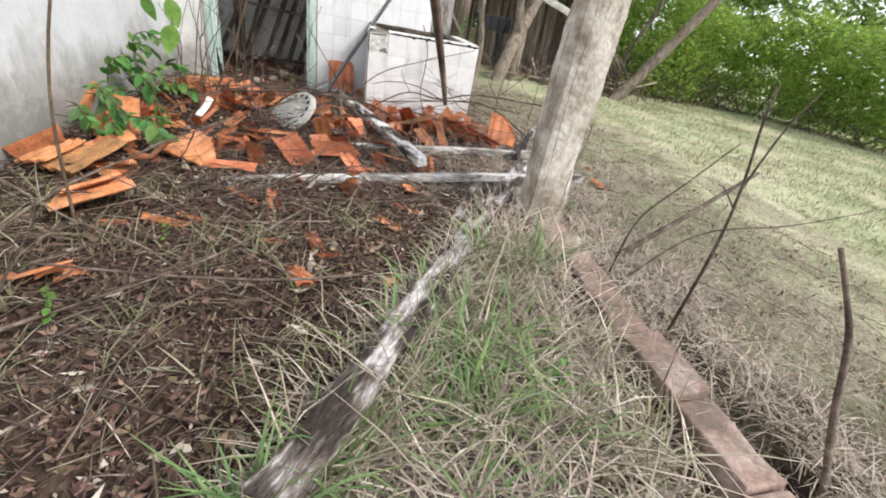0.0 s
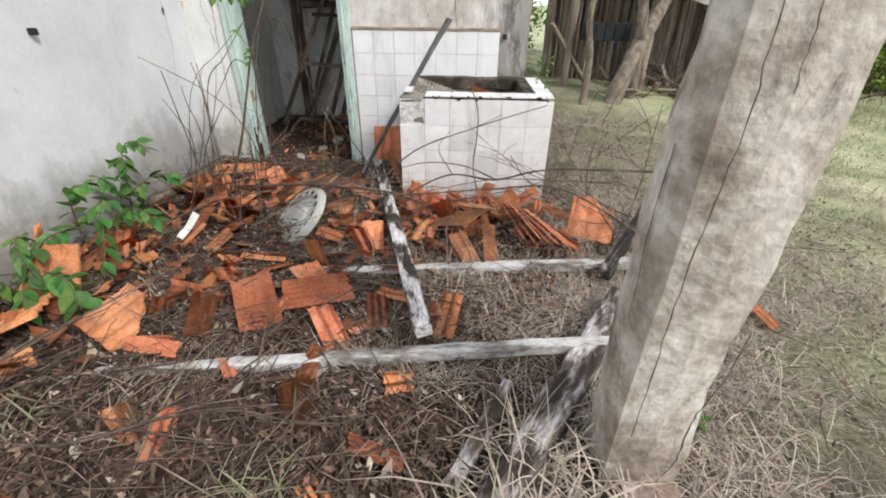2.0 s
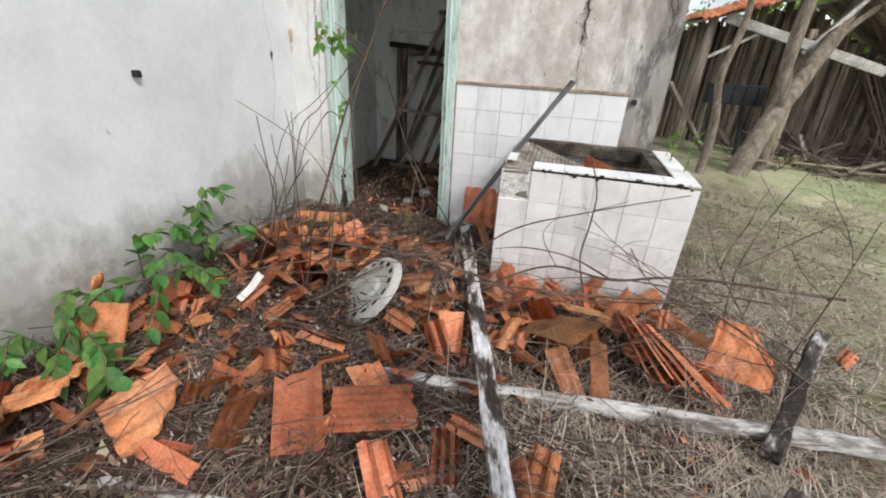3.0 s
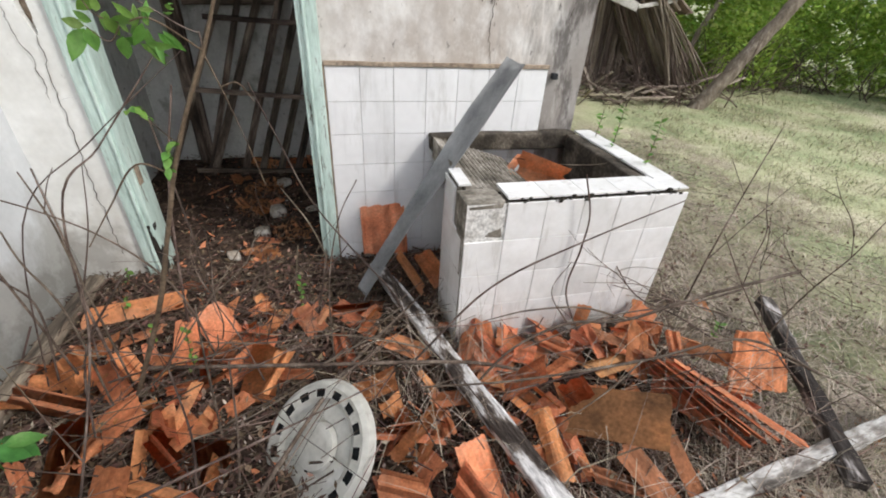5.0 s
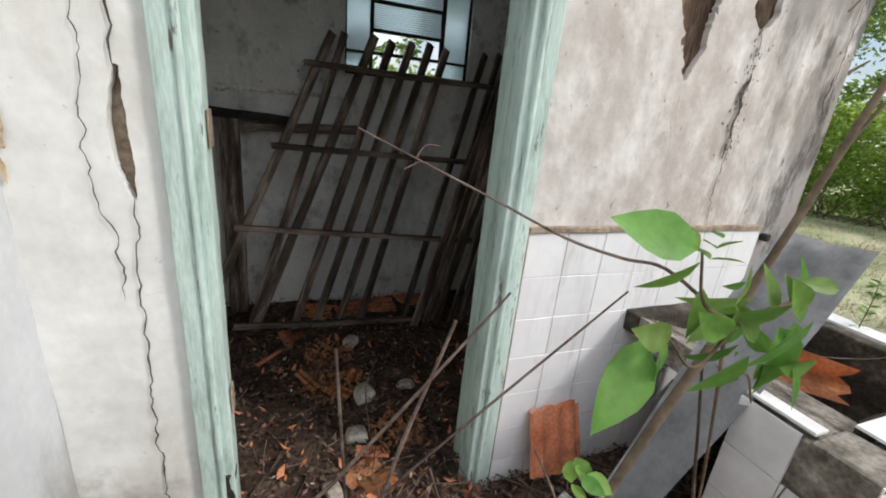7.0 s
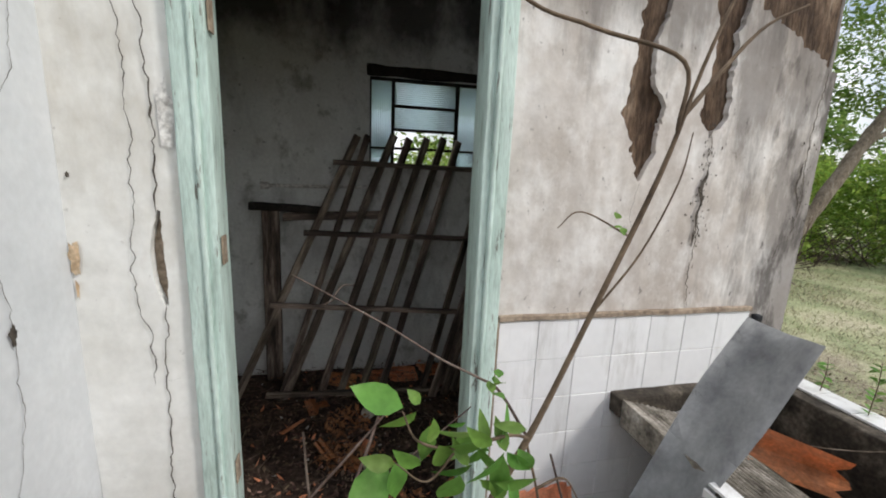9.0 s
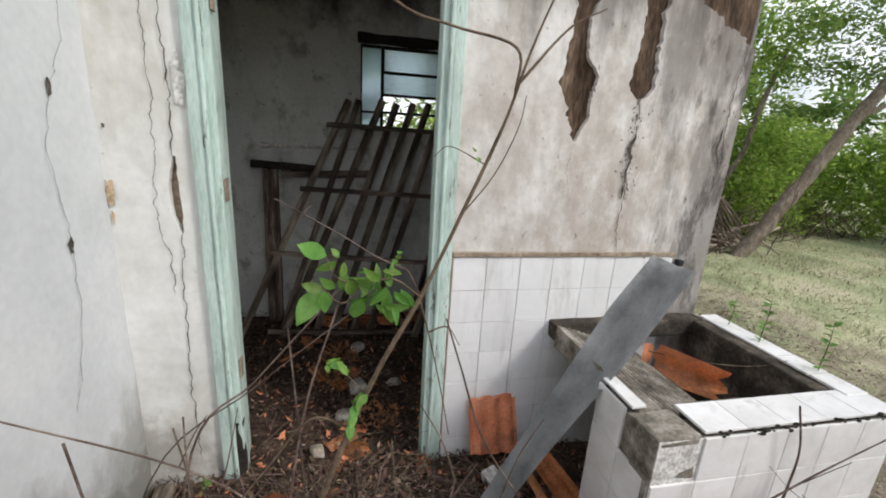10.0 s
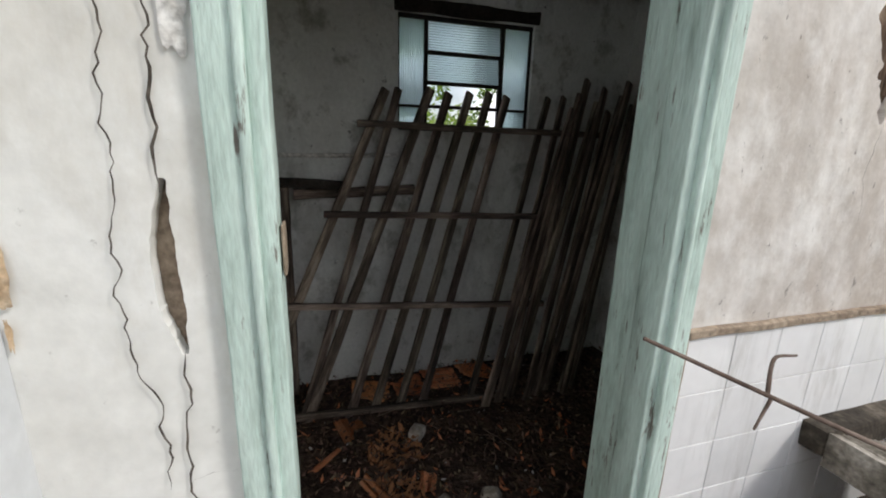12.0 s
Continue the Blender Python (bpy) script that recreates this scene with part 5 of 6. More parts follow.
def dead_branch(start, way, length, radius, depth, droop=0.0):
    return bare_branch(fork(start, way, length, radius, depth, rng_b, droop))


# long limbs lying across the rubble
bare_branch([([(-0.05, -0.59, 0.0), (0.2, -0.677, 0.03), (0.5, -0.78, 0.087), (0.9, -0.918, 0.165), (1.36, -1.0, 0.17), (1.6, -1.02, 0.1)], 0.009, 0.006),
             ([(0.9, -0.918, 0.165), (1.05, -0.9, 0.23), (1.2, -0.88, 0.27)], 0.004, 0.002), ([(0.5, -0.78, 0.087), (0.57, -0.82, 0.2), (0.6, -0.86, 0.3)], 0.003, 0.002)])
bare_branch([([(2.9, -0.9, 0.3), (2.28, -1.0, 0.33), (1.985, -1.0, 0.262), (1.74, -1.0, 0.284), (1.55, -1.0, 0.2), (1.4, -1.05, 0.1)], 0.007, 0.004),
             ([(1.985, -1.0, 0.262), (1.8, -0.98, 0.33), (1.6, -0.97, 0.34), (1.45, -0.95, 0.3)], 0.005, 0.002), ([(1.74, -1.0, 0.284), (1.66, -0.98, 0.42), (1.72, -0.96, 0.52)], 0.003, 0.001)])
bare_branch([([(2.75, -0.85, 0.2), (2.3, -0.95, 0.25), (1.95, -0.95, 0.24), (1.6, -0.98, 0.17)], 0.005, 0.002), ([(2.3, -0.95, 0.25), (2.1, -0.9, 0.33), (1.85, -0.88, 0.36)], 0.003, 0.001)])
bare_branch([([(0.69, -1.34, 0.08), (0.95, -0.98, 0.15), (1.305, -0.56, 0.12)], 0.007, 0.005), ([(0.95, -0.98, 0.15), (1.1, -0.92, 0.22)], 0.004, 0.002)], "pale bare stick lying over the wheel trim")
bare_branch([([(1.22, -0.9, 0.1), (1.5, -0.85, 0.36), (1.85, -0.82, 0.5), (2.25, -0.8, 0.63)], 0.005, 0.002), ([(1.85, -0.82, 0.5), (2.0, -0.84, 0.58)], 0.002, 0.001)], "thin bare twig hanging across the tank's front")
bare_branch([([(0.3, -1.3, 0.02), (0.36, -1.2, 0.25), (0.42, -1.1, 0.5), (0.44, -1.05, 0.66)], 0.004, 0.002), ([(0.36, -1.2, 0.25), (0.3, -1.15, 0.4)], 0.002, 0.001)])
bare_branch([([(0.55, -1.2, 0.02), (0.57, -1.15, 0.2), (0.56, -1.1, 0.42)], 0.004, 0.002), ([(0.57, -1.15, 0.2), (0.7, -1.15, 0.24), (0.85, -1.12, 0.3)], 0.003, 0.001)])
bare_branch([([(0.15, -1.3, 0.05), (0.5, -1.28, 0.2), (0.8, -1.2, 0.24), (1.1, -1.05, 0.2)], 0.005, 0.002), ([(0.5, -1.28, 0.2), (0.62, -1.35, 0.15), (0.8, -1.4, 0.1)], 0.003, 0.001)])
bare_branch([([(2.7, -1.25, 0.1), (2.3, -1.2, 0.3), (1.9, -1.2, 0.28), (1.5, -1.15, 0.22), (1.2, -1.1, 0.2)], 0.006, 0.003), ([(1.9, -1.2, 0.28), (1.7, -1.3, 0.3), (1.5, -1.35, 0.24)], 0.003, 0.001)])
bare_branch([([(2.6, -0.7, 0.0), (2.55, -0.75, 0.3), (2.62, -0.72, 0.6), (2.75, -0.65, 0.85)], 0.005, 0.002), ([(2.55, -0.75, 0.3), (2.8, -0.7, 0.5), (3.0, -0.65, 0.62)], 0.003, 0.001), ([(2.62, -0.72, 0.6), (2.5, -0.7, 0.75)], 0.002, 0.001)])
# upright dead stems at the doorway and the white wall
UP = "leafless upright stem growing from the rubble"
bare_branch([([(0.44, -0.35, -0.02), (0.42, -0.33, 0.4), (0.395, -0.315, 0.82)], 0.0055, 0.003)], UP)
bare_branch([([(0.36, -0.5, -0.02), (0.45, -0.5, 0.6), (0.554, -0.507, 0.97)], 0.005, 0.003)], UP)
bare_branch([([(0.87, -0.5, -0.02), (0.89, -0.48, 0.1), (0.93, -0.46, 0.3)], 0.005, 0.004), ([(0.93, -0.46, 0.3), (0.88, -0.45, 0.45), (0.8, -0.45, 0.6)], 0.004, 0.002), ([(0.91, -0.46, 0.2), (1.02, -0.42, 0.32)], 0.003, 0.002)], UP)
bare_branch([([(0.08, -0.7, -0.02), (0.06, -0.7, 0.2), (0.007, -0.7, 0.758)], 0.005, 0.003)], UP)
bare_branch([([(0.19, -0.7, -0.02), (0.2, -0.7, 0.35), (0.224, -0.7, 0.485), (0.235, -0.7, 0.8)], 0.005, 0.002), ([(0.22, -0.7, 0.42), (0.3, -0.7, 0.62), (0.34, -0.68, 0.8)], 0.003, 0.001)], UP)
bare_branch([([(0.5, -0.66, -0.02), (0.47, -0.68, 0.3), (0.387, -0.7, 0.513), (0.214, -0.7, 0.67), (-0.109, -0.7, 0.83)], 0.004, 0.002), ([(0.214, -0.7, 0.67), (0.25, -0.7, 0.75), (0.282, -0.7, 0.8)], 0.002, 0.001)], UP)
bare_branch([([(0.02, -0.74, -0.02), (0.072, -0.7, 0.332), (0.029, -0.7, 0.465), (-0.04, -0.7, 0.6)], 0.004, 0.002)], UP)
beam((-0.12, -0.06, 0.02), (-0.1, -1.0, 0.05), 0.06, 0.05, M_SLAT, "blackened timber lying along the foot of the white wall", 12)
bare_branch([([(0.1, -0.64, -0.02), (0.21, -0.62, 0.64), (0.363, -0.62, 0.824), (0.509, -0.62, 0.993), (0.572, -0.62, 1.069)], 0.004, 0.0015)], UP)
bare_branch([([(0.8, -0.72, 1.02), (0.842, -0.72, 0.896), (0.915, -0.72, 0.685), (1.033, -0.72, 0.484), (1.18, -0.72, 0.253), (1.26, -0.72, -0.01)], 0.0018, 0.0035)], UP)
bare_branch([([(0.93, -0.76, -0.01), (0.944, -0.75, 0.359), (0.994, -0.75, 0.614), (1.059, -0.75, 0.75)], 0.003, 0.0015)], UP)
bare_branch([([(1.93, -0.9, 0.03), (1.858, -0.79, 0.23), (1.869, -0.79, 0.443), (1.868, -0.79, 0.591), (1.813, -0.79, 0.749)], 0.0045, 0.0028)], UP)
bare_branch([([(0.24, -0.74, -0.02), (0.252, -0.75, 0.527), (0.253, -0.75, 0.674), (0.235, -0.75, 0.811)], 0.004, 0.0018)], UP)
bare_branch([([(-0.02, -0.72, 0.0), (0.151, -0.7, 0.637), (0.392, -0.7, 0.869), (0.674, -0.7, 1.101)], 0.0025, 0.0012)], UP)
bare_branch([([(0.22, -0.84, -0.01), (0.243, -0.85, 0.424), (0.21, -0.85, 0.601), (0.205, -0.85, 0.7)], 0.004, 0.002)], UP)
bare_branch([([(0.22, -0.98, 0.0), (0.294, -0.95, 0.341), (0.431, -0.95, 0.558), (0.482, -0.95, 0.622)], 0.004, 0.002)], UP)
bare_branch([([(0.58, -1.02, -0.01), (0.606, -1.0, 0.375), (0.624, -1.0, 0.534)], 0.004, 0.002)], UP)
bare_branch([([(0.65, -1.17, -0.01), (0.684, -1.15, 0.211), (0.715, -1.15, 0.469)], 0.004, 0.002)], UP)
bare_branch([([(1.8, -0.22, 0.6), (1.95, -0.33, 0.605), (2.1, -0.42, 0.63), (2.2, -0.46, 0.67)], 0.0025, 0.0015)], "bare twig lying across the tank")
# stems at the kerb
bare_branch([([(2.516, -3.353, -0.08), (2.512, -3.353, 0.322), (2.481, -3.353, 0.558), (2.425, -3.353, 0.769), (2.409, -3.353, 0.877)], 0.007, 0.003), ([(2.48, -3.353, 0.565), (2.516, -3.353, 0.762), (2.569, -3.353, 0.875)], 0.004, 0.002), ([(2.49, -3.353, 0.5), (2.43, -3.34, 0.56), (2.4, -3.34, 0.57)], 0.003, 0.002)], "leafless grey shrub growing beside the kerb")
bare_branch([([(2.488, -2.946, -0.08), (2.525, -2.946, 0.241), (2.678, -2.946, 0.43), (2.843, -2.946, 0.621)], 0.006, 0.003), ([(2.538, -2.99, -0.05), (2.842, -2.99, 0.212), (3.328, -2.99, 0.286), (3.845, -2.99, 0.413)], 0.005, 0.002)], "leafless grey shrub growing beside the kerb")
bare_branch([([(2.597, -3.973, -0.1), (2.563, -3.88, 0.132), (2.526, -3.81, 0.337), (2.499, -3.767, 0.433), (2.449, -3.703, 0.56)], 0.011, 0.006)], "dark bare stick standing in the grass")
bare_branch([([(2.1, -3.78, -0.06), (2.2, -3.68, 0.04), (2.28, -3.6, 0.14)], 0.004, 0.002)], "dark bare stick standing in the grass")
bare_branch([([(2.6, -2.78, -0.08), (2.8, -2.72, 0.0), (3.1, -2.62, 0.12), (3.7, -2.4, 0.35)], 0.02, 0.012)], "fallen pale pole lying in the grass")
bare_branch([([(1.389, -3.725, 0.785), (1.365, -3.784, 0.834), (1.328, -3.871, 0.907), (1.268, -4.018, 1.029), (1.192, -4.201, 1.182), (1.116, -4.384, 1.334)], 0.0035, 0.009), ([(1.116, -4.384, 1.334), (0.95, -4.75, 1.2), (0.8, -4.9, 0.5), (0.7, -4.95, -0.14)], 0.009, 0.014)], "bare dark branch bending over the porch")
for s, w, ln, rr, d in (((0.2, -2.9, 0.0), (1, 0.35, 0.05), 1.5, 0.007, 2), ((1.7, -2.9, 0.0), (-1, -0.3, 0.1), 1.3, 0.007, 1), ((0.0, -2.65, 0.02), (0.6, 0.8, 0.12), 1.0, 0.007, 1),
                        ((0.0, -3.6, -0.05), (0.9, 0.35, 0.1), 1.3, 0.006, 2), ((0.3, -3.3, -0.03), (0.3, 0.1, 0.7), 0.4, 0.004, 1), ((0.5, -2.55, 0.0), (0.9, 0.3, 0.2), 0.9, 0.006, 2), ((0.1, -3.0, 0.0), (0.7, 0.5, 0.12), 1.2, 0.006, 1),
                        ((0.6, -1.5, 0.03), (1, 0.2, 0.06), 0.9, 0.005, 1), ((0.3, -0.7, 0.03), (1, -0.2, 0.1), 0.8, 0.005, 2), ((0.2, -0.9, 0.03), (0.8, 0.4, 0.15), 0.7, 0.004, 2), ((0.6, 0.3, 0.0), (-0.05, -0.1, 1), 0.4, 0.004, 0)):
    dead_branch(s, w, ln, rr, d)
for s, w, ln, rr in (((0.1, -0.75, 0.02), (1, -0.1, 0.25), 0.9, 0.004), ((0.9, -0.7, 0.02), (-1, 0.05, 0.3), 0.8, 0.004), ((0.6, -1.0, 0.05), (0.9, 0.3, 0.35), 0.7, 0.003), ((1.3, -0.85, 0.08), (-0.8, 0.1, 0.3), 0.8, 0.004),
                     ((1.5, -1.1, 0.1), (0.9, 0.2, 0.3), 0.9, 0.004), ((2.5, -1.0, 0.05), (-0.8, 0.1, 0.45), 0.8, 0.004), ((2.7, -1.3, 0.0), (-0.6, 0.4, 0.6), 0.8, 0.004), ((2.75, -1.0, -0.02), (0.1, 0.1, 1), 0.75, 0.004),
                     ((3.0, -1.4, -0.05), (-0.7, 0.3, 0.5), 0.9, 0.004), ((0.0, -0.95, 0.02), (0.9, 0.25, 0.4), 0.7, 0.004), ((0.5, -0.6, 0.0), (0.2, -0.1, 1), 0.6, 0.003), ((2.9, -0.9, -0.02), (-1, 0, 0.25), 1.0, 0.004), ((0.7, -0.85, 0.02), (-0.3, 0.1, 0.9), 0.55, 0.003)):
    dead_branch(s, w, ln, rr, 2)
tagged(branchy("dead_branch", [([(0.403, -0.47, 1.243), (0.464, -0.5, 1.216), (0.56, -0.55, 1.174), (0.644, -0.61, 1.136), (0.695, -0.66, 1.125), (0.711, -0.71, 1.13), (0.728, -0.78, 1.1)], 0.0013, 0.0024),
                               ([(0.474, -0.500, 1.212), (0.489, -0.490, 1.228), (0.509, -0.490, 1.228)], 0.0015, 0.0008), ([(0.479, -0.500, 1.208), (0.454, -0.510, 1.198)], 0.0013, 0.0008)], M_TWIG, sides=5), "bare curved twig reaching into the doorway", "branch")

# ---- shed ----
shed = thing("shed", "collapsing grey board shed with a clay tile roof", "shed")
rs = random.Random(3)
for i in range(30):
    x = 3.3 + i * 0.112
    h = min(1.66 + 0.24 * (x - 3.3), 1.98 - 0.62 * (x - 5.14)) + rs.uniform(-0.12, 0.02)
    timber("board", (x + rs.uniform(-0.02, 0.02), 5.5 + rs.uniform(-0.03, 0.03), -0.25), (x + rs.uniform(-0.1, 0.04), 5.55, h), 0.1, 0.02, M_BOARD, shed, cuts=4, rough=0.008, seed=i, roll=90)
for i in range(30):
    x = 3.25 + i * 0.112
    h = min(1.62 + 0.24 * (x - 3.3), 1.94 - 0.62 * (x - 5.14)) + rs.uniform(-0.12, 0.02)
    timber("board", (x, 5.62, -0.25), (x - 0.03, 5.62, h), 0.12, 0.02, M_BOARD, shed, cuts=3, rough=0.008, seed=i + 200, roll=90)
for i in range(30):
    t = i / 29
    timber("board", (7.2 - 0.5 * t, 4.5 + 1.0 * t, -0.3), (6.0 + rs.uniform(-0.08, 0.05) - 0.2 * t, 4.5 + 1.0 * t, 1.2 + rs.uniform(-0.1, 0.1)), 0.09, 0.02, M_BOARD, shed, cuts=4, rough=0.01, seed=i + 40)
for i in range(14):
    t = i / 13
    timber("rafter", (5.14, 4.5 + 1.3 * t, 2.0), (6.5 + rs.uniform(-0.1, 0.15), 4.5 + 1.3 * t, 1.12), 0.13, 0.03, M_BOARD, shed, cuts=4, rough=0.01, seed=i + 70)
timber("rafter", (5.14, 4.47, 2.0), (4.62, 4.47, 1.3), 0.07, 0.05, M_PALE, shed, cuts=4, seed=9)
timber("beam", (3.58, 4.45, 1.7), (5.62, 4.45, 1.13), 0.12, 0.05, M_PALE, shed, "pale sagging beam", cuts=8, seed=2, roll=90)
timber("beam", (5.62, 4.46, 1.14), (6.3, 4.5, 1.25), 0.09, 0.05, M_PALE, shed, cuts=6, seed=4)
timber("brace", (3.5, 4.5, 1.2), (4.1, 4.5, 1.55), 0.06, 0.04, M_PALE, shed, cuts=4, seed=6)
timber("brace", (3.1, 4.5, 0.85), (3.85, 4.6, -0.1), 0.16, 0.05, M_BOARD, shed, cuts=6, seed=7)
timber("post", (3.42, 4.5, -0.25), (3.45, 4.5, 1.7), 0.11, 0.1, M_BOARD, shed, cuts=6, seed=8)
timber("post", (4.75, 4.6, -0.25), (4.7, 4.6, 1.6), 0.1, 0.1, M_BOARD, shed, cuts=6, seed=11)
for j in range(6):
    for i in range(9):
        ob = link_mesh("roof_tile", WHOLE[(i + j) % 3], None, shed)
        drop = 12 if j == 0 else 0
        ob.matrix_local = pose(3.38 + 0.185 * i, 4.36 + 0.27 * j, 1.72 + 0.055 * i + 0.012 * j + rs.uniform(-0.01, 0.02), 2 + drop + rs.uniform(-4, 4), -16, rs.uniform(-5, 5)) @ Matrix.Diagonal((1.1, 1.1, 1.6, 1))
part("roof_board", box_bm(-0.95, 0.9, -0.02, 1.5, -0.012, 0.012), M_SLAT, shed).matrix_local = pose(4.2, 4.36, 1.9, 2, -16, 0)
for i in range(7):
    timber("roof_board", (5.1 + 0.02 * i, 4.48 + 0.03 * i, 2.03 - 0.004 * i), (6.62 + rs.uniform(-0.2, 0.1), 4.46 + 0.2 * i, 1.08 + rs.uniform(-0.06, 0.04)), 0.2, 0.025, M_BOARD, shed, cuts=6, rough=0.012, seed=i + 90)
for i in range(26):
    x = 5.98 + rs.uniform(-0.1, 0.12)
    timber("lath", (x, 4.44 + rs.uniform(-0.05, 0.02), 1.2 + rs.uniform(-0.08, 0.1)), (x + rs.uniform(0.5, 1.25), 4.4 + rs.uniform(-0.1, 0.05), rs.uniform(-0.25, 0.3)), 0.045, 0.015, M_BOARD, shed, cuts=5, rough=0.012, seed=i + 120, bow=rs.uniform(0, 0.05))
crate = tagged(part("black_crate", box_bm(3.58, 4.3, 4.25, 4.4, 0.62, 0.88, 0.01, 10, 0.006), M_DARK), "black plastic crate hung on the shed", "crate")
for i in range(5):
    part("rib", box_bm(3.6 + 0.15 * i, 3.63 + 0.15 * i, 4.235, 4.252, 0.63, 0.87, 0.003), M_DARK, crate)
timber("crate_leg", (4.1, 4.3, 0.6), (4.2, 4.3, -0.15), 0.06, 0.05, M_DARK, crate, cuts=3)
for i in range(60):
    x, y = rs.uniform(4.2, 7.3), rs.uniform(3.9, 5.2)
    a = rs.uniform(0, 6.28)
    ln = rs.uniform(0.4, 1.1)
    ob = timber("fallen_board", (x, y, -0.16 + rs.uniform(0, 0.15)), (x + ln * math.cos(a), y + ln * 0.6 * math.sin(a), -0.1 + rs.uniform(-0.05, 0.35)), 0.07, 0.018, M_BOARD, cuts=3, rough=0.006, seed=i)
    tagged(ob, "grey rotten board in the heap beside the shed", "board", "boards fallen from the shed")

# ---- trees and hedge ----
def leaf_cloud(name, centres, radii, per, size, material, seed, parent=None, label="", flat=0.75):
    """Many small bent leaves in clumps: two quads a leaf, folded along the rib."""
    rng = np.random.default_rng(seed)
    centres, radii = np.asarray(centres, float), np.asarray(radii, float)
    n = len(centres) * per
    c = np.repeat(centres, per, 0) + rng.normal(0, 0.5, (n, 3)) * np.repeat(radii, per)[:, None] * np.array([1, 1, flat])
    a, b = rng.normal(0, 1, (n, 3)), rng.normal(0, 1, (n, 3))
    a[:, 2] *= 0.6
    a /= np.linalg.norm(a, axis=1)[:, None]
    b -= (a * b).sum(1)[:, None] * a
    b /= np.linalg.norm(b, axis=1)[:, None]
    u = np.cross(a, b)
    s = (size * rng.uniform(0.6, 1.4, n))[:, None]
    V = np.stack([c - a * s, c - b * s * 0.42 + u * s * 0.14, c + a * s, c + b * s * 0.42 + u * s * 0.14], 1).reshape(-1, 3)
    i = np.arange(n)[:, None] * 4
    F = np.concatenate([i + np.array([[0, 1, 2]]), i + np.array([[0, 2, 3]])])
    return raw(name, V, F, material, parent, label)


def tree(x, y, z, points, r0, r1, crown, radii, per, size, seed, label, material=M_CROWN, limbs=()):
    t = thing("tree", label, "tree", "trees round the field", at=(0, 0, 0))
    branchy("trunk", [(points, r0, r1)] + [(p, a, b) for p, a, b in limbs], M_BARK, t, "", 10, 0.3)
    leaf_cloud("crown", crown, radii, per, size, material, seed, t)
    return t


def blob(cx, cy, cz, rx, ry, rz, n, seed, r):
    rng = np.random.default_rng(seed)
    p = rng.normal(0, 1, (n, 3))
    p /= np.linalg.norm(p, axis=1)[:, None]
    p *= rng.uniform(0.25, 1, (n, 1)) ** 0.5
    return p * np.array([rx, ry, rz]) + np.array([cx, cy, cz]), rng.uniform(0.6, 1.3, n) * r


c1, r1_ = blob(9.7, 3.6, 4.7, 2.2, 1.6, 1.4, 70, 1, 0.42)
c1b, r1b = blob(8.8, 4.4, 3.4, 1.4, 1.5, 0.9, 70, 12, 0.4)
c1, r1_ = np.concatenate([c1, c1b]), np.concatenate([r1_, r1b])
tree(5.5, 2.85, 0, [(6.5, 3.8, -0.5), (7.0, 3.8, 0.15), (7.55, 3.8, 0.93), (8.22, 3.8, 1.93), (8.8, 3.78, 2.8), (9.3, 3.75, 3.8)], 0.12, 0.075, c1, r1_, 60, 0.05, 1, "slim leaning tree with a thin grey trunk at the field's edge",
     limbs=[([(8.3, 3.8, 2.05), (9.1, 3.9, 2.35), (10.0, 4.0, 2.75)], 0.05, 0.02), ([(8.75, 3.8, 2.75), (8.6, 3.6, 3.5), (8.9, 3.4, 4.4)], 0.045, 0.015), ([(9.1, 3.76, 3.4), (9.9, 3.7, 4.1), (10.6, 3.6, 4.8)], 0.04, 0.015)])
c2, r2_ = blob(5.6, 5.4, 3.9, 1.9, 1.2, 1.3, 80, 2, 0.42)
tree(3.85, 3.15, 0, [(3.8, 3.1, -0.3), (4.05, 3.4, 0.25), (4.45, 3.95, 0.85), (4.85, 4.4, 1.45), (5.2, 4.8, 2.1), (5.4, 5.1, 3.2)], 0.13, 0.08, c2, r2_, 70, 0.05, 2, "grey leaning tree in front of the shed",
     limbs=[([(4.85, 4.4, 1.45), (5.3, 4.5, 1.9), (5.9, 4.6, 2.3)], 0.05, 0.02)])
tree(4.25, 3.6, 0, [(4.3, 3.7, -0.3), (4.28, 3.72, 0.6), (4.2, 3.75, 1.4), (4.25, 3.8, 2.4), (4.3, 4.0, 3.4)], 0.085, 0.06, *blob(4.3, 4.6, 4.2, 1.5, 1.2, 1.0, 55, 3, 0.4), 70, 0.05, 3, "upright thin tree beside the shed")
tree(3.4, 3.0, 0, [(3.4, 3.0, -0.3), (3.42, 3.02, 0.4), (3.35, 3.1, 1.0), (3.45, 3.2, 1.7), (3.3, 3.3, 2.4)], 0.05, 0.03, *blob(3.6, 3.8, 4.3, 0.8, 0.8, 0.5, 20, 4, 0.4), 60, 0.05, 4, "spindly young tree with a grey stem")
tree(7.7, 5.5, 0, [(7.7, 5.5, -0.4), (7.8, 5.5, 0.6), (8.15, 5.5, 1.5), (8.3, 5.5, 2.3), (8.6, 5.5, 3.4)], 0.06, 0.04, *blob(8.4, 6.2, 3.6, 1.6, 1.3, 1.2, 60, 5, 0.45), 70, 0.055, 5, "thin pale tree at the edge of the thicket", M_HEDGE)


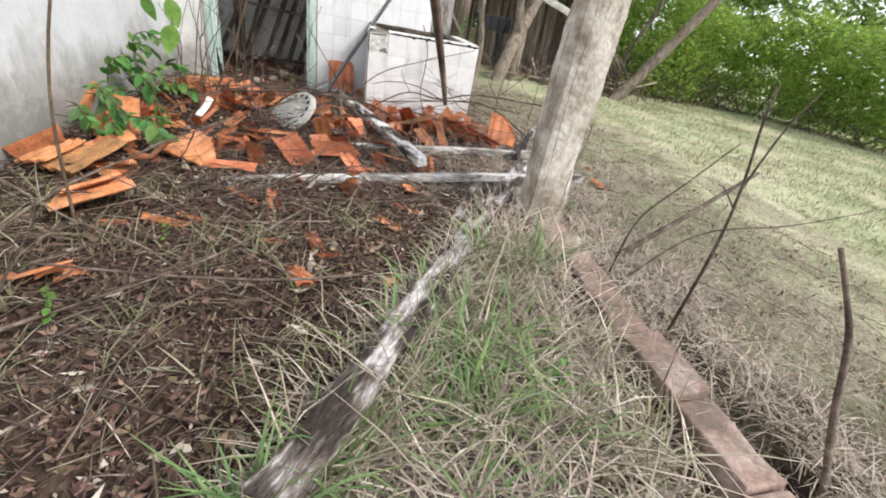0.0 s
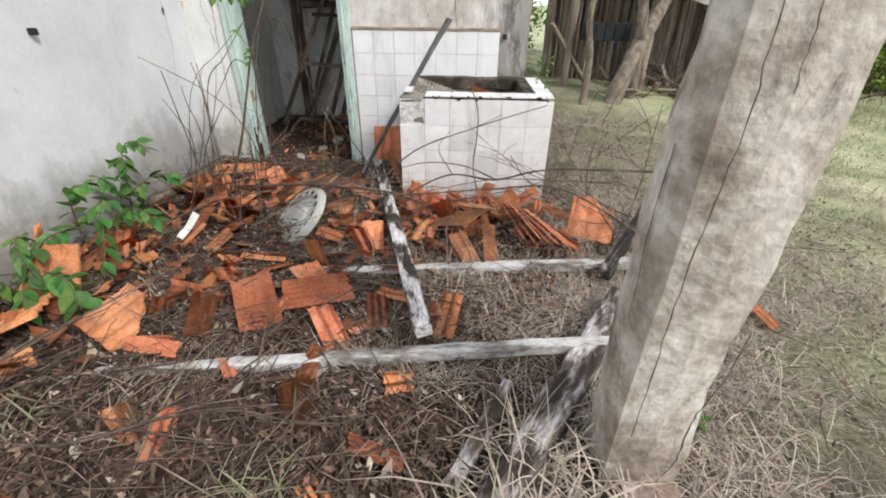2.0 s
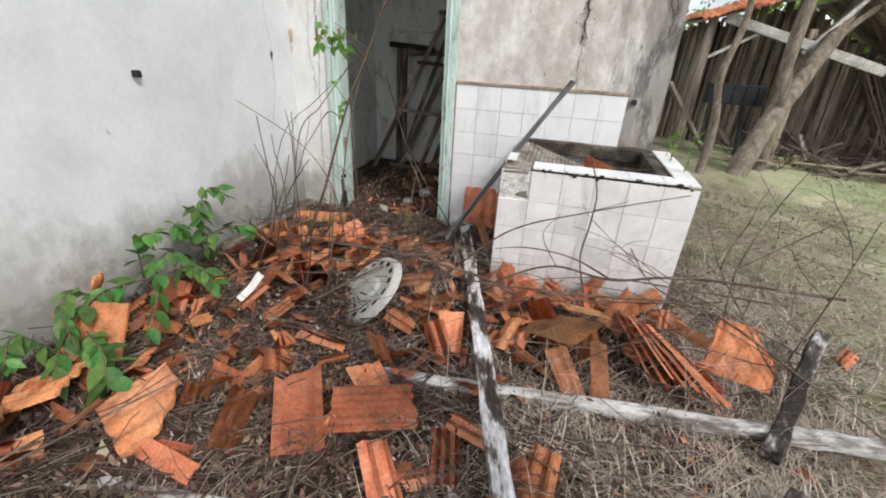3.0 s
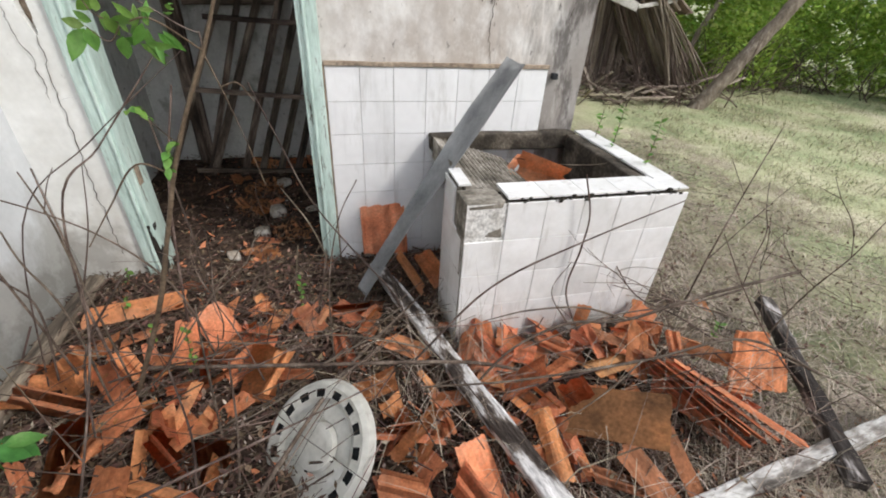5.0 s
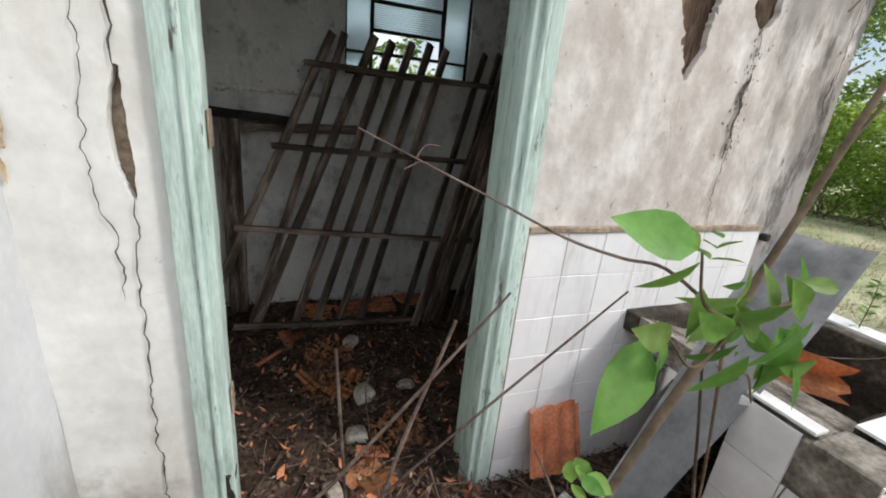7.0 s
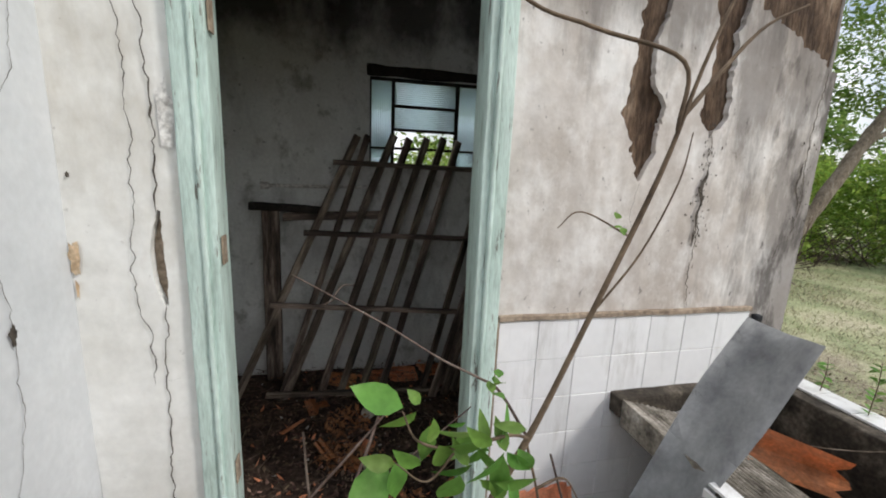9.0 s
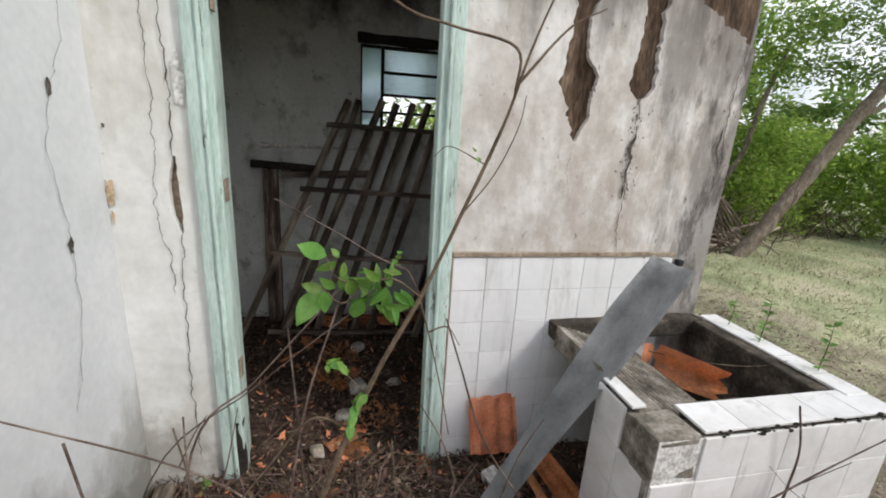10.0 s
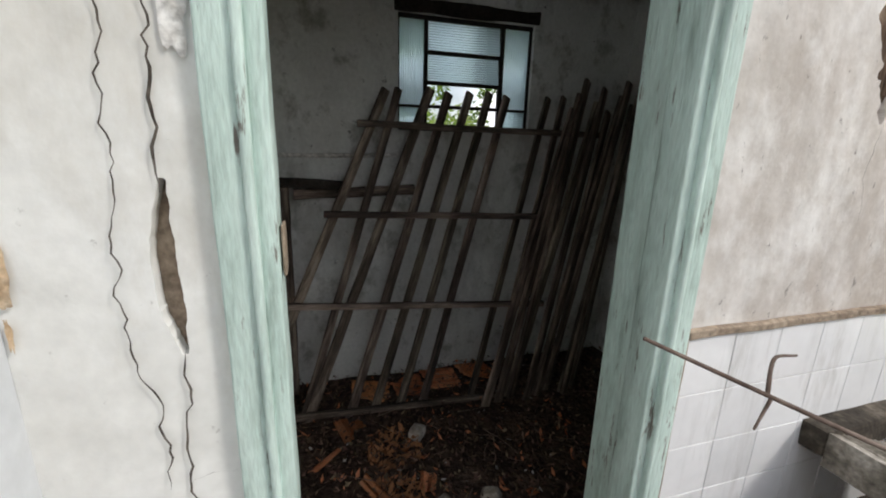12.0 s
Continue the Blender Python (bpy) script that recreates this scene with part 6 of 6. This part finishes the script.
def thicket(path, seed, n, depth, height, size, per, name, label, material):
    rng = np.random.default_rng(seed)
    P = np.array(path, float)
    seg = np.linalg.norm(np.diff(P, axis=0), axis=1)
    cum = np.concatenate([[0], np.cumsum(seg)])
    t = rng.uniform(0, cum[-1], n)
    x, y = np.interp(t, cum, P[:, 0]), np.interp(t, cum, P[:, 1])
    h = np.array([noise.noise(Vector((a * 0.45, seed, 0))) for a in t])
    top = height * (1 + 0.4 * h)
    z = rng.uniform(0.03, 1, n) ** 1.1 * top - 0.22
    out = rng.uniform(0, depth, n)
    nx = x - 1.0
    ny = y + 2.0
    L = np.hypot(nx, ny)
    wave = 0.5 * np.array([noise.noise(Vector((a * 0.9, seed + 4, b * 0.8))) for a, b in zip(t, z)])
    x, y = x + nx / L * (out + wave), y + ny / L * (out + wave)
    ob = leaf_cloud(name, np.stack([x, y, z], 1), rng.uniform(0.2, 0.5, n), per, size, material, seed)
    return tagged(ob, label, "bushes", kind="stuff")


RIM = [(6.2, 7.2), (8.0, 5.3), (9.2, 5.6), (10.6, 6.0), (12.2, 4.8), (13.0, 2.0), (13.5, -3.0), (13.0, -8.0)]
thicket(RIM, 5, 1500, 1.1, 2.3, 0.055, 60, "thicket", "bright green thicket along the edge of the field", M_HEDGE)
FAR = [(5.2, 9.3), (6, 9.5), (10, 9.5), (14, 8), (17, 3), (18, -4), (17, -10)]
thicket(FAR, 9, 850, 2.4, 3.6, 0.11, 55, "far_trees", "tall green trees behind the thicket", M_CROWN)
thicket([(-7, 12), (0, 11), (5, 10)], 19, 130, 2.0, 3.6, 0.09, 45, "far_trees", "sparse trees far behind the ruined house", M_CROWN)
thicket([(0.2, 4.8), (1.5, 4.6), (2.6, 5.2)], 15, 130, 1.2, 1.75, 0.05, 60, "bushes", "sunlit bushes behind the ruined house", M_HEDGE)
# brushwood at the foot of the thicket
rb = np.random.default_rng(31)
lines = []
for i in range(170):
    k = rb.uniform(0, 5.9)
    a, b = RIM[int(k)], RIM[int(k) + 1]
    f = k - int(k)
    x, y = a[0] + (b[0] - a[0]) * f, a[1] + (b[1] - a[1]) * f
    lines += fork((x + rb.uniform(-0.5, 0.3), y + rb.uniform(-0.5, 0.3), -0.35), (rb.normal(0, 0.7), rb.normal(0, 0.7), 0.8), rb.uniform(0.6, 1.5), 0.012, 1, rb)
tagged(branchy("brushwood", lines, M_TWIG, None, "", 4, 0), "tangle of bare brown stems under the thicket", "brushwood", kind="stuff")
lines = []
for i in range(70):
    lines += fork((rb.uniform(4.3, 7.6), rb.uniform(3.7, 5.0), -0.2), (rb.normal(0, 0.8), rb.normal(0, 0.8), 0.6), rb.uniform(0.5, 1.3), 0.01, 1, rb)
tagged(branchy("brushwood", lines, M_TWIG, None, "", 4, 0), "heap of bare branches before the shed", "brushwood", kind="stuff")


# ---- grass and litter ----
def blades(name, x, y, length, width, material, seed, label, category, lift=0.8, base=None):
    """Bent grass blades: three cross rows, narrowing to the tip."""
    rng = np.random.default_rng(seed)
    n = len(x)
    az = rng.uniform(0, 2 * np.pi, n)
    up = np.clip(rng.normal(lift, 0.3, n), 0.03, 1.35)
    L = length * rng.uniform(0.45, 1.35, n)
    z = ground_z(x, y) + (0 if base is None else base)
    dx, dy = np.cos(az), np.sin(az)
    droop = rng.uniform(0.2, 1.3, n)
    rows = []
    rr, zz, ang = np.zeros(n), np.zeros(n), up.copy()
    for k, w in enumerate((1.0, 0.9, 0.6, 0.1)):
        if k:
            rr, zz = rr + L / 3 * np.cos(ang), np.maximum(zz + L / 3 * np.sin(ang), 0.002)
            ang = ang - droop / 2
        for s in (-1, 1):
            rows.append(np.stack([x + dx * rr - s * dy * width * w / 2, y + dy * rr + s * dx * width * w / 2, z + zz], 1))
    V = np.stack(rows, 1).reshape(-1, 3)
    i = np.arange(n)[:, None] * 8
    F = np.concatenate([i + np.array([[2 * k, 2 * k + 1, 2 * k + 3, 2 * k + 2]]) for k in range(3)])
    return tagged(raw(name, V, F, material), label, category, kind="stuff")


def clumpy(n, x0, x1, y0, y1, keep, seed, clump=0.0):
    rng = np.random.default_rng(seed)
    x, y = rng.uniform(x0, x1, n), rng.uniform(y0, y1, n)
    if clump:
        k = rng.integers(0, max(2, n // 25), n)
        cx, cy = rng.uniform(x0, x1, n), rng.uniform(y0, y1, n)
        x, y = cx[k] + rng.normal(0, clump, n), cy[k] + rng.normal(0, clump, n)
    m = keep(x, y)
    return x[m], y[m]


def beyond(x, y):
    return (x > 2.36) & ~((y > -0.1) & (y < 1.8) & (x < 2.22))


def strip(x, y):
    edge = 1.2 + (y + 3.69) * 0.655
    return (x > edge - 0.02) & (x < 2.3)


def porch(x, y):
    edge = 1.2 + (y + 3.69) * 0.655
    return (x < np.minimum(edge, 2.2)) & (x > -0.19)


x, y = clumpy(4300, 0.6, 2.16, -3.95, -2.7, strip, 41, 0.05)
blades("grass", x, y, 0.22, 0.005, M_GRASS, 42, "tufts of long half-dry grass along the kerb", "grass", 0.95)
x, y = clumpy(800, 0.7, 2.1, -3.95, -2.9, strip, 141, 0.03)
blades("grass", x, y, 0.28, 0.009, M_FRESH, 142, "fresh green tufts along the kerb", "grass", 1.05)
x, y = clumpy(14000, 0.6, 2.18, -3.95, -2.25, strip, 43, 0.06)
blades("straw", x, y, 0.21, 0.0065, M_STRAW, 44, "tangled dry straw along the kerb", "grass", 0.6)
x, y = clumpy(4200, 2.42, 2.9, -4.2, -1.8, lambda a, b: a > 2.38, 143, 0.05)
blades("straw", x, y, 0.16, 0.004, M_STRAW, 144, "tangled dry straw at the foot of the kerb", "grass", 0.6)
x, y = clumpy(950, 0.6, 2.15, -3.95, -2.3, strip, 145, 0.08)
blades("straw", x, y, 0.36, 0.0065, M_STRAW, 146, "long pale dead blades hanging over the kerb", "grass", 0.7)
x, y = clumpy(1300, 0.4, 2.0, -3.95, -2.2, lambda a, b: np.abs(a - (1.2 + (b + 3.69) * 0.655)) < 0.14, 147, 0.05)
blades("straw", x, y, 0.24, 0.004, M_STRAW, 148, "dead straw tangled round the charred rafter", "grass", 0.6)
x, y = clumpy(140, 2.26, 2.48, -3.95, -2.6, lambda a, b: (a > 2.2) & (a < 2.5), 149, 0.05)
blades("straw", x, y, 0.2, 0.004, M_STRAW, 150, "dry straw tangled over the kerb", "grass", 0.45, 0.03)
x, y = clumpy(26000, 2.36, 5.4, -5.0, 3.0, beyond, 45, 0.07)
blades("grass", x, y, 0.075, 0.0035, M_GRASS, 46, "short thin grass of the field", "grass", 0.6)
x, y = clumpy(52000, 2.36, 5.0, -5.0, 2.5, beyond, 47)
blades("straw", x, y, 0.1, 0.003, M_STRAW, 48, "dry stalks lying on the field", "grass", 0.15)
x, y = clumpy(60000, 5.0, 13.5, -7.0, 6.5, beyond, 49, 0.16)
blades("grass", x, y, 0.08, 0.009, M_GRASS, 50, "short pale grass of the open field", "grass", 0.6)
x, y = clumpy(3200, -0.19, 2.2, -5.0, -1.4, porch, 51, 0.06)
blades("straw", x, y, 0.15, 0.003, M_STRAW, 52, "dry straw strewn over the leaf mould", "grass", 0.2)
x, y = clumpy(1500, -0.19, 1.5, -5.0, -2.4, porch, 53, 0.04)
blades("grass", x, y, 0.16, 0.006, M_GRASS, 54, "few green grass blades in the leaf mould", "grass", 0.8)
x, y = clumpy(6500, 1.45, 3.0, -2.3, -1.3, lambda a, b: a > 1.3, 55, 0.05)
blades("straw", x, y, 0.14, 0.003, M_STRAW, 56, "dry grass between the fallen battens", "grass", 0.55)
x, y = clumpy(2600, 2.4, 4.0, -1.9, 0.4, beyond, 159, 0.06)
blades("straw", x, y, 0.13, 0.0035, M_STRAW, 160, "dry grass behind the tile heap", "grass", 0.5)
x, y = clumpy(900, -0.19, 2.3, -1.4, 0.0, lambda a, b: a > -0.19, 57)
blades("straw", x, y, 0.1, 0.0025, M_STRAW, 58, "thin straw among the tile shards", "grass", 0.2)


x, y = clumpy(420, 1.2, 2.7, -1.75, -0.8, lambda a, b: a > 0, 157, 0.12)
blades("straw", x, y, 0.38, 0.0022, M_STRAW, 158, "long pale straws arching over the tile heap", "grass", 0.9, 0.03)


def litter(name, n, x0, x1, y0, y1, size, seed, keep, label, material=M_LITTER, lift=0.035):
    rng = np.random.default_rng(seed)
    x, y = rng.uniform(x0, x1, n), rng.uniform(y0, y1, n)
    m = keep(x, y)
    x, y = x[m], y[m]
    n = len(x)
    z = ground_z(x, y) + rng.uniform(0.0, lift, n)
    az, tip, s = rng.uniform(0, 2 * np.pi, n), rng.normal(0, 0.45, n), size * rng.uniform(0.4, 1.4, n)
    w = s * rng.uniform(0.15, 0.5, n)
    d = np.stack([np.cos(az) * np.cos(tip), np.sin(az) * np.cos(tip), np.sin(tip)], 1)
    e = np.stack([-np.sin(az), np.cos(az), rng.normal(0, 0.4, n)], 1)
    c = np.stack([x, y, z], 1)
    curl = np.stack([np.zeros(n), np.zeros(n), s * rng.uniform(0.0, 0.35, n)], 1)
    V = np.stack([c - d * s[:, None] + curl, c - e * w[:, None], c + d * s[:, None] + curl, c + e * w[:, None]], 1).reshape(-1, 3)
    i = np.arange(n)[:, None] * 4
    F = np.concatenate([i + np.array([[0, 1, 3]]), i + np.array([[1, 2, 3]])])
    return tagged(raw(name, V, F, material), label, "leaf litter", kind="stuff")


litter("leaf_litter", 60000, -0.19, 2.3, -5.0, 0.0, 0.016, 60, lambda a, b: porch(a, b) | (b > -1.5), "dead brown leaves and chips over the porch floor")
litter("leaf_litter", 9000, -0.28, 2.05, 0.0, 1.6, 0.014, 61, lambda a, b: a > -9, "dead leaves and dirt on the room's floor")
litter("leaf_litter", 9000, 2.3, 4.5, -5.0, 2.0, 0.014, 62, lambda a, b: a > -9, "dead leaves on the thin grass")


litter("wood_chips", 2600, -0.19, 2.3, -4.0, 0.0, 0.011, 63, lambda a, b: porch(a, b) | (b > -1.5), "pale dry chips and husks strewn over the leaf mould", M_STRAW)
litter("wood_chips", 700, -0.1, 1.3, -1.7, -0.5, 0.012, 69, lambda a, b: a > -9, "pale husks between the tile shards", M_STRAW, 0.06)
litter("wood_chips", 200, -0.28, 2.05, 0.0, 1.6, 0.012, 64, lambda a, b: a > -9, "pale chips of plaster on the room's floor", M_PALE)
litter("dry_leaves", 420, -0.15, 1.9, -4.2, -1.4, 0.032, 67, porch, "curled pale dead leaves on the leaf mould", M_STRAW)
def rust_patches(a, b):
    return (np.hypot(a - 0.5, b - 0.94) < 0.13) | (np.hypot(a - 0.46, b - 0.66) < 0.12) | (np.hypot(a - 0.72, b - 0.3) < 0.11)


litter("tile_crumbs", 9000, -0.28, 1.3, 0.05, 1.5, 0.02, 68, rust_patches, "dull red crumbs of tile on the room's floor", M_OCHRE)
litter("tile_crumbs", 1400, -0.15, 2.4, -1.9, 0.0, 0.014, 65, lambda a, b: a > -9, "orange crumbs of broken roof tile", M_CLAY)
litter("leaf_litter", 2200, -0.15, 2.4, -1.9, -0.3, 0.015, 68, lambda a, b: a > -9, "dead leaves and dirt fallen between the tiles", lift=0.09)
litter("tile_crumbs", 320, 0.0, 1.4, 0.0, 1.6, 0.02, 66, lambda a, b: a > -9, "red crumbs of broken tile in the room", M_CLAY)


def twigs(name, n, x0, x1, y0, y1, length, rad, seed, keep, label, lift=(0.015, 0.05)):
    rng = np.random.default_rng(seed)
    x, y = rng.uniform(x0, x1, n), rng.uniform(y0, y1, n)
    m = keep(x, y)
    x, y = x[m], y[m]
    n = len(x)
    az, tip = rng.uniform(0, 2 * np.pi, n), rng.normal(0.02, 0.16, n)
    L = length * rng.uniform(0.3, 1.5, n)
    r = rad * rng.uniform(0.5, 1.5, n)
    c = np.stack([x, y, ground_z(x, y) + rng.uniform(*lift, n)], 1)
    d = np.stack([np.cos(az) * np.cos(tip), np.sin(az) * np.cos(tip), np.sin(tip)], 1)
    e = np.stack([-np.sin(az), np.cos(az), np.zeros(n)], 1)
    u = np.cross(d, e)
    rows = []
    for t in (-0.5, 0.0, 0.5):
        mid = c + d * (L * t)[:, None] + e * (L * 0.08 * (t == 0.0) * rng.normal(0, 1, n))[:, None]
        for k in range(3):
            a = 2 * np.pi * k / 3
            rows.append(mid + (e * np.cos(a) + u * np.sin(a)) * (r * (1 - 0.4 * (t + 0.5)))[:, None])
    V = np.stack(rows, 1).reshape(-1, 3)
    i = np.arange(n)[:, None] * 9
    quads = [[3 * s + k, 3 * s + (k + 1) % 3, 3 * s + 3 + (k + 1) % 3, 3 * s + 3 + k] for s in (0, 1) for k in range(3)]
    F = np.concatenate([i + np.array([q]) for q in quads])
    return tagged(raw(name, V, F, M_STICK), label, "twigs", kind="stuff")


twigs("twigs", 5200, -0.19, 2.3, -5.0, 0.0, 0.16, 0.0017, 70, lambda a, b: porch(a, b) | (b > -1.5), "fine dry twigs over leaf mould")
twigs("twigs", 1100, -0.19, 2.3, -5.0, 0.0, 0.42, 0.0032, 71, porch, "longer dry sticks over leaf mould")
twigs("twigs", 170, -0.15, 2.5, -1.6, -0.45, 0.45, 0.0022, 74, lambda a, b: a > -9, "thin dead twigs tangled over the tile rubble", (0.06, 0.2))
twigs("twigs", 120, -0.15, 1.6, -2.6, -1.5, 0.4, 0.0022, 75, lambda a, b: a > -9, "thin dead twigs strewn over the tiles", (0.03, 0.1))
twigs("twigs", 250, -0.2, 2.0, 0.0, 1.6, 0.18, 0.002, 72, lambda a, b: a > -9, "dry twigs on the room's floor")
twigs("twigs", 700, 2.3, 4.5, -5.0, 2.0, 0.2, 0.002, 73, lambda a, b: a > -9, "dry twigs on the grass")

# ---- kerb and wall tiles, piece by piece ----
kerb = thing("kerb", "dusty reddish brick kerb of the lost porch", "kerb", kind="structure")
KERB_ME = []
for s in range(5):
    bm = box_bm(-0.075, 0.075, -0.14, 0.14, -0.1, 0.0, 0.01, 2, 0.01, s * 3)
    me = bpy.data.meshes.new("brick")
    bm.to_mesh(me)
    bm.free()
    me.materials.append(M_BRICK)
    KERB_ME.append(me)
for i in range(16):
    ob = link_mesh("brick", KERB_ME[i % 5], None, kerb)
    ob.matrix_local = pose(2.335 + 0.008 * math.sin(i * 2.1), -2.68 - 0.287 * i, 0.008 - 0.004 * (i % 3) - (0.015 if i > 3 else 0), 1.5 * math.sin(i), 2 * math.cos(i * 3), 1.5 * math.sin(i * 5))


def wall_tile(parent, w, h, m, material=M_TILE):
    key = (round(w, 3), round(h, 3), material.name)
    if key not in TILE_ME:
        bm = box_bm(-w / 2 + 0.0012, w / 2 - 0.0012, -0.004, 0.004, -h / 2 + 0.0012, h / 2 - 0.0012)
        es = [e for e in bm.edges if all(v.co.y < 0 for v in e.verts)]
        bmesh.ops.bevel(bm, geom=es, offset=0.0009, segments=1, affect="EDGES")
        me = bpy.data.meshes.new("tile")
        bm.to_mesh(me)
        bm.free()
        me.materials.append(material)
        TILE_ME[key] = me
    ob = link_mesh("tile", TILE_ME[key], None, parent)
    ob.matrix_local = m
    return ob


TILE_ME = {}
panel = part("tile_bed", box_bm(0.985, 2.01, -0.006, -0.0035, -0.06, 0.951), M_GROUT, wall_n, "white tile cladding in grey grout")
part("trim", box_bm(0.982, 2.012, -0.02, 0.0, 0.95, 0.968, 0.003, 24, 0.003), M_TRIM, wall_n, "cracked brown cement strip over the tiles")
part("trim", box_bm(0.977, 0.984, -0.018, 0.0, -0.06, 0.958, 0.003, 20, 0.002), M_TRIM, wall_n)
rt = random.Random(8)
cols = [(0.985, 1.128)] + [(1.128 + 0.1467 * i, min(1.128 + 0.1467 * (i + 1), 2.008)) for i in range(6)]
for r in range(7):
    z1 = 0.949 - 0.145 * r
    for a, b in cols:
        wall_tile(panel, b - a, 0.145, pose((a + b) / 2, -0.0095, z1 - 0.0725, rt.uniform(-0.25, 0.25), 0, rt.uniform(-0.25, 0.25)))
for r in range(5):
    for c in range(6):
        if r == 0 and c == 0:
            continue
        wall_tile(tank_front, 0.1468, 0.148, pose(1.415 + 0.1468 * (c + 0.5), -0.756, 0.643 - 0.148 * (r + 0.5), rt.uniform(-0.3, 0.3), 0, rt.uniform(-0.3, 0.3)), M_TANK)
part("grout", box_bm(1.417, 2.294, -0.7535, -0.7505, -0.05, 0.64), M_GROUT, tank_front)
for c in range(5):
    wall_tile(tank_front, 0.1468, 0.125, pose(1.562 + 0.1468 * (c + 0.5), -0.69, 0.657, -90 + rt.uniform(-0.6, 0.6), 0, 0), M_TANK)
for c in range(5):
    wall_tile(tank_east, 0.125, 0.095, pose(2.25, -0.03 - 0.127 * (c + 0.5), 0.66, -90 + rt.uniform(-0.6, 0.6), 0, 90), M_TANK)
wall_tile(tank_west, 0.16, 0.05, pose(1.445, -0.545, 0.657, -90, 0, 90), M_TANK)
for r in range(5):
    for c in range(2):
        wall_tile(tank_west, 0.145, 0.148, pose(1.416, -0.75 + 0.145 * (c + 0.5), (0.495 if c == 0 else 0.643) - 0.148 * (r + 0.5), 0, 0, -90 + rt.uniform(-0.4, 0.4)), M_TANK)
